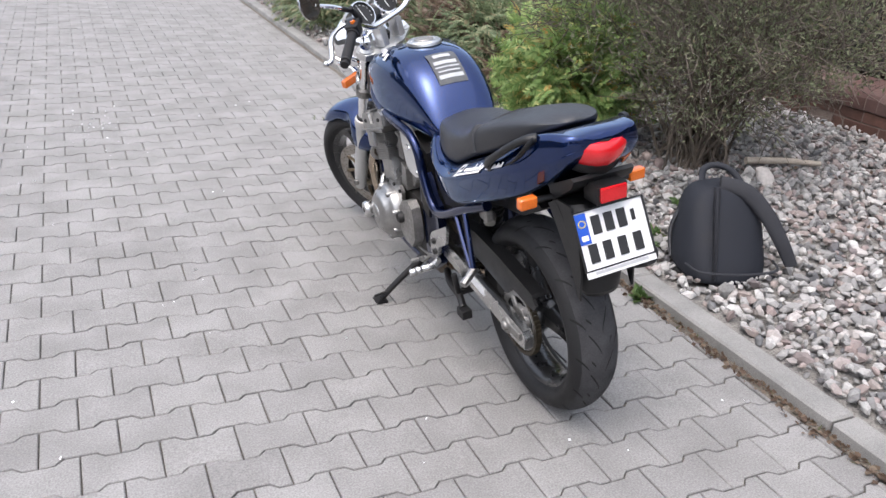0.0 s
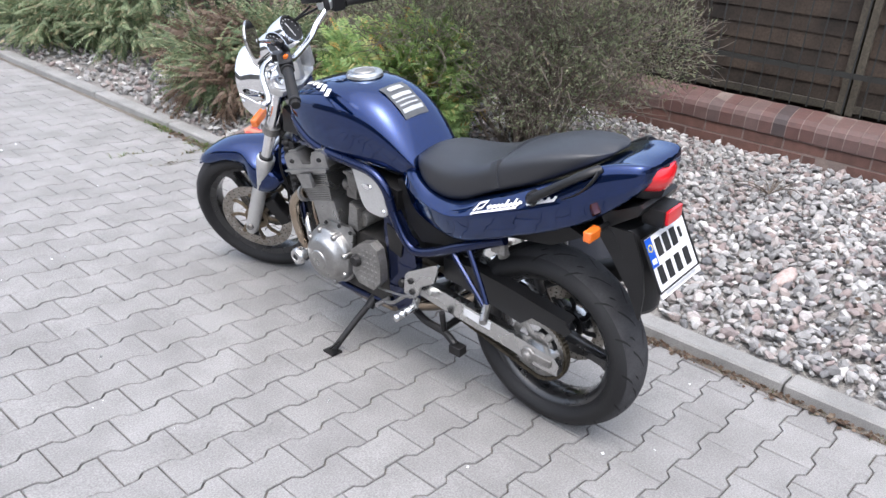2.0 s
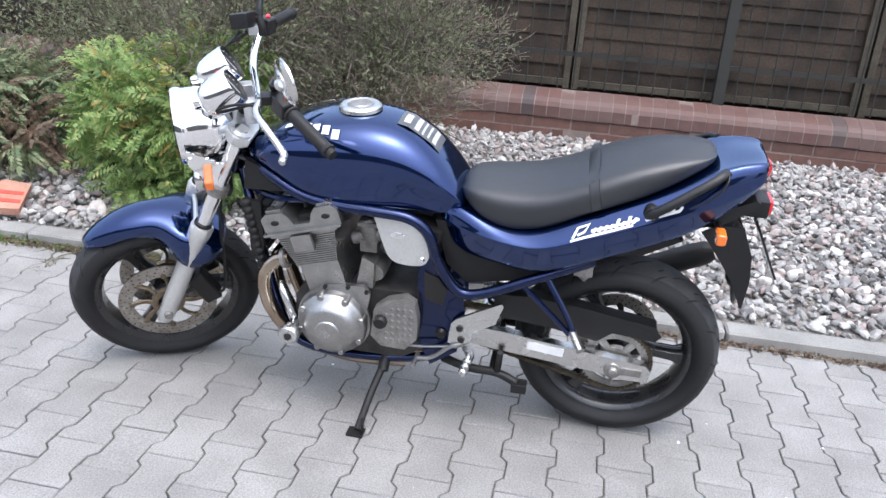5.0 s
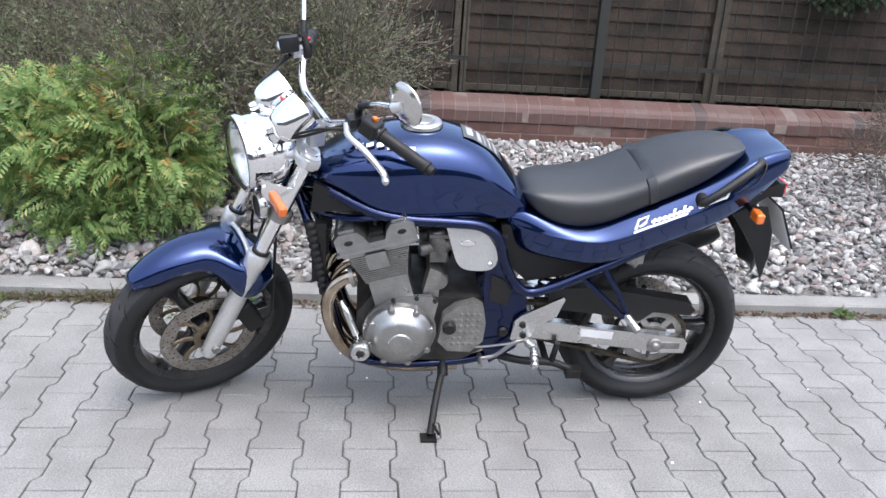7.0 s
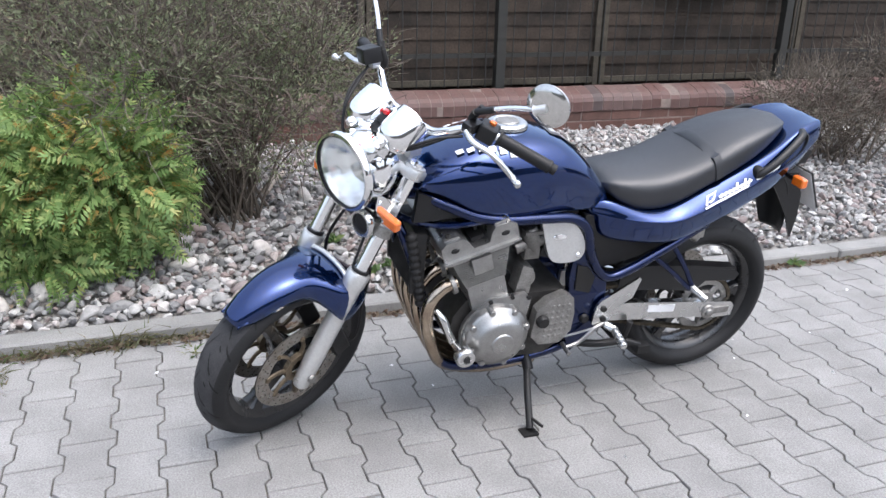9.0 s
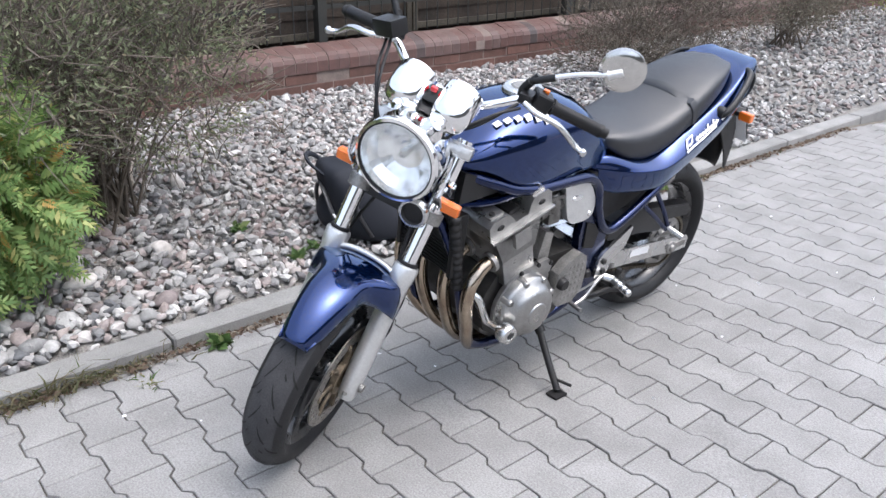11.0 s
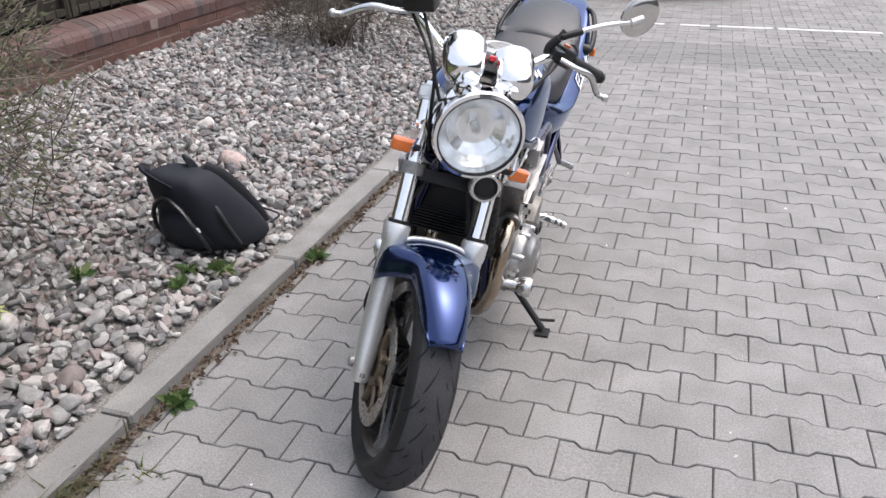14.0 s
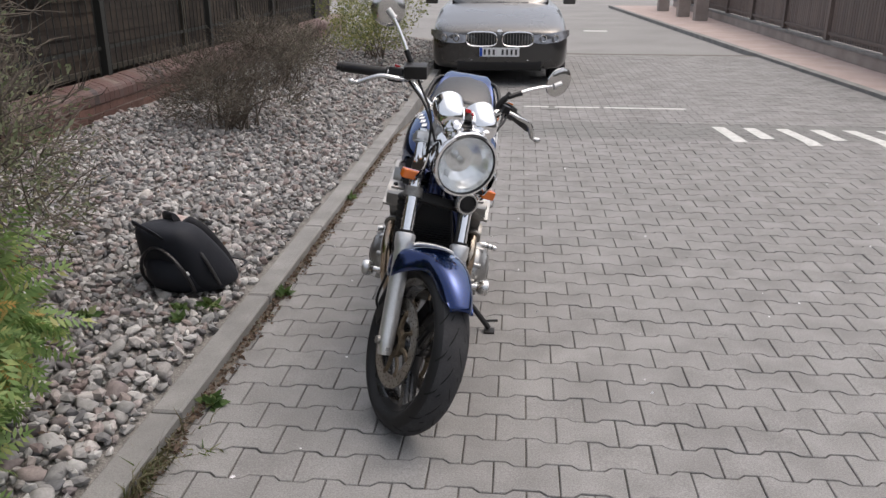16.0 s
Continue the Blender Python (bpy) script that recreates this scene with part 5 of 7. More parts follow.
# exhaust
ports = (-0.150, -0.052, 0.052, 0.150)
for i, x in enumerate(ports):
    xe = (-0.075, -0.028, 0.028, 0.075)[i]
    bm = bmesh.new()
    tube(bm, [(x, 0.945, 0.535), (x, 0.985, 0.520), (x * 1.02, 1.022, 0.475), (x * 1.0, 1.028, 0.410), (x * 0.95, 1.008, 0.330), ((x + xe) / 2, 0.965, 0.240), (xe, 0.89, 0.178), (xe, 0.78, 0.160), (xe * 0.9, 0.62, 0.165)], 0.0195, 14, 6)
    part("header_pipe", bm, M_pipe, bike, "heat-tinted chrome header pipe", smooth=60)
    bm = bmesh.new()
    lathe(bm, [(0.018, -0.006), (0.030, -0.006), (0.030, 0.006), (0.018, 0.006)], Matrix.Translation((x, 0.958, 0.530)) @ pose(0, 0, 0, -108, 0, 0), 16, closed=True)
    part("exhaust_flange", bm, M_alu_dull, bike)
bm = bmesh.new()
tube(bm, [(0.0, 0.66, 0.163), (0.02, 0.56, 0.170), (0.09, 0.45, 0.20), (0.150, 0.36, 0.262)], 0.034, 14, 5, flat=1.2)
part("collector_pipe", bm, M_pipe, bike, "exhaust collector", smooth=60)
sd = (Vector((0.170, -0.250, 0.556)) - Vector((0.155, 0.34, 0.275)))
bm = bmesh.new()
lathe(bm, [(0, 0), (0.030, 0), (0.036, 0.02), (0.035, 0.08), (0.037, 0.10), (0.037, sd.length - 0.05), (0.034, sd.length - 0.02), (0.028, sd.length), (0.018, sd.length), (0.016, sd.length - 0.05), (0, sd.length - 0.05)], Matrix.Translation((0.155, 0.34, 0.275)) @ sd.to_track_quat("Z", "Y").to_matrix().to_4x4(), 28)
part("silencer", bm, M_matt, bike, "dark silencer on the right side", smooth=50)
# oil cooler
bm = bmesh.new()
box(bm, 0, 1.052, 0.585, 0.21, 0.015, 0.175)
cooler = part("oil_cooler", bm, M_matt, bike, "black finned oil cooler", bevel=0.001, seg=1)
bm = bmesh.new()
box(bm, 0, 0, 0, 0.215, 0.030, 0.0035)
fin_me = finish(bm, "cooler_fin", M_matt, 40)
for k in range(20):
    child("cooler_fin", fin_me, cooler, m=pose(0, 1.060 - 0.0014 * k, 0.505 + k * 0.0085))
for s in (-1, 1):
    bm = bmesh.new()
    box(bm, s * 0.112, 1.055, 0.588, 0.016, 0.042, 0.19)
    part("end_tank", bm, M_matt, cooler, bevel=0.004)
for s in (-1, 1):
    bm = bmesh.new()
    ribs = [(0, 0)]
    for k in range(11):
        ribs += [(0.0135, k * 0.022), (0.0175, k * 0.022 + 0.004), (0.0175, k * 0.022 + 0.014), (0.0135, k * 0.022 + 0.018)]
    lathe(bm, ribs + [(0, 0.244)], pose(s * 0.115, 1.037, 0.450, -10.5, 0, 0), 12)
    part("ribbed_hose", bm, M_matt, bike, "black ribbed hose", smooth=50)
# engine protectors
for s in (-1, 1):
    bm = bmesh.new()
    tube(bm, [(s * 0.120, 0.990, 0.425), (s * 0.142, 0.972, 0.400), (s * 0.150, 0.945, 0.335), (s * 0.170, 0.935, 0.325), (s * 0.212, 0.930, 0.325)], 0.013, 10, 3)
    ep = part("engine_protector", bm, M_polish, bike, "alloy crash protector bracket")
    bm = bmesh.new()
    lathe(bm, [(0, -0.004), (0.020, -0.004), (0.030, 0.008), (0.031, 0.030), (0.026, 0.038), (0.014, 0.040), (0.012, 0.036), (0, 0.036)], pose(s * 0.205, 0.930, 0.325, 0, s * 90, 0), 24)
    part("protector_bobbin", bm, M_polish, ep, "white metal bobbin")
    bm = bmesh.new()
    lathe(bm, [(0, 0.002), (0.010, 0.002), (0.011, 0)], pose(s * 0.244, 0.930, 0.325, 0, s * 90, 0), 14)
    part("bobbin_plug", bm, M_ink, ep, "black plug")
# swingarm, chain, guard
for s in (-1, 1):
    bm = bmesh.new()
    side_plate(bm, [(0.46, 0.372), (0.40, 0.372), (0.33, 0.368), (0.05, 0.334), (-0.085, 0.318), (-0.100, 0.30), (-0.096, 0.262), (-0.02, 0.262), (0.06, 0.276), (0.35, 0.305), (0.46, 0.318)], s * 0.100, s * 0.128)
    sw = part("swingarm", bm, M_polish, bike, "brushed aluminium swingarm", bevel=0.004)
    bm = bmesh.new()
    lathe(bm, [(0, 0.016), (0.010, 0.016), (0.014, 0.012), (0.014, 0.006), (0.024, 0.006), (0.026, 0), (0, 0)], pose(s * 0.128, 0.005, 0.290, 0, s * 90, 0), 18)
    box(bm, s * 0.131, -0.045, 0.293, 0.006, 0.06, 0.024)
    part("axle_nut", bm, M_alu_dull, sw, "axle nut and adjuster", bevel=0.001, seg=1)
    bm = bmesh.new()
    box(bm, s * 0.1295, 0.20, 0.330, 0.002, 0.105, 0.026, Matrix.Translation((0, 0.2, 0.33)) @ pose(0, 0, 0, 6, 0, 0) @ Matrix.Translation((0, -0.2, -0.33)))
    part("warning_sticker", bm, M_white, sw, "white sticker of unreadable print")
bm = bmesh.new()
box(bm, 0, 0.37, 0.345, 0.21, 0.06, 0.05)
part("swingarm_crossbar", bm, M_polish, bike, bevel=0.008)
bm = bmesh.new()
side_plate(bm, [(0.36, 0.462), (0.25, 0.470), (0.10, 0.455), (-0.095, 0.425), (-0.115, 0.405), (-0.10, 0.385), (0.02, 0.395), (0.06, 0.36), (0.20, 0.385), (0.36, 0.40)], -0.098, -0.090)
side_plate(bm, [(0.36, 0.470), (0.25, 0.478), (0.10, 0.463), (-0.095, 0.433), (-0.100, 0.425), (0.10, 0.455), (0.25, 0.470), (0.36, 0.462)], -0.098, -0.055)
part("chain_guard", bm, M_black, bike, "black plastic chain guard", bevel=0.002)
bm = bmesh.new()
n = 58
for k in range(n):
    for (a, b) in (((0.62, 0.425), (0.0, RA.z + 0.101)), ((0.62, 0.345), (0.0, RA.z - 0.101))):
        t = k / n
        y, z = a[0] + (b[0] - a[0]) * t, a[1] + (b[1] - a[1]) * t
        box(bm, -0.086, y, z, 0.016 if k % 2 else 0.020, 0.0125, 0.011)
for k in range(26):
    a = math.pi / 2 + k * math.pi / 25
    box(bm, -0.086, 0.101 * math.cos(a), RA.z + 0.101 * math.sin(a), 0.018, 0.0115, 0.0115, None)
tagged(part("drive_chain", bm, M_chain, bike, "oily drive chain"), kind="stuff")
bm = bmesh.new()
tube(bm, [(-0.10, 0.135, 0.59), (-0.115, 0.110, 0.575)], 0.018, 10, straight=True)
box(bm, -0.118, 0.125, 0.600, 0.02, 0.05, 0.035)
part("helmet_lock", bm, M_alu_dull, bike, "small metal helmet lock", bevel=0.004)
# shock
bm = bmesh.new()
hel = [(0.032 * math.cos(k * 0.6), 0.36 + 0.032 * math.sin(k * 0.6) - 0.0006 * k, 0.36 + 0.0022 * k) for k in range(86)]
tube(bm, hel, 0.006, 6, straight=True)
part("shock_spring", bm, M_matt, bike, "rear shock spring")
# rider pegs, heel plates, levers
for s in (-1, 1):
    bm = bmesh.new()
    side_plate(bm, [(0.470, 0.395), (0.455, 0.412), (0.332, 0.482), (0.326, 0.474), (0.345, 0.412), (0.405, 0.375), (0.415, 0.340), (0.455, 0.310), (0.478, 0.330)], s * 0.152, s * 0.162)
    fp = part("heel_plate", bm, M_polish, bike, "brushed alloy heel plate", bevel=0.003)
    bm = bmesh.new()
    for y, z in ((0.445, 0.382), (0.440, 0.345)):
        lathe(bm, [(0, 0.006), (0.009, 0.006), (0.011, 0)], pose(s * 0.162, y, z, 0, s * 90, 0), 12)
    part("plate_bolts", bm, M_matt, fp)
    bm = bmesh.new()
    tube(bm, [(s * 0.160, 0.425, 0.318), (s * 0.190, 0.405, 0.315)], 0.012, 8, straight=True)
    lathe(bm, [(0, 0.082), (0.010, 0.082), (0.0125, 0.078), (0.0125, 0.062), (0.0112, 0.060), (0.0125, 0.058), (0.0125, 0.042), (0.0112, 0.040), (0.0125, 0.038), (0.0125, 0.004), (0.010, 0), (0, 0)], pose(s * 0.186, 0.406, 0.315, 0, s * 97, s * 8), 16)
    part("footpeg", bm, M_polish, fp, "turned alloy footpeg", smooth=40)
    bm = bmesh.new()
    tube(bm, [(s * 0.165, 0.435, 0.330), (s * 0.170, 0.47, 0.318), (s * 0.172, 0.52, 0.275), (s * 0.172, 0.565, 0.262)], 0.0065, 8, 4)
    tube(bm, [(s * 0.150, 0.565, 0.262), (s * 0.205, 0.568, 0.260)], 0.0075, 8, straight=True)
    if s < 0:
        tube(bm, [(-0.168, 0.455, 0.322), (-0.165, 0.56, 0.302), (-0.160, 0.66, 0.296)], 0.004, 6, 3)
    part("foot_lever", bm, M_alu, fp, "bare alloy foot lever")
# side stand and centre stand
bm = bmesh.new()
tube(bm, [(-0.122, 0.668, 0.206), (-0.200, 0.692, 0.138), (-0.286, 0.712, 0.060)], 0.0115, 10, 3)
tube(bm, [(-0.105, 0.672, 0.220), (-0.150, 0.672, 0.180)], 0.017, 10, straight=True)
stand = part("side_stand", bm, M_matt, bike, "dark side stand")
bm = bmesh.new()
box(bm, -0.290, 0.717, 0.0500, 0.044, 0.050, 0.008, Matrix.Translation((-0.290, 0.717, 0.050)) @ pose(0, 0, 0, 0, LEAN_DEG, 0) @ Matrix.Translation((0.290, -0.717, -0.050)))
part("stand_foot", bm, M_matt, stand, bevel=0.002)
bm = bmesh.new()
tube(bm, [(-0.262, 0.705, 0.085), (-0.318, 0.690, 0.090)], 0.005, 6, straight=True)
part("stand_tang", bm, M_matt, stand)
bm = bmesh.new()
for s in (-1, 1):
    tube(bm, [(s * 0.100, 0.50, 0.225), (s * 0.125, 0.42, 0.222), (s * 0.135, 0.33, 0.225), (s * 0.150, 0.27, 0.210)], 0.013, 8, 4)
    tube(bm, [(s * 0.135, 0.33, 0.225), (s * 0.150, 0.325, 0.31)], 0.010, 8, straight=True)
    box(bm, s * 0.150, 0.262, 0.200, 0.034, 0.045, 0.03)
tube(bm, [(-0.135, 0.345, 0.225), (0.135, 0.345, 0.225)], 0.012, 8, straight=True)
part("centre_stand", bm, M_matt, bike, "black folded centre stand", bevel=0.001, seg=1)

# ---- steered front end ----
for s in (-1, 1):
    o = Vector((s * 0.102, 0, 0))
    foot = FA + o
    up_ = lambda d, fw_=0.0: foot + axis * d + Vector((0, math.cos(radians(RAKE)), math.sin(radians(RAKE)))) * fw_
    q = axis.to_track_quat("Z", "Y").to_matrix().to_4x4()
    bm = bmesh.new()
    lathe(bm, [(0, -0.045), (0.020, -0.045), (0.024, -0.035), (0.026, 0.0), (0.028, 0.06), (0.0285, 0.30), (0.032, 0.31), (0.034, 0.345), (0.031, 0.352), (0.024, 0.354), (0, 0.354)], Matrix.Translation(foot) @ q, 24)
    lower = child("fork_lower", finish(bm, "fork_lower", M_silver, 45), bike, "silver fork lower leg", TURNED)
    bm = bmesh.new()
    lathe(bm, [(0, 0.010), (0.012, 0.010), (0.014, 0), (0, 0)], Matrix.Translation(foot + Vector((s * 0.026, 0, 0))) @ pose(0, 0, 0, 0, s * 90, 0), 14)
    lathe(bm, [(0, 0.01), (0.007, 0.01), (0.008, 0), (0, 0)], Matrix.Translation(up_(-0.03, 0.022)) @ q, 8)
    child("axle_bolt", finish(bm, "axle_bolt", M_alu_dull, 40), lower)
    bm = bmesh.new()
    tube(bm, [up_(0.345), up_(0.700)], 0.0205, 22, straight=True)
    tb = child("fork_tube", finish(bm, "fork_tube", M_chrome, 45), bike, "chromed fork tube", TURNED)
    bm = bmesh.new()
    tube(bm, [up_(0.348), up_(0.362)], 0.026, 18, straight=True)
    child("dust_seal", finish(bm, "dust_seal", M_matt, 45), tb, "black dust seal")
    bm = bmesh.new()
    tube(bm, [up_(0.475), up_(0.505)], 0.031, 18, straight=True)
    child("lower_clamp", finish(bm, "lower_clamp", M_alu_dull, 45), tb, "cast lower clamp")
    bm = bmesh.new()
    tube(bm, [up_(0.655), up_(0.690)], 0.030, 18, straight=True)
    child("upper_clamp", finish(bm, "upper_clamp", M_silver, 45), tb, "silver upper clamp")
    # lamp bracket
    bm = bmesh.new()
    bp_ = [up_(0.60), up_(0.52), Vector((s * 0.108, 1.275, 0.832)), Vector((s * 0.108, 1.275, 0.880))]
    lo = [bm.verts.new((s * 0.126, v.y + (0.02 if i < 2 else 0), v.z)) for i, v in enumerate(bp_)]
    hi = [bm.verts.new((s * 0.131, v.y + (0.02 if i < 2 else 0), v.z)) for i, v in enumerate(bp_)]
    bm.faces.new(lo)
    bm.faces.new(hi[::-1])
    for i in range(4):
        bm.faces.new((lo[i], lo[(i + 1) % 4], hi[(i + 1) % 4], hi[i]))
    lb = child("lamp_bracket", finish(bm, "lamp_bracket", M_chrome, 30, bevel=0.001, seg=1), bike, "chrome headlamp bracket", TURNED)
    for (yy, zz) in ((1.268, 0.856), (1.225, 0.850), (1.20, 0.83)):
        bm = bmesh.new()
        bolt(bm, (s * 0.131, yy, zz), (s, 0, 0), 0.007, 0.006)
        child("bracket_bolt", finish(bm, "bracket_bolt", M_chrome, 30), lb)
    indicator("turn_signal", (s * 0.150, 1.230, 0.790), s * 0.045, bike, TURNED)
    # caliper
    bm = bmesh.new()
    cpos = FA + Vector((s * 0.072, -0.118, 0.055))
    box(bm, cpos.x, cpos.y, cpos.z, 0.055, 0.055, 0.120, Matrix.Translation(cpos) @ pose(0, 0, 0, -25, 0, 0) @ Matrix.Translation(-cpos))
    child("brake_caliper", finish(bm, "brake_caliper", M_matt, 40, bevel=0.012, seg=3), bike, "dark brake caliper", TURNED)
    bm = bmesh.new()
    tube(bm, [cpos + Vector((0, -0.02, -0.04)), cpos + Vector((s * 0.03, -0.06, 0.0)), cpos + Vector((s * 0.02, -0.075, 0.12)), (s * 0.095, 1.225, 0.58), (s * 0.05, 1.20, 0.72)], 0.0048, 7, 5)
    child("brake_hose", finish(bm, "brake_hose", M_matt, 50), bike, "black brake hose", TURNED)
bm = bmesh.new()
cl = FA + axis * 0.49
box(bm, 0, cl.y - 0.02, cl.z - 0.008, 0.20, 0.05, 0.030, Matrix.Translation(cl) @ pose(0, 0, 0, RAKE, 0, 0) @ Matrix.Translation(-cl))
child("lower_yoke", finish(bm, "lower_yoke", M_matt, 40, bevel=0.006), bike, "dark lower yoke", TURNED)
bm = bmesh.new()
cu = FA + axis * 0.672
prism(bm, [(-0.135, 0.02), (-0.10, 0.035), (0, 0.02), (0.10, 0.035), (0.135, 0.02), (0.13, -0.025), (0.05, -0.06), (-0.05, -0.06), (-0.13, -0.025)], -0.012, 0.012, "z")
bmesh.ops.transform(bm, matrix=Matrix.Translation(cu) @ pose(0, 0, 0, RAKE, 0, 0), verts=bm.verts[:])
yoke = child("upper_yoke", finish(bm, "upper_yoke", M_silver, 40, bevel=0.005), bike, "silver upper yoke", TURNED)
bm = bmesh.new()
for s in (-1, 1):
    box(bm, s * 0.045, cu.y - 0.045, cu.z + 0.040, 0.030, 0.045, 0.070)
child("bar_riser", finish(bm, "bar_riser", M_silver, 40, bevel=0.006), yoke, "silver handlebar clamps")
bm = bmesh.new()
lathe(bm, [(0, 0.03), (0.013, 0.03), (0.015, 0.02), (0.015, 0), (0, 0)], Matrix.Translation(cu + Vector((0, -0.02, 0.012))) @ pose(0, 0, 0, RAKE, 0, 0), 16)
child("ignition_switch", finish(bm, "ignition_switch", M_matt, 40), yoke)

# front mudguard
bm = bmesh.new()
rings = []
for k in range(15):
    t = k / 14
    a = radians(50 + 82 * t)      # from ahead, over the top, to behind the fork
    ear = min(1, max(0, (t - 0.50) / 0.22))
    w = 0.038 + 0.030 * min(1, t / 0.42) ** 0.7 + 0.062 * ear * ear * (3 - 2 * ear) - 0.02 * max(0, t - 0.92) / 0.08
    ro = 0.312 + 0.012 * math.sin(math.pi * t)
    drop = 0.040 * min(1, t / 0.12) + 0.008 + 0.066 * math.exp(-((t - 0.80) / 0.24) ** 2)
    sec = []
    for x, dr in ((-1.0, drop), (-1.0, drop * 0.55), (-0.93, 0.018), (-0.74, 0.004 + 0.012 * ear), (-0.40, -0.003), (0, -0.005), (0.40, -0.003), (0.74, 0.004 + 0.012 * ear), (0.93, 0.018), (1.0, drop * 0.55), (1.0, drop)):
        r_ = ro - dr
        sec.append(Vector((x * w, FA.y + r_ * math.cos(a), FA.z + r_ * math.sin(a))))
    rings.append(sec)
loft(bm, rings, cap=False, close=False)
fg = sub(child("front_mudguard", finish(bm, "front_mudguard", M_blue, 80), bike, "glossy metallic blue front mudguard", TURNED), 1)
sol = fg.modifiers.new("thick", "SOLIDIFY")
sol.thickness, sol.offset = 0.004, -1
bm = bmesh.new()
tube(bm, [Vector((x, 0.012, 0)) + FA + axis * d_ for x, d_ in ((-0.100, 0.285), (-0.090, 0.312), (-0.060, 0.330), (0, 0.336), (0.060, 0.330), (0.090, 0.312), (0.100, 0.285))], 0.0075, 10, 5)
child("fork_brace", finish(bm, "fork_brace", M_silver, 50), bike, "silver fork brace", TURNED)

# headlamp
LM = pose(0, 1.288, 0.880, -92, 0, 0)      # local z points forward
bm = bmesh.new()
lathe(bm, [(0.098, 0.008), (0.106, 0.006), (0.109, -0.004), (0.107, -0.014), (0.103, -0.022), (0.1035, -0.05), (0.100, -0.085), (0.088, -0.118), (0.062, -0.142), (0.03, -0.150), (0, -0.151)], LM, 48)
lampo = child("headlamp", finish(bm, "headlamp", M_chrome, 50), bike, "round chrome headlamp", TURNED)
bm = bmesh.new()
lathe(bm, [(0.0985, 0.009), (0.0945, 0.006), (0.0945, -0.003)], LM, 48)
child("lamp_gasket", finish(bm, "lamp_gasket", M_black, 50), lampo, "black lens gasket")
bm = bmesh.new()
lathe(bm, [(0, 0.019), (0.03, 0.0178), (0.06, 0.0140), (0.082, 0.0085), (0.0945, 0.002), (0.0945, -0.001), (0.082, 0.0055), (0.06, 0.0110), (0.03, 0.0148), (0, 0.016)], LM, 48)
ln = child("lamp_lens", finish(bm, "lamp_lens", M_glass, 60), lampo, "clear glass lamp lens")
ln.visible_shadow = False
bm = bmesh.new()
lathe(bm, [(0.0945, -0.002), (0.088, -0.018), (0.070, -0.040), (0.045, -0.056), (0.018, -0.062), (0, -0.062)], LM, 30)
for f in bm.faces:
    f.smooth = False
child("reflector_bowl", finish(bm, "reflector_bowl", mat("lamp_reflector", (0.97, 0.97, 0.96), (0.93, 0.93, 0.92), 30, 0.20, 0.05, metal=0.92, bump=0.3, bscale=40, bdist=0.006), None), lampo, "faceted reflector bowl")
bm = bmesh.new()
lathe(bm, [(0, -0.030), (0.008, -0.032), (0.011, -0.040), (0.011, -0.06), (0, -0.06)], LM, 18)
child("bulb_shield", finish(bm, "bulb_shield", M_polish, 40), lampo, "bulb shield")
# horn
HM = pose(-0.072, 1.264, 0.750, -88, 0, 0)
bm = bmesh.new()
lathe(bm, [(0.030, 0.006), (0.036, 0.006), (0.040, 0.0), (0.040, -0.012), (0.030, -0.022), (0.015, -0.035), (0, -0.036)], HM, 30)
horn = child("horn", finish(bm, "horn", M_polish, 45), bike, "round horn with a silver rim", TURNED)
bm = bmesh.new()
lathe(bm, [(0.0315, 0.005), (0.026, 0.0), (0.020, 0.003), (0.012, 0.001), (0, 0.004)], HM, 30)
child("horn_face", finish(bm, "horn_face", M_matt, 45), horn, "black horn face")
# gauges
for s in (-1, 1):
    gr = 0.050 if s > 0 else 0.050
    GM = pose(s * 0.062, 1.150, 1.012, 58, 0, 0)     # local z faces the rider
    bm = bmesh.new()
    lathe(bm, [(gr - 0.004, 0.030), (gr, 0.030), (gr + 0.002, 0.024), (gr + 0.002, -0.015), (gr, -0.040), (gr - 0.005, -0.056), (gr - 0.013, -0.067), (gr - 0.026, -0.074), (0.010, -0.077), (0, -0.077)], GM, 36)
    gg = child("gauge", finish(bm, "gauge", M_chrome, 50), bike, "chrome instrument cup", TURNED)
    bm = bmesh.new()
    lathe(bm, [(gr - 0.004, 0.030), (gr - 0.006, 0.022), (0, 0.022)], GM, 36)
    child("dial", finish(bm, "dial", M_ink, 50), gg, "black dial face")
    bm = bmesh.new()
    for k in range(11):
        a = radians(-30 + k * 24)
        box(bm, (gr - 0.013) * math.cos(a), (gr - 0.013) * math.sin(a), 0.0235, 0.003, 0.003, 0.001, GM)
    box(bm, 0, 0, 0.0235, 0.002, 0.055, 0.001, GM)
    tagged(child("dial_print", finish(bm, "dial_print", M_white, None), gg, "white dial marks"), kind="stuff")
    bm = bmesh.new()
    lathe(bm, [(0, 0.018), (0.010, 0.018), (0.013, 0.012), (0.013, -0.01), (0, -0.01)], Matrix.Translation((s * 0.058, 1.222, 0.985)) @ pose(0, 0, 0, -100, 0, 0), 18)
    child("cable_boss", finish(bm, "cable_boss", M_chrome, 45), gg, "chrome cable boss")
bm = bmesh.new()
box(bm, 0, 1.165, 0.975, 0.17, 0.05, 0.035, Matrix.Translation((0, 1.165, 0.975)) @ pose(0, 0, 0, -30, 0, 0) @ Matrix.Translation((0, -1.165, -0.975)))
box(bm, 0, 1.150, 1.000, 0.040, 0.048, 0.045, Matrix.Translation((0, 1.15, 1.000)) @ pose(0, 0, 0, 45, 0, 0) @ Matrix.Translation((0, -1.15, -1.000)))
tell = bmesh.new()
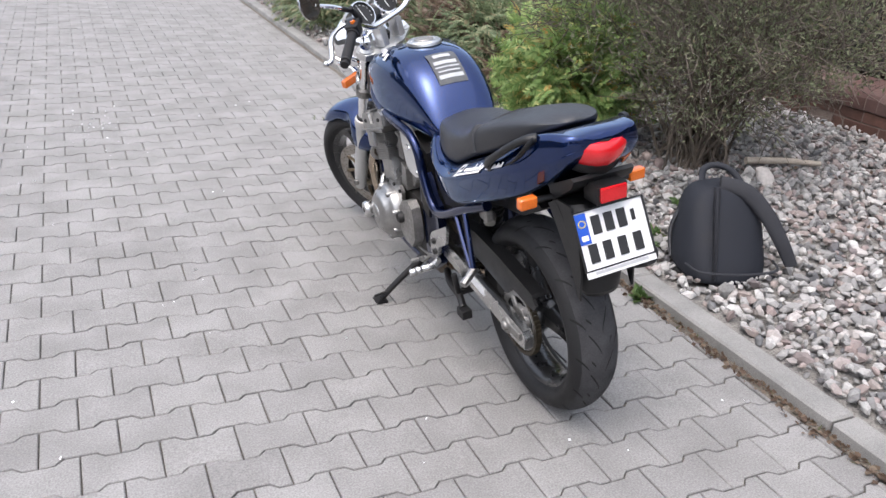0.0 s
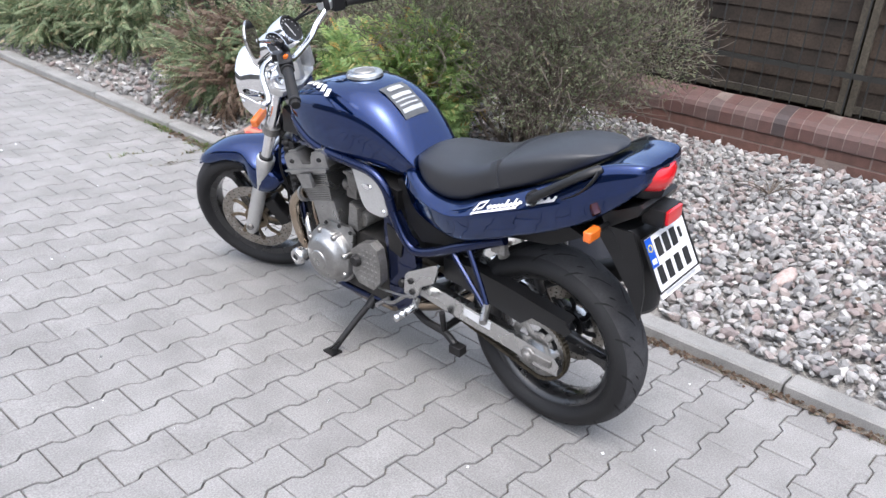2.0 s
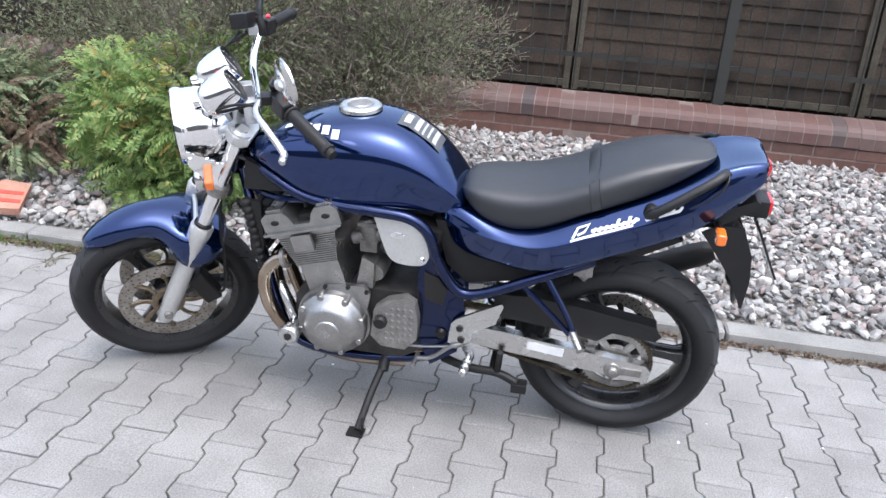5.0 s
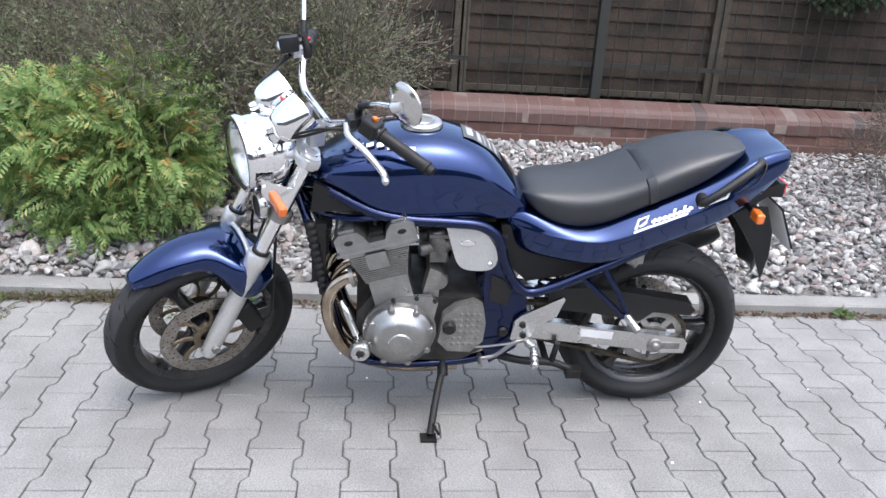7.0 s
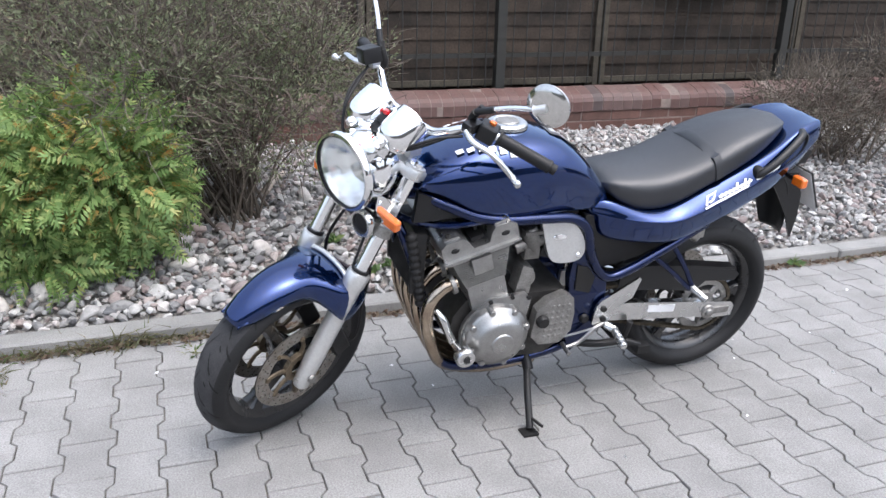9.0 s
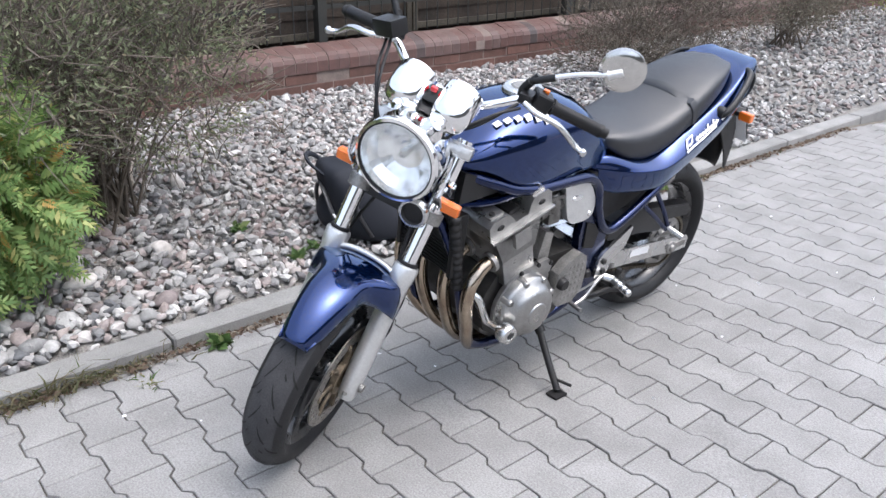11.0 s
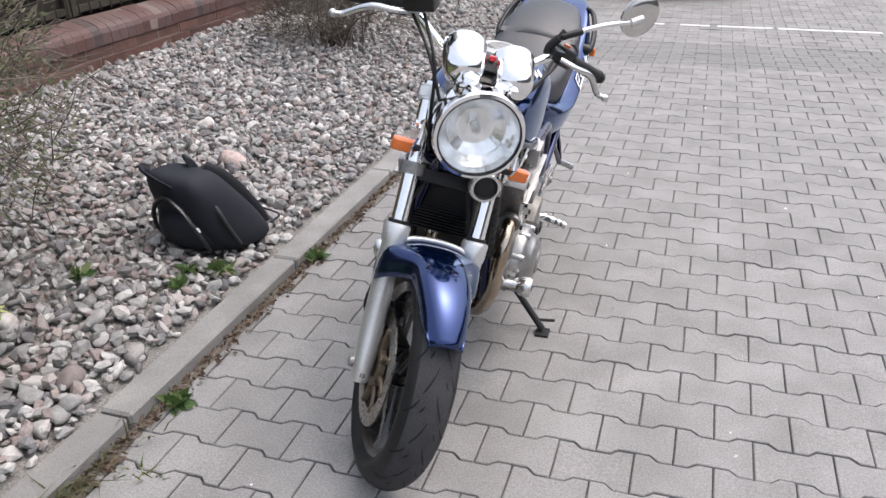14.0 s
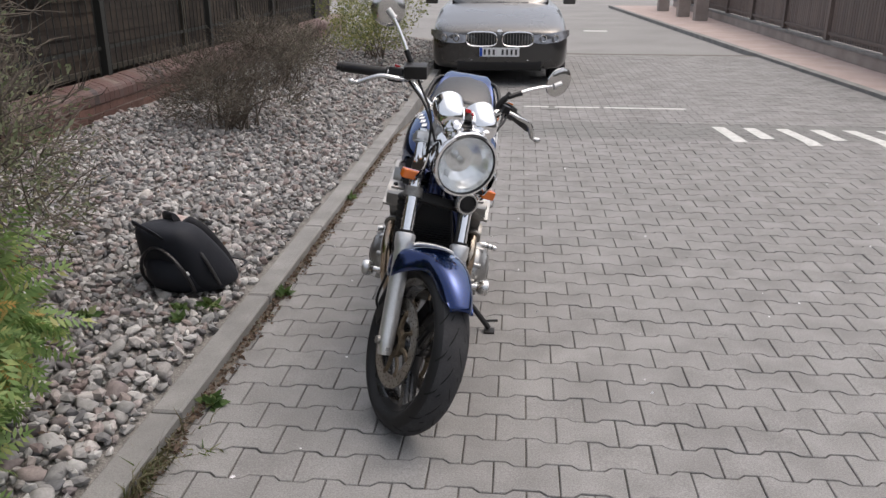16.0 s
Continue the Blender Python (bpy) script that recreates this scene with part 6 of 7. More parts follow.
box(tell, 0, 1.166, 1.028, 0.017, 0.012, 0.012)
child("warning_lamp", finish(tell, "warning_lamp", M_red, 40, bevel=0.004), bike, "red warning lamp block", TURNED)
child("instrument_bracket", finish(bm, "instrument_bracket", M_black, 40, bevel=0.006), bike, "black instrument bracket", TURNED)

# handlebar
for s in (-1, 1):
    bm = bmesh.new()
    tube(bm, [(0, 1.070, 0.985), (s * 0.08, 1.070, 0.988), (s * 0.125, 1.062, 1.010), (s * 0.175, 1.040, 1.040), (s * 0.215, 1.018, 1.048), (s * 0.30, 0.970, 1.025), (s * 0.368, 0.932, 1.006)], 0.0112, 12, 6)
    hb = child("handlebar", finish(bm, "handlebar", M_chrome, 50), bike, "chrome tubular handlebar", TURNED)
    d0, d1 = Vector((s * 0.245, 1.001, 1.040)), Vector((s * 0.375, 0.928, 1.004))
    dd = (d1 - d0).normalized()
    gq = Matrix.Translation(d0) @ dd.to_track_quat("Z", "Y").to_matrix().to_4x4()
    L_ = (d1 - d0).length
    bm = bmesh.new()
    prof = [(0, 0), (0.021, 0), (0.021, 0.006), (0.0165, 0.008)]
    k = 0.012
    while k < L_ - 0.012:
        prof += [(0.0172, k), (0.0165, k + 0.003)]
        k += 0.006
    prof += [(0.0175, L_ - 0.008), (0.0185, L_ - 0.006), (0.0185, L_), (0.014, L_ + 0.002), (0.014, L_ + 0.016), (0, L_ + 0.018)]
    lathe(bm, prof, gq, 18)
    child("grip", finish(bm, "grip", M_matt, 35), hb, "black rubber grip")
    # switch housing
    sp = d0 - dd * 0.030
    bm = bmesh.new()
    box(bm, 0, 0, 0, 0.044, 0.048, 0.050, Matrix.Translation(sp) @ dd.to_track_quat("Z", "Y").to_matrix().to_4x4())
    child("switch_housing", finish(bm, "switch_housing", M_black, 40, bevel=0.009, seg=3), hb, "black switch housing")
    bm = bmesh.new()
    box(bm, sp.x + s * 0.004, sp.y - 0.008, sp.z + 0.025, 0.016, 0.012, 0.010)
    child("switch_button", finish(bm, "switch_button", M_amber if s < 0 else M_red, 40, bevel=0.002), hb, "yellow switch" if s < 0 else "red stop switch")
    # lever: perch and blade
    lp = sp - dd * 0.035
    bm = bmesh.new()
    box(bm, lp.x, lp.y + 0.012, lp.z, 0.032, 0.050, 0.026)
    perch = child("lever_perch", finish(bm, "lever_perch", M_black if s < 0 else M_silver, 40, bevel=0.006), bike, "black rubber-booted lever perch" if s < 0 else "silver lever perch", TURNED)
    bm = bmesh.new()
    tube(bm, [lp + Vector((s * 0.006, 0.040, -0.004)), lp + Vector((s * 0.045, 0.052, -0.010)), lp + Vector((s * 0.10, 0.035, -0.022)), (s * 0.340, 1.035, 0.990), (s * 0.362, 1.040, 0.984)], 0.0075, 10, 5, flat=1.3)
    bmesh.ops.create_uvsphere(bm, u_segments=12, v_segments=8, radius=0.0105, matrix=Matrix.Translation((s * 0.366, 1.040, 0.984)))
    child("lever", finish(bm, "lever", M_polish, 60), perch, "bare alloy lever with a ball end")
    # mirror
    base_m = Vector((s * 0.172, 1.030, 1.066))
    mid = Vector((s * 0.195, 1.028, 1.110))
    tip = Vector((s * 0.290, 0.998, 1.215)) if s > 0 else Vector((s * 0.350, 1.026, 1.184))
    bm = bmesh.new()
    tube(bm, [base_m - Vector((0, 0, 0.02)), base_m, base_m + Vector((s * 0.012, 0.004, 0.025))], 0.011, 10, 3)
    tube(bm, [base_m + Vector((s * 0.010, 0.003, 0.02)), mid], 0.0085, 10, straight=True)
    mo = child("mirror", finish(bm, "mirror", M_matt, 45), bike, "round chrome mirror on a stalk", TURNED)
    bm = bmesh.new()
    tube(bm, [base_m + Vector((s * 0.018, 0.004, 0.03)), mid.lerp(tip, 0.5), tip], 0.0068, 10, 4)
    child("mirror_stalk", finish(bm, "mirror_stalk", M_chrome, 50), mo, "chrome stalk")
    fc = tip + Vector((s * 0.020, -0.012, 0.016))
    face = look(fc, fc + Vector((-s * 0.28, -1.0, 0.10))) @ pose(0, 0, 0, 180, 0, 0)
    bm = bmesh.new()
    lathe(bm, [(0, -0.011), (0.030, -0.010), (0.048, -0.007), (0.0525, -0.002), (0.055, -0.001), (0.055, 0.004), (0.050, 0.005)], face, 36)
    child("mirror_shell", finish(bm, "mirror_shell", M_shell, 60), mo, "satin silver mirror shell")
    bm = bmesh.new()
    lathe(bm, [(0, 0.030), (0.009, 0.030), (0.011, 0.027), (0.011, 0.0), (0.014, -0.004), (0, -0.004)], Matrix.Translation(tip) @ (fc + face.to_3x3() @ Vector((0, 0, -0.010)) - tip).to_track_quat("Z", "Y").to_matrix().to_4x4(), 16)
    child("mirror_joint", finish(bm, "mirror_joint", M_silver, 40), mo, "silver ball joint")
    bm = bmesh.new()
    tube(bm, [base_m + Vector((s * 0.018, 0.004, 0.03)), (base_m + Vector((s * 0.018, 0.004, 0.03))).lerp(mid.lerp(tip, 0.5), 0.55)], 0.0092, 12, straight=True)
    child("stalk_sleeve", finish(bm, "stalk_sleeve", M_black, 40), mo, "black adjuster sleeve")
    bm = bmesh.new()
    lathe(bm, [(0.051, 0.005), (0, 0.005)], face, 36)
    child("mirror_glass", finish(bm, "mirror_glass", M_mirror, 60), mo, "mirror glass")
# master cylinder reservoir on the right bar
bm = bmesh.new()
rp = Vector((0.185, 1.078, 1.085))
box(bm, 0, 0, 0, 0.075, 0.052, 0.042, Matrix.Translation(rp) @ pose(0, 0, 0, -12, 20, -25))
child("brake_reservoir", finish(bm, "brake_reservoir", M_black, 40, bevel=0.006), bike, "black brake fluid reservoir", TURNED)
# cables
for pts_ in ([(-0.19, 1.075, 1.035), (-0.15, 1.14, 1.02), (-0.08, 1.20, 0.95), (-0.05, 1.17, 0.85), (-0.06, 1.08, 0.78)], [(0.17, 1.09, 1.06), (0.13, 1.19, 0.98), (0.10, 1.20, 0.86), (0.06, 1.15, 0.76)],
             [(0.19, 1.07, 1.045), (0.15, 1.17, 1.0), (0.09, 1.215, 0.90), (0.03, 1.19, 0.80)], [(-0.18, 1.07, 1.04), (-0.12, 1.17, 0.985), (-0.03, 1.20, 0.93), (0.02, 1.15, 0.86)],
             [(-0.055, 1.215, 0.985), (-0.06, 1.24, 0.93), (-0.06, 1.20, 0.80), (-0.075, 1.26, 0.66), (-0.09, 1.33, 0.45)]):
    bm = bmesh.new()
    tube(bm, pts_, 0.0042, 7, 6)
    child("control_cable", finish(bm, "control_cable", M_matt, 60), bike, "black control cable", TURNED)


# ---- planting ----
def leafmat(name, ramp, rough=0.6):
    ramp = [(p, tuple(v * 0.70 for v in c)) for p, c in ramp]
    m = mat(name, (1, 1, 1), scale=40, rough=rough, rvar=0.1, fine=0.1, bscale=200, rand="i", ramp=ramp, rspan=0.15)
    b = m.node_tree.nodes["Principled BSDF"]
    nt = m.node_tree
    tr, mix = nt.nodes.new("ShaderNodeBsdfTranslucent"), nt.nodes.new("ShaderNodeMixShader")
    nt.links.new(b.inputs["Base Color"].links[0].from_socket, tr.inputs["Color"])
    mix.inputs[0].default_value = 0.38
    nt.links.new(b.outputs[0], mix.inputs[1])
    nt.links.new(tr.outputs[0], mix.inputs[2])
    nt.links.new(mix.outputs[0], nt.nodes["Material Output"].inputs["Surface"])
    return m


M_leaf_olive = leafmat("olive_leaves", [(0.0, (0.144, 0.174, 0.086)), (0.3, (0.198, 0.230, 0.120)), (0.6, (0.246, 0.276, 0.156)), (0.85, (0.288, 0.306, 0.186)), (1.0, (0.270, 0.228, 0.138))])
M_leaf_green = leafmat("bright_green_leaves", [(0.0, (0.165, 0.280, 0.076)), (0.35, (0.244, 0.384, 0.114)), (0.7, (0.344, 0.480, 0.160)), (0.88, (0.441, 0.534, 0.179)), (1.0, (0.575, 0.534, 0.199))])
M_leaf_yellow = leafmat("orange_tipped_leaves", [(0.0, (0.531, 0.253, 0.070)), (0.5, (0.632, 0.430, 0.114)), (1.0, (0.380, 0.354, 0.089))])
M_leaf_juniper = leafmat("juniper_sprays", [(0.0, (0.138, 0.198, 0.099)), (0.4, (0.237, 0.306, 0.159)), (0.75, (0.355, 0.415, 0.227)), (1.0, (0.434, 0.355, 0.217))])
M_leaf_brown = leafmat("dead_brown_sprays", [(0.0, (0.12, 0.08, 0.055)), (0.5, (0.19, 0.125, 0.085)), (1.0, (0.26, 0.20, 0.14))])
# own colour of conifers and climber; also painted shade inside evergreen and juniper
M_leaf_dark = leafmat("dark_conifer_and_inner_shade_leaves", [(0.0, (0.033, 0.057, 0.030)), (0.5, (0.068, 0.102, 0.048)), (1.0, (0.112, 0.143, 0.068))])
M_leaf_lime = leafmat("yellow_green_leaves", [(0.0, (0.140, 0.182, 0.049)), (0.5, (0.266, 0.294, 0.091)), (1.0, (0.420, 0.399, 0.140))])
M_grass = leafmat("grass_blades", [(0.0, (0.084, 0.156, 0.030)), (0.6, (0.156, 0.216, 0.060)), (1.0, (0.336, 0.276, 0.132))])
M_drygrass = leafmat("dry_grass_blades", [(0.0, (0.13, 0.125, 0.06)), (0.6, (0.22, 0.185, 0.11)), (1.0, (0.10, 0.14, 0.045))])
M_leaf_grey = leafmat("grey_brown_leaves", [(0.0, (0.12, 0.115, 0.08)), (0.4, (0.18, 0.165, 0.12)), (0.75, (0.235, 0.215, 0.165)), (1.0, (0.20, 0.15, 0.11))])
M_weed = leafmat("dull_green_weed", [(0.0, (0.075, 0.140, 0.040)), (0.6, (0.125, 0.210, 0.062)), (1.0, (0.19, 0.24, 0.08))])
M_twig = mat("twig_bark", (0.105, 0.086, 0.066), (0.062, 0.051, 0.040), 30, 0.85, 0.08, bump=0.4, bscale=200)


def diamond(w=0.42):
    """One folded leaf of length 1 along x."""
    return np.array([(0, 0, 0), (0.45, w / 2, 0.06), (1, 0, 0), (0.45, -w / 2, 0.06)]), [(0, 1, 2, 3)]


def spray(n=7, droop=0.25, width=0.35, leaf=0.32):
    """A flat spray: leaflets in pairs along a drooping rib, length 1 along x."""
    v, f = [], []
    for k in range(n):
        t = (k + 0.6) / n
        for s in (-1, 1):
            L = leaf * (1 - 0.55 * t)
            b = np.array((t, 0, -droop * t * t))
            tip = b + np.array((L * 0.75, s * width * (1 - 0.6 * t), -droop * 0.25 - 0.03))
            side = np.array((-0.35 * L, s * 0.22 * L, 0.02))
            o = len(v)
            v += [b, (b + tip) / 2 + side * 0.6, tip, (b + tip) / 2 - side * 0.6]
            f.append((o, o + 1, o + 2, o + 3))
    o = len(v)
    v += [(0.9, 0.05, -droop * 0.8), (1.15, 0, -droop * 1.3), (0.9, -0.05, -droop * 0.8)]
    f.append((o, o + 1, o + 2))
    return np.array(v, float), f


def foliage(name, tmpl, places, dirs, sizes, material, parent, g, label=""):
    tv, tf = tmpl
    n = len(places)
    d = dirs / np.linalg.norm(dirs, axis=1, keepdims=True)
    ref = g.normal(size=(n, 3))
    s = np.cross(d, ref)
    s /= np.linalg.norm(s, axis=1, keepdims=True)
    u = np.cross(d, s)
    u = np.where((u[:, 2:3] < 0), -u, u)
    s = np.cross(u, d)
    R_ = np.stack([d, s, u], axis=2)
    V = np.einsum("nij,kj->nki", R_, tv) * sizes[:, None, None] + places[:, None, :]
    V = V.reshape(-1, 3)
    nv = len(tv)
    F_ = [tuple(i + k * nv for i in f) for k in range(n) for f in tf]
    return tagged(child(name, mesh_np(name, V, F_, material), parent, label), kind="stuff")


def blob_points(g, lumps, n, shell=0.55):
    """Points in the outer part of lumpy ellipsoids (centre, radii); returns points and outward ways."""
    w = np.array([a[1][0] * a[1][1] * a[1][2] for a in lumps]) ** 0.67
    pick = g.choice(len(lumps), n, p=w / w.sum())
    c = np.array([a[0] for a in lumps], float)[pick]
    r = np.array([a[1] for a in lumps], float)[pick]
    q = g.normal(size=(n, 3))
    q /= np.linalg.norm(q, axis=1, keepdims=True)
    k = (shell + (1 - shell) * g.uniform(0, 1, n) ** 0.6)[:, None]
    wob = np.array([1 + 0.28 * noise.noise(Vector(v) * 2.3 + Vector((p * 5.0, 0, 0))) for v, p in zip(q, pick)])[:, None]
    return c + q * r * k * wob, q


def lumps_of(g, c, r, n, size=0.45):
    """A crown broken into n smaller uneven lumps."""
    out = []
    for _ in range(n):
        q = g.normal(size=3)
        q /= np.linalg.norm(q)
        q *= g.uniform(0.35, 0.85)
        s = size * g.uniform(0.6, 1.15)
        out.append(((c[0] + q[0] * r[0], c[1] + q[1] * r[1], c[2] + q[2] * r[2]), (r[0] * s, r[1] * s, r[2] * s)))
    return out


def stems(name, g, base, spread, targets, parent, r0=0.010, sides=5, label="bare woody stems"):
    bm = bmesh.new()
    for t in targets:
        b = Vector((base[0] + g.normal(0, spread), base[1] + g.normal(0, spread), 0))
        b.z = bed_z(b.x, b.y) - 0.03
        t = Vector(t)
        mid = b.lerp(t, 0.45) + Vector((g.normal(0, 0.05), g.normal(0, 0.05), 0.10))
        tube(bm, [b, mid, t], r0 * g.uniform(0.6, 1.2), sides, 4, r1=0.0015)
    return tagged(child(name, finish(bm, name, M_twig, 60), parent, label), kind="stuff")


def twigs(name, g, pts, ways, L, parent):
    bm = bmesh.new()
    for p, w in zip(pts, ways):
        a = Vector(p)
        d_ = (Vector(w) + Vector(g.normal(0, 0.5, 3)) + Vector((0, 0, 0.35))).normalized()
        q = a + d_ * L * g.uniform(0.5, 1.2)
        tube(bm, [a, a.lerp(q, 0.5) + Vector(g.normal(0, 0.012, 3)), q], 0.0030, 3, 1, r1=0.0010, straight=True, caps=False)
    return tagged(child(name, finish(bm, name, M_twig, 60), parent), kind="stuff")


def shrub(label, base, crown, radii, lumps, leaves, leaf_size, material, seed, n_stems=26, cat="shrub", tw=900, lump_size=0.42, low=0.30):
    g = np.random.default_rng(seed)
    ob = thing("shrub", label, cat)
    L_ = lumps_of(g, crown, radii, lumps, lump_size)
    pts, way = blob_points(g, L_, leaves)
    keep = pts[:, 2] > low + 0.25 * np.clip(np.hypot(pts[:, 0] - base[0], pts[:, 1] - base[1]) - 0.3, 0, 1) * 0.3
    keep &= pts[:, 0] < 4.19
    pts, way = pts[keep], way[keep]
    dirs = way * 0.7 + g.normal(0, 0.55, pts.shape) + np.array([0, 0, 0.25])
    foliage("foliage", diamond(0.36), pts, dirs, leaf_size * g.uniform(0.6, 1.3, len(pts)), material, ob, g)
    tg = [a[0] for a in L_] + [tuple(np.array(a[0]) + g.normal(0, 0.18, 3)) for a in L_]
    tg = [t for t in tg if t[0] < 4.15][:n_stems]
    stems("woody_base", g, base, 0.10, tg, ob)
    k = min(tw, len(pts))
    twigs("twig_mass", g, pts[:k], way[:k], 0.16, ob)
    return ob


shrub("tall grey-green twiggy shrub growing in the gravel", (2.88, 3.12), (3.06, 3.34, 0.90), (0.90, 0.98, 0.66), 44, 27000, 0.026, M_leaf_olive, 41, 76, tw=5200, low=0.40)
shrub("grey-green twiggy shrub against the fence", (3.35, 4.55), (3.35, 4.65, 0.95), (0.75, 0.80, 0.75), 24, 15000, 0.028, M_leaf_olive, 42, 24, tw=900)
shrub("low sparse grey-green shrub in the gravel", (3.08, -0.85), (3.02, -1.0, 0.60), (0.70, 0.85, 0.42), 26, 8500, 0.021, M_leaf_grey, 43, 34, tw=2600)
shrub("yellow-green bush beside the kerb", (2.85, -6.2), (2.85, -6.2, 0.75), (0.75, 1.6, 0.75), 20, 9000, 0.045, M_leaf_lime, 44, 20, tw=300)
shrub("grey-green shrub beside the wall", (3.4, -3.4), (3.4, -3.4, 0.55), (0.6, 0.9, 0.42), 16, 7000, 0.03, M_leaf_grey, 45, 20, tw=500)
shrub("dark green conifer against the fence", (3.4, 6.9), (3.35, 6.9, 1.0), (0.8, 1.5, 0.9), 26, 14000, 0.045, M_leaf_dark, 46, 20, tw=300)
shrub("tall green hedge bush beyond the gravel", (3.1, 9.8), (3.0, 9.9, 0.9), (0.9, 1.6, 0.9), 24, 11000, 0.05, M_leaf_dark, 47, 16, tw=200)

# bright green shrub with orange tips
g = np.random.default_rng(51)
ob = thing("evergreen_shrub", "bright green evergreen shrub with yellow-orange tips", "shrub")
L_ = lumps_of(g, (2.50, 3.86, 0.46), (0.42, 0.54, 0.42), 28, 0.40)
pts, way = blob_points(g, L_, 3500, 0.6)
keep = (pts[:, 2] > 0.15) & (pts[:, 0] > 2.02 + 0.5 * np.clip(pts[:, 1] - 3.60, 0, 1))
pts, way = pts[keep], way[keep]
tips = (g.uniform(0, 1, len(pts)) < 0.17) & (pts[:, 2] > 0.30) & (pts[:, 1] < 4.1)
dirs = way + g.normal(0, 0.35, pts.shape) + np.array([-0.1, 0, 0.1])
sp = spray(9, 0.30, 0.36, 0.26)
foliage("foliage", sp, pts[~tips], dirs[~tips], 0.125 * g.uniform(0.7, 1.4, (~tips).sum()), M_leaf_green, ob, g, "fern-like green sprays")
foliage("orange_growth", sp, pts[tips] + way[tips] * 0.03, dirs[tips], 0.075 * g.uniform(0.7, 1.3, tips.sum()), M_leaf_yellow, ob, g, "yellow-orange leaf tips")
stems("woody_base", g, (2.58, 3.9), 0.08, [a[0] for a in L_[:18]], ob)
# dark leaves fill the core: shade between the sprays put into leaf colour
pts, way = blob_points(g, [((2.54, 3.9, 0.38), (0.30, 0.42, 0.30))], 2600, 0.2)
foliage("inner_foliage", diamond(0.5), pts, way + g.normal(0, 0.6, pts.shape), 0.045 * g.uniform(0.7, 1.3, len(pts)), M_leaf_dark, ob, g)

# spreading juniper, partly dead
g = np.random.default_rng(52)
ob = thing("juniper", "spreading juniper with drooping green and dead brown branches", "shrub")
L_ = lumps_of(g, (2.62, 5.30, 0.34), (0.58, 0.95, 0.34), 30, 0.42)
pts, way = blob_points(g, L_, 3400, 0.5)
keep = pts[:, 2] > 0.10
pts, way = pts[keep], way[keep]
nz = np.array([noise.noise(Vector(p) * 2.2 + Vector((3, 1, 7))) for p in pts])
dead = (nz > 0.16) & (pts[:, 1] < 6.0)
dirs = way + g.normal(0, 0.3, pts.shape) + np.array([-0.35, -0.1, -0.05])
sp = spray(9, 0.35, 0.16, 0.22)
foliage("foliage", sp, pts[~dead], dirs[~dead], 0.17 * g.uniform(0.7, 1.4, (~dead).sum()), M_leaf_juniper, ob, g, "drooping green sprays")
foliage("dead_foliage", sp, pts[dead], dirs[dead], 0.16 * g.uniform(0.7, 1.4, dead.sum()), M_leaf_brown, ob, g, "dead brown sprays")
stems("woody_base", g, (2.85, 5.3), 0.12, [a[0] for a in L_[:22]], ob, 0.014)
# darker core leaves stand in for the shade deep in the juniper
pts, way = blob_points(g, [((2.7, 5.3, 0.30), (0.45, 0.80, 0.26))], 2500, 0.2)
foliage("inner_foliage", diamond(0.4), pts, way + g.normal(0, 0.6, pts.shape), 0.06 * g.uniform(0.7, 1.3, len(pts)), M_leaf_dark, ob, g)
g = np.random.default_rng(53)
ob = thing("juniper", "low green juniper spreading over the far gravel", "shrub")
L_ = lumps_of(g, (2.62, 7.9, 0.38), (0.55, 1.5, 0.36), 26, 0.42)
pts, way = blob_points(g, L_, 2400, 0.5)
foliage("foliage", sp, pts, way + g.normal(0, 0.3, pts.shape) + np.array([-0.3, -0.2, 0]), 0.20 * g.uniform(0.7, 1.4, len(pts)), M_leaf_juniper, ob, g)
stems("woody_base", g, (2.8, 7.9), 0.15, [a[0] for a in L_[:12]], ob, 0.014)

# ivy hanging over the fence
g = np.random.default_rng(54)
ob = thing("climbing_plant", "dark climbing plant hanging on the fence", "plant")
pts, way = blob_points(g, [((4.40, -0.60, 1.32), (0.06, 0.22, 0.14)), ((4.40, -0.85, 1.40), (0.06, 0.25, 0.16)), ((4.42, -0.75, 1.60), (0.05, 0.45, 0.2))], 1300, 0.2)
foliage("foliage", diamond(0.7), pts, way + g.normal(0, 0.6, pts.shape), 0.05 * g.uniform(0.6, 1.3, len(pts)), M_leaf_dark, ob, g)


# ---- grass and weeds along the kerb ----
def tuft(label, x, y, n, h, spread, material, seed, lean=0.5):
    g = np.random.default_rng(seed)
    ob = thing("grass_tuft", label, "weed", group="weeds along the kerb")
    V, F_ = [], []
    for k in range(n):
        b = np.array((x + g.normal(0, spread[0]), y + g.normal(0, spread[1]), -0.008))
        d_ = np.array((g.normal(0, lean), g.normal(0, lean), 1.0))
        d_ /= np.linalg.norm(d_)
        hh = h * g.uniform(0.5, 1.3)
        w = np.cross(d_, g.normal(size=3))
        w = w / np.linalg.norm(w) * 0.0034
        bend = np.array((d_[0], d_[1], 0)) * hh * 0.8
        m1_ = b + d_ * hh * 0.5
        t_ = b + d_ * hh + bend - np.array((0, 0, hh * 0.25))
        o = len(V)
        V += [b - w, b + w, m1_ + w * 0.8, m1_ - w * 0.8, t_]
        F_ += [(o, o + 1, o + 2, o + 3), (o + 3, o + 2, o + 4)]
    tagged(child("grass", mesh_np("grass", V, F_, material), ob), kind="stuff")
    return ob


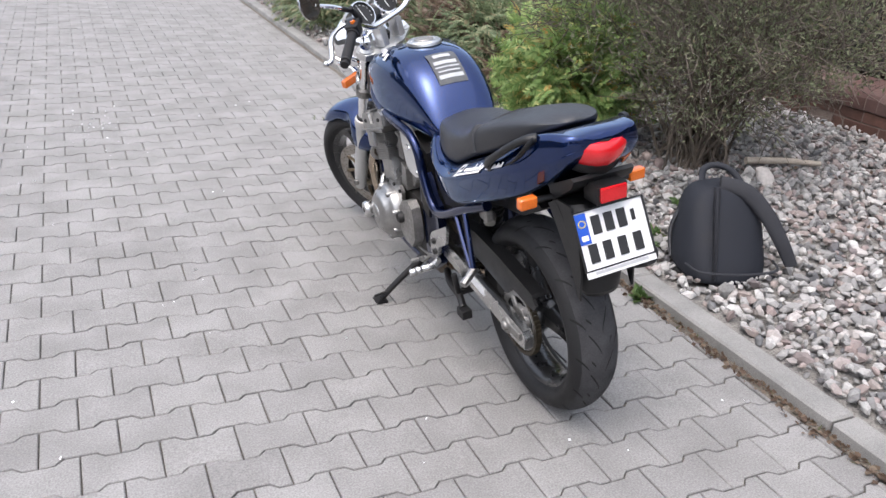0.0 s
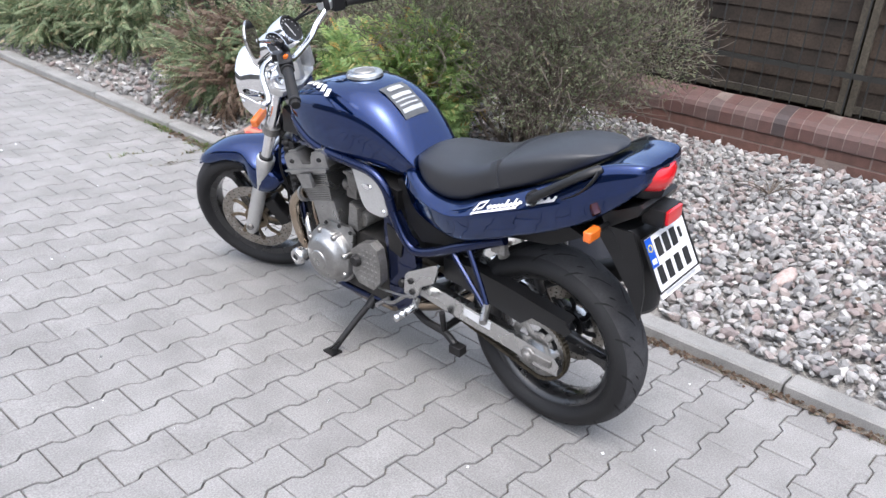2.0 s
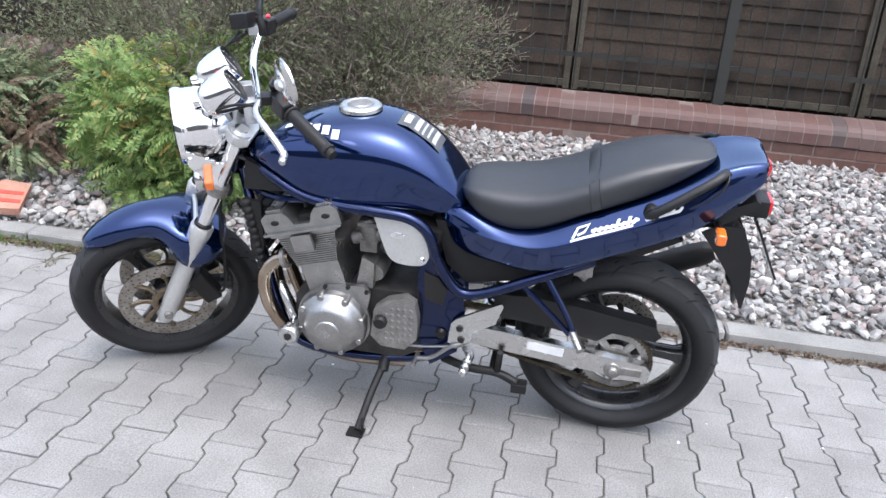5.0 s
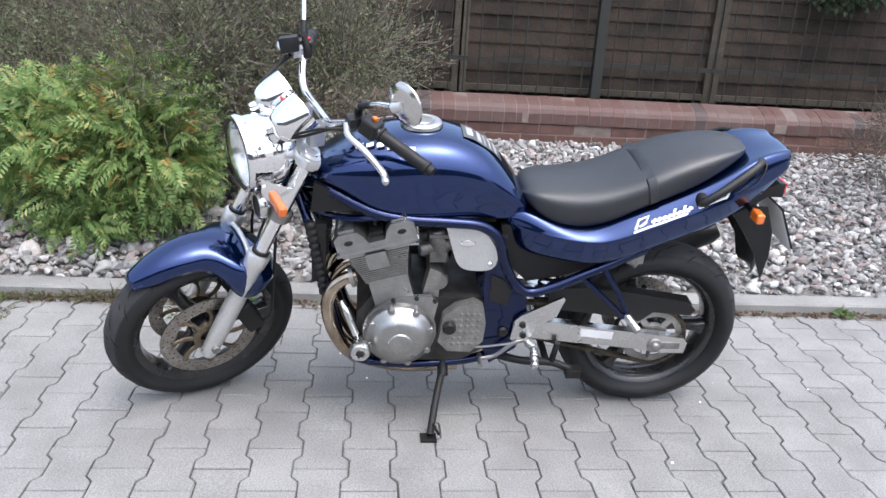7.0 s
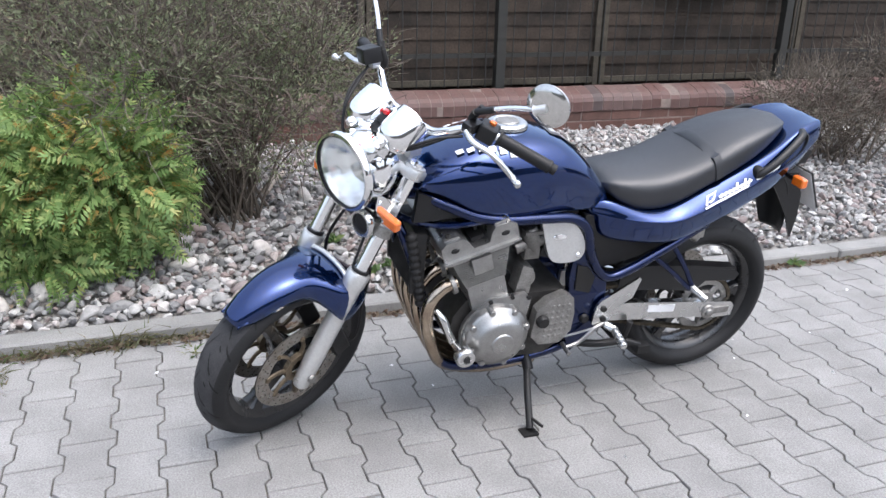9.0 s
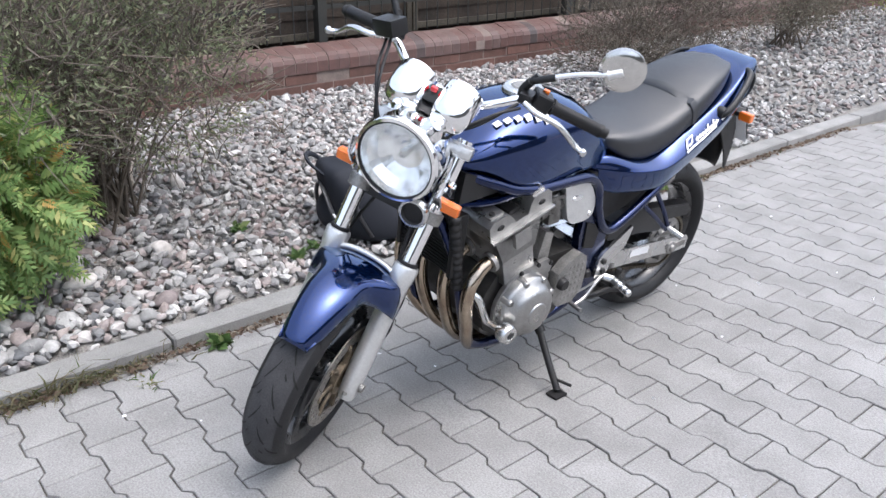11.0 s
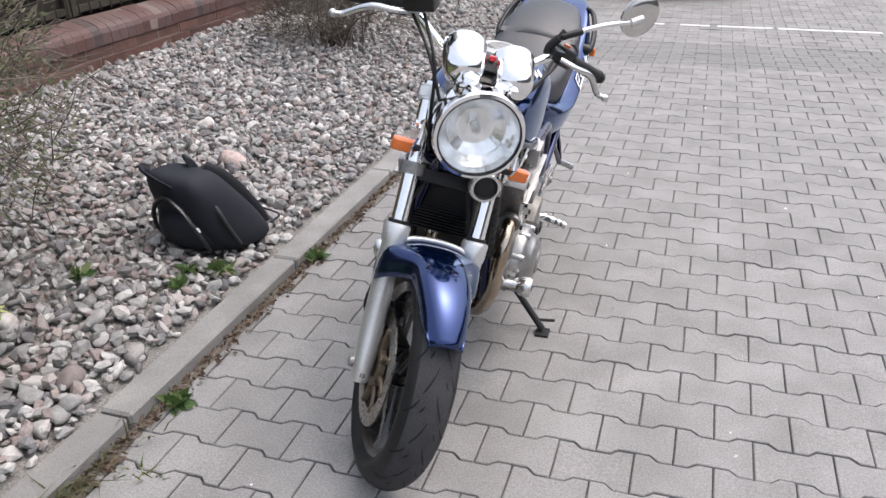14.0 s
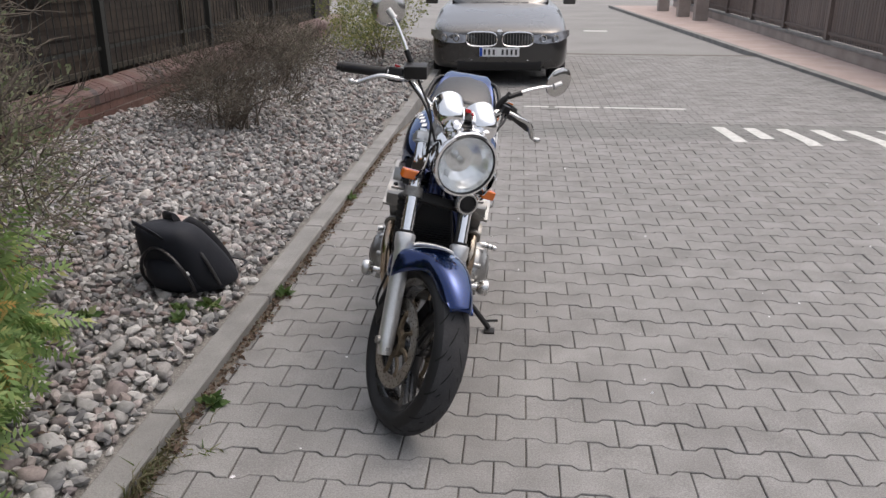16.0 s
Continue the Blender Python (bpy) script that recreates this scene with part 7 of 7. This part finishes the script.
def weed(label, x, y, n, size, seed):
    g = np.random.default_rng(seed)
    ob = thing("weed", label, "weed", group="weeds along the kerb")
    p = np.tile(np.array((x, y, 0.004 if x < 1.95 else bed_z(x, y) + 0.02)), (n, 1)) + g.normal(0, 0.010, (n, 3)) * (1, 1, 0.4)
    d_ = np.stack([g.normal(0, 1, n), g.normal(0, 1, n), np.abs(g.normal(0.35, 0.3, n))], 1)
    foliage("foliage", diamond(0.55), p, d_, size * g.uniform(0.5, 1.2, n), M_weed, ob, g)
    return ob


weed("small bright green weed in the paving joint", 1.80, 3.12, 40, 0.055, 61)
weed("small dark weed beside the kerb", 1.83, 2.16, 26, 0.06, 62)
weed("small green weed in the gravel", 2.45, 2.72, 22, 0.05, 63)
weed("small green weed in the gravel near the bag", 2.12, 2.62, 20, 0.05, 64)
weed("low green weed under the bag", 2.05, 2.46, 30, 0.06, 66)
weed("low green weed under the bag", 2.16, 2.52, 26, 0.05, 67)
weed("flat green weed beside the kerb", 1.84, 0.55, 24, 0.06, 65)
for i, (y, n, h, dry) in enumerate([(3.62, 150, 0.085, 1), (3.85, 90, 0.06, 1), (3.45, 60, 0.05, 1), (4.15, 110, 0.05, 0), (4.45, 120, 0.06, 0), (4.75, 120, 0.06, 0), (2.50, 26, 0.035, 1), (1.95, 20, 0.03, 1), (1.25, 26, 0.03, 1), (0.85, 24, 0.03, 1), (0.20, 30, 0.04, 0), (-0.45, 26, 0.03, 1), (5.3, 90, 0.06, 0)]):
    tuft("dry straggling grass in the gap by the kerb" if dry else "short green grass in the gap by the kerb", 1.845, y, int(n * 1.3), h * 1.15, (0.022, 0.12), M_drygrass if dry else M_grass, 70 + i, 0.7)
for i, (x, y, n) in enumerate([(1.70, 4.02, 40), (1.62, 4.28, 34), (1.52, 4.62, 40), (1.75, 3.40, 30), (1.72, 4.75, 40), (1.40, 4.9, 30)]):
    tuft("short grass growing in the paving joint", x, y, n, 0.035, (0.05, 0.012), M_grass if i % 2 else M_drygrass, 110 + i, 0.9)
tuft("dry pampas tuft in the gravel", 3.20, -0.45, 60, 0.16, (0.03, 0.05), M_drygrass, 90, 0.8)

# dirt and leaf litter in the gap between paving and kerb
bm = bmesh.new()
rng = np.random.default_rng(12)
n = 200
prev = None
for i in range(n + 1):
    y = -8 + 20 * i / n
    a, b = 1.822 + 0.018 * noise.noise((y * 3.1, 0, 0)), 1.856
    cur = [bm.verts.new((a, y, ramp_z(y) + 0.001)), bm.verts.new(((a + b) / 2, y, ramp_z(y) + 0.006 + 0.004 * noise.noise((y * 9, 2, 0)))), bm.verts.new((b, y, ramp_z(y) + 0.004))]
    if prev:
        for j in range(2):
            bm.faces.new((prev[j], prev[j + 1], cur[j + 1], cur[j]))
    prev = cur
tagged(new("dirt_strip", finish(bm, "dirt_strip", M_soil, 60)), "brown dirt and litter filling the gap by the kerb", "dirt", kind="structure")
g = np.random.default_rng(13)
ob = thing("leaf_litter", "dry brown leaf crumbs along the kerb", "leaf litter", kind="stuff")
n = 2600
p = np.stack([1.832 + g.normal(0, 0.020, n), g.uniform(-1.5, 5.2, n), 0.008 + np.abs(g.normal(0, 0.003, n))], 1)
foliage("litter", diamond(0.8), p, np.stack([g.normal(0, 1, n), g.normal(0, 1, n), g.normal(0, 0.15, n)], 1), 0.017 * g.uniform(0.4, 1.5, n), M_leaf_brown, ob, g)
g = np.random.default_rng(15)
ob = thing("paving_flecks", "tiny pale chips scattered on the paving", "debris", kind="stuff")
n = 150
p = np.stack([g.uniform(-2.2, 1.75, n), g.uniform(-1.5, 5.5, n), np.full(n, 0.002)], 1)
p[:40, 0], p[:40, 1] = g.normal(0.0, 0.10, 40), g.normal(4.95, 0.28, 40)
p[:, 2] = [ramp_z(b) + 0.003 for _, b, _ in p]
foliage("chip", diamond(0.8), p, np.stack([g.normal(0, 1, n), g.normal(0, 1, n), g.normal(0, 0.10, n)], 1), 0.013 * g.uniform(0.4, 1.5, n), M_white, ob, g)
g = np.random.default_rng(14)
ob = thing("leaf_litter", "scattered dry leaves lying on the gravel", "leaf litter", kind="stuff")
n = 420
p = np.stack([g.uniform(2.1, 4.1, n), g.uniform(-1.2, 5.0, n), np.zeros(n)], 1)
p[:, 2] = [bed_z(a, b) + 0.030 for a, b, _ in p]
foliage("foliage", diamond(0.7), p, np.stack([g.normal(0, 1, n), g.normal(0, 1, n), g.normal(0, 0.3, n)], 1), 0.022 * g.uniform(0.4, 1.5, n), M_leaf_brown, ob, g)


# ---- backpack ----
M_bag = mat("black_nylon", (0.008, 0.0095, 0.014), (0.012, 0.014, 0.020), 10, 0.68, 0.08, spec=0.3, bump=0.4, bscale=600, fine=0.15)
M_bag_mesh = mat("black_padded_mesh", (0.009, 0.010, 0.014), (0.012, 0.013, 0.018), 12, 0.75, 0.06, bump=0.5, bscale=900, fine=0.2)
M_zip = mat("dark_zip", (0.035, 0.035, 0.038), (0.05, 0.05, 0.052), 60, 0.35, 0.1, metal=0.4)
# local: x across the back, y from the back panel to the front pocket, z up the bag
BAG = pose(2.185, 2.10, 0.060, 0, 0, -14)
bag = thing("backpack", "black nylon backpack slumped on the gravel", "backpack", m=BAG)
rings = []
for z, w, d0, d1 in [(0.0, 0.135, -0.045, 0.12), (0.02, 0.158, -0.058, 0.155), (0.08, 0.165, -0.058, 0.175), (0.16, 0.160, -0.046, 0.168), (0.24, 0.152, -0.032, 0.155), (0.31, 0.140, -0.016, 0.148), (0.365, 0.122, -0.004, 0.135), (0.398, 0.085, 0.020, 0.105)]:
    c, hd = (d0 + d1) / 2, (d1 - d0) / 2
    ring = []
    for k in range(16):
        a = k * math.tau / 16
        x = math.copysign(abs(math.cos(a)) ** 0.7, math.cos(a)) * w
        y = math.copysign(abs(math.sin(a)) ** 0.7, math.sin(a)) * hd + c
        n_ = noise.noise((x * 9, y * 9, z * 9))
        ring.append(Vector((x * (1 + 0.03 * n_), y + 0.008 * n_, z + 0.006 * n_)))
    rings.append(ring)
bm = bmesh.new()
loft(bm, rings)
sub(part("bag_body", bm, M_bag, bag, "black nylon body", smooth=80), 2)
rings = []
for z, w, d in [(0.015, 0.105, 0.150), (0.03, 0.125, 0.195), (0.09, 0.130, 0.222), (0.16, 0.122, 0.208), (0.215, 0.095, 0.172), (0.235, 0.05, 0.145)]:
    ring = [Vector((x * w, 0.13 + (d - 0.13) * (1 - abs(x) ** 3.0), z)) for x in (-1, -0.9, -0.6, 0, 0.6, 0.9, 1)] + [Vector((x * w, 0.115, z)) for x in (1, 0, -1)]
    rings.append(ring)
bm = bmesh.new()
loft(bm, rings)
sub(part("front_pocket", bm, M_bag, bag, "bulging front pocket", smooth=80), 2)
bm = bmesh.new()
tube(bm, [(-0.100, 0.172, 0.05), (-0.112, 0.176, 0.12), (-0.098, 0.170, 0.20), (-0.060, 0.158, 0.265), (-0.010, 0.150, 0.295), (0.040, 0.152, 0.275), (0.085, 0.164, 0.215), (0.108, 0.176, 0.13), (0.104, 0.174, 0.06), (0.06, 0.200, 0.025), (-0.04, 0.200, 0.022), (-0.100, 0.172, 0.05)], 0.0065, 8, 5)
part("pocket_piping", bm, M_zip, bag, "piped zip line")
bm = bmesh.new()
tube(bm, [(-0.155, 0.10, 0.05), (-0.160, 0.105, 0.17), (-0.130, 0.09, 0.27), (-0.07, 0.075, 0.345), (0, 0.07, 0.378), (0.07, 0.075, 0.345), (0.130, 0.09, 0.27), (0.160, 0.105, 0.17), (0.155, 0.10, 0.05)], 0.006, 8, 5)
part("main_zip", bm, M_zip, bag, "main zip")
for path in ([(-0.045, 0.022, 0.385), (-0.060, -0.004, 0.335), (-0.070, -0.026, 0.25), (-0.075, -0.044, 0.13), (-0.075, -0.048, 0.04)],
             [(-0.030, 0.030, 0.400), (0.050, -0.004, 0.385), (0.118, -0.036, 0.300), (0.168, -0.058, 0.195), (0.208, -0.066, 0.100)]):
    bm = bmesh.new()
    tube(bm, path, 0.040, 12, 6, r1=0.022, flat=0.30)
    part("shoulder_strap", bm, M_bag_mesh, bag, "padded shoulder strap", smooth=60)
bm = bmesh.new()
tube(bm, [(-0.030, 0.125, 0.330), (-0.020, 0.150, 0.400), (0.025, 0.145, 0.428), (0.075, 0.120, 0.415), (0.105, 0.095, 0.360), (0.110, 0.080, 0.290)], 0.014, 8, 6, flat=0.45)
part("carry_loop", bm, M_bag, bag, "webbing carry loop")
bm = bmesh.new()
tube(bm, [(0.14, -0.01, 0.03), (0.22, -0.05, 0.015), (0.30, -0.09, 0.025), (0.36, -0.06, 0.05)], 0.008, 8, 5, flat=0.3)
part("webbing_tail", bm, M_bag, bag, "loose webbing strap")
bm = bmesh.new()
box(bm, -0.118, 0.172, 0.17, 0.006, 0.006, 0.022)
part("white_tag", bm, M_white, bag, "small white tag", bevel=0.001, seg=1)
bm = bmesh.new()
tube(bm, [(-0.170, -0.020, 0.090), (-0.150, -0.072, 0.088), (-0.060, -0.088, 0.084), (0.060, -0.088, 0.082), (0.150, -0.072, 0.086), (0.172, -0.020, 0.092)], 0.0045, 8, 4)
part("base_seam", bm, M_bag_mesh, bag, "piped seam round the base")

# the bag slumps forward over its own base
slump = Matrix(((1.10, 0, 0.10, 0), (0, 1.42, 0.36, 0), (0, 0.0, 0.84, 0), (0, 0, 0, 1)))
for q_ in bag.children:
    q_.data.transform(slump)

# ---- loose things on the gravel ----
M_rubble = mat("striped_terracotta", (0.33, 0.145, 0.10), (0.38, 0.23, 0.17), 8, 0.8, 0.08, bump=0.5, bscale=150, fine=0.2)
tile = thing("broken_tile", "broken striped terracotta slab lying by the kerb", "tile", m=pose(2.06, 4.52, 0.115, 8, -14, 24))
bm = bmesh.new()
prism(bm, [(-0.11, -0.09), (0.12, -0.10), (0.13, 0.02), (0.06, 0.10), (-0.03, 0.11), (-0.12, 0.03)], -0.018, 0.018, "z")
part("slab", bm, M_rubble, tile, bevel=0.007)
bm = bmesh.new()
for x in (-0.05, 0.02):
    box(bm, x, 0.0, 0.0195, 0.028, 0.17, 0.003)
part("stripe", bm, mat("red_stripe", (0.42, 0.06, 0.04), (0.36, 0.05, 0.035), 20, 0.7, 0.1), tile, "darker red stripe")
M_rock = mat("pale_rock", (0.56, 0.53, 0.50), (0.42, 0.39, 0.36), 9, 0.8, 0.08, bump=0.5, bscale=60, fine=0.15, bdist=0.006, rand="o", rspan=0.2)
M_rock_pink = mat("pink_granite", (0.40, 0.31, 0.28), (0.34, 0.29, 0.27), 12, 0.75, 0.08, bump=0.4, bscale=80, fine=0.2)
shp, fc2 = stone_shapes(2, 6, 77)
for k, (x, y, s, m_) in enumerate([(2.62, 3.40, 0.075, M_rock), (2.72, 3.32, 0.060, M_rock_pink), (2.36, 3.40, 0.070, M_rock), (2.30, 3.72, 0.060, M_rock), (2.55, 1.55, 0.085, M_rock_pink), (2.25, 3.95, 0.06, M_rock), (2.14, 4.10, 0.065, M_rock), (2.45, 3.05, 0.06, M_rock), (3.0, 2.75, 0.08, M_rock), (2.30, 1.05, 0.055, M_rock), (2.9, 1.2, 0.06, M_rock)]):
    tagged(new("stone", mesh_np("stone", shp[k % 6] * s, fc2, m_, True)), "large rounded stone lying among the pebbles" if m_ is M_rock else "large pinkish granite stone among the pebbles", "stone", group="large stones").matrix_world = pose(x, y, bed_z(x, y) + 0.30 * s, 10 * k, 7 * k, 40 * k)
bm = bmesh.new()
tube(bm, [(3.05, 2.95, 0.215), (3.25, 2.88, 0.22), (3.42, 2.80, 0.215)], 0.020, 8, 3, r1=0.014)
tagged(new("dead_branch", finish(bm, "dead_branch", mat("bleached_wood", (0.42, 0.37, 0.31), (0.30, 0.26, 0.21), 12, 0.85, 0.06, bump=0.5, bscale=90), 50)), "bleached dead branch lying on the gravel", "branch")

g = np.random.default_rng(301)
spray_ob = thing("dead_twig", "thin forked dead twig lying on the gravel", "branch")
root = Vector((3.40, 1.97, 0.0))
for k in range(9):
    an = g.uniform(0, math.tau)
    ln = g.uniform(0.12, 0.30)
    pts_ = []
    for q in (0, 0.35, 0.7, 1.0):
        x, y = root.x + math.cos(an + 0.3 * q) * ln * q, root.y + math.sin(an + 0.3 * q) * ln * q
        pts_.append((x, y, bed_z(x, y) + 0.045 + 0.05 * math.sin(q * 2.6)))
    bm = bmesh.new()
    tube(bm, pts_, 0.004, 5, 3, r1=0.0012)
    part("twig", bm, M_twig, spray_ob)


# ---- parked car ----
M_car = mat("dark_grey_car_paint", (0.040, 0.038, 0.036), (0.046, 0.044, 0.042), 2, 0.28, 0.03, metal=0.5, coat=1.0, fine=0.03)
M_carglass = mat("dark_car_glass", (0.02, 0.022, 0.024), (0.025, 0.027, 0.03), 2, 0.05, 0.02, coat=1.0, fine=0.0)
car = thing("parked_car", "dark grey executive saloon car parked at the kerb", "car", m=pose(1.03, -5.25, -0.09, 0, 0, 1.5))
# local: y forward is the nose at 0, x to the car's left seen from ahead, z up
st = [(0.0, 0.62, 0.26, 0.64), (-0.03, 0.74, 0.22, 0.68), (-0.10, 0.84, 0.20, 0.72), (-0.25, 0.905, 0.19, 0.77), (-0.55, 0.925, 0.19, 0.83), (-0.9, 0.93, 0.19, 0.90), (-1.3, 0.93, 0.20, 0.955), (-1.6, 0.93, 0.20, 0.985), (-3.4, 0.93, 0.20, 1.0), (-4.5, 0.90, 0.22, 1.0), (-4.85, 0.80, 0.28, 0.92), (-4.9, 0.70, 0.35, 0.85)]
rings = []
for y, w, b, t in st:
    h = t - b
    hs = [(0, t + 0.022), (0.5 * w, t + 0.016), (0.82 * w, t), (0.95 * w, t - 0.07 * h), (0.995 * w, t - 0.32 * h), (w, t - 0.55 * h), (0.985 * w, b + 0.16 * h), (0.93 * w, b), (0, b)]
    rings.append([Vector((x, y, z)) for x, z in mirrored(hs)])
bm = bmesh.new()
loft(bm, rings)
sub(part("body", bm, M_car, car, "dark grey metallic body", smooth=80))
rings = []
for y, w, t in [(-1.42, 0.72, 0.96), (-1.75, 0.70, 1.16), (-2.2, 0.66, 1.40), (-2.7, 0.63, 1.47), (-3.3, 0.62, 1.46), (-3.9, 0.62, 1.30), (-4.4, 0.66, 1.02)]:
    rings.append([Vector((x, y, z)) for x, z in mirrored([(0, t + 0.01), (0.75 * w, t), (0.97 * w, t - 0.05), (w + 0.12 * (1.47 - t > 0.3), 0.94), (0, 0.93)])])
bm = bmesh.new()
loft(bm, rings)
sub(part("cabin", bm, M_carglass, car, "dark windscreen and windows", smooth=60), 1)
for s in (-1, 1):
    w = child("wheel", None, car)
    base = Matrix.Translation((s * 0.79, -0.86, 0.33)) @ RX
    bm = bmesh.new()
    lathe(bm, [(0.22, -0.11), (0.31, -0.115), (0.335, -0.09), (0.335, 0.09), (0.31, 0.115), (0.22, 0.11)], base, 36, closed=True)
    child("tyre", finish(bm, "tyre", M_rubber, 40), w)
    bm = bmesh.new()
    lathe(bm, [(0, 0.10), (0.05, 0.10), (0.21, 0.09), (0.225, 0.11), (0.23, 0), (0.225, -0.11), (0, -0.10)], base, 28)
    child("rim", finish(bm, "rim", M_alu_dull, 40), w)
    # head lamp
    bm = bmesh.new()
    xs_ = (0.44, 0.56, 0.74, 0.86, 0.915)
    lo = [bm.verts.new((s * x, y, z)) for x, y, z in zip(xs_, (0.014, 0.006, -0.020, -0.100, -0.235), (0.560, 0.545, 0.560, 0.605, 0.640))]
    hi = [bm.verts.new((s * x, y, z)) for x, y, z in zip(xs_, (-0.012, -0.022, -0.052, -0.135, -0.275), (0.650, 0.668, 0.690, 0.705, 0.705))]
    for i in range(4):
        bm.faces.new((lo[i], lo[i + 1], hi[i + 1], hi[i]))
    hl = part("head_lamp", bm, mat("lamp_housing", (0.30, 0.30, 0.31), (0.18, 0.18, 0.19), 20, 0.15, 0.05, metal=0.6, coat=1.0), car, "swept-back clear head lamp", smooth=60)
    for x, y in ((0.56, -0.052), (0.72, -0.075)):
        bm = bmesh.new()
        lathe(bm, [(0.036, 0.02), (0.046, 0.022), (0.046, 0.0), (0.036, 0.0)], Matrix.Translation((s * x, y + 0.055, 0.615)) @ pose(0, 0, 0, -90, 0, -s * 25), 24, closed=True)
        part("lamp_ring", bm, M_polish, hl, "pale light ring")
    # kidney grille half
    bm = bmesh.new()
    outl = []
    for k in range(24):
        a = k * math.tau / 24
        x = 0.235 + 0.200 * math.copysign(abs(math.cos(a)) ** 0.55, math.cos(a))
        z = 0.600 + 0.092 * math.copysign(abs(math.sin(a)) ** 0.6, math.sin(a))
        outl.append((s * x, z))
    ys_ = lambda x: 0.024 - 0.06 * (x / 0.6) ** 2
    tube(bm, [(x, ys_(x), z) for x, z in outl] + [(outl[0][0], ys_(outl[0][0]), outl[0][1])], 0.010, 6, straight=True, caps=False)
    gr_ = part("grille_surround", bm, M_chrome, car, "chrome grille surround")
    bm = bmesh.new()
    for k in range(10):
        x = s * (0.065 + k * 0.038)
        box(bm, x, ys_(x) - 0.004, 0.600, 0.006, 0.012, 0.165)
    tagged(part("grille_bars", bm, M_alu_dull, gr_), kind="stuff")
    bm = bmesh.new()
    bm.faces.new([bm.verts.new((x * 0.99, ys_(x) - 0.010, z)) for x, z in outl])
    part("grille_back", bm, M_ink, gr_, "black grille opening")
    bm = bmesh.new()
    lathe(bm, [(0, 0.012), (0.035, 0.010), (0.045, 0.0), (0, 0)], Matrix.Translation((s * 0.70, -0.062, 0.345)) @ pose(0, 0, 0, -90, 0, -s * 28), 20)
    part("fog_lamp", bm, M_polish, car, "round fog lamp")
    bm = bmesh.new()
    tube(bm, [(s * 0.36, -0.008, 0.335), (s * 0.50, -0.040, 0.338), (s * 0.62, -0.085, 0.345)], 0.007, 6, 3)
    part("bumper_trim", bm, M_chrome, car, "thin chrome bumper trim")
    bm = bmesh.new()
    box(bm, s * 1.02, -1.75, 1.02, 0.18, 0.10, 0.12)
    part("door_mirror", bm, M_car, car, bevel=0.03, seg=3)
bm = bmesh.new()
side_plate(bm, [(-0.02, 0.20), (0.0, 0.27), (-0.01, 0.33), (-0.06, 0.33), (-0.06, 0.20)], -0.55, 0.55)
part("lower_intake", bm, M_black, car, "black lower air intake", bevel=0.01)
bm = bmesh.new()
box(bm, 0, 0.032, 0.440, 0.52, 0.012, 0.114)
cp = part("number_plate", bm, M_white, car, "white number plate with a blue band", bevel=0.002, seg=1)
bm = bmesh.new()
box(bm, 0.24, 0.0385, 0.440, 0.035, 0.003, 0.108)
part("blue_band", bm, M_eu, cp)
for k in range(8):
    if k == 3:
        continue
    bm = bmesh.new()
    box(bm, 0.190 - k * 0.058, 0.0395, 0.440, 0.026, 0.003, 0.070)
    part("character_bar", bm, M_ink, cp, "plain black bar")
bm = bmesh.new()
lathe(bm, [(0, 0.004), (0.034, 0.003), (0.037, 0)], Matrix.Translation((0, -0.03, 0.690)) @ pose(0, 0, 0, -60, 0, 0), 24)
part("badge", bm, M_polish, car, "plain round badge")

# ---- paving blocks nearest the motorcycle ----
for x, y, z, a, b, c in near:
    child("paving_block", block_me, pavement, m=pose(x, y, z, math.degrees(b), -math.degrees(a), math.degrees(c)))
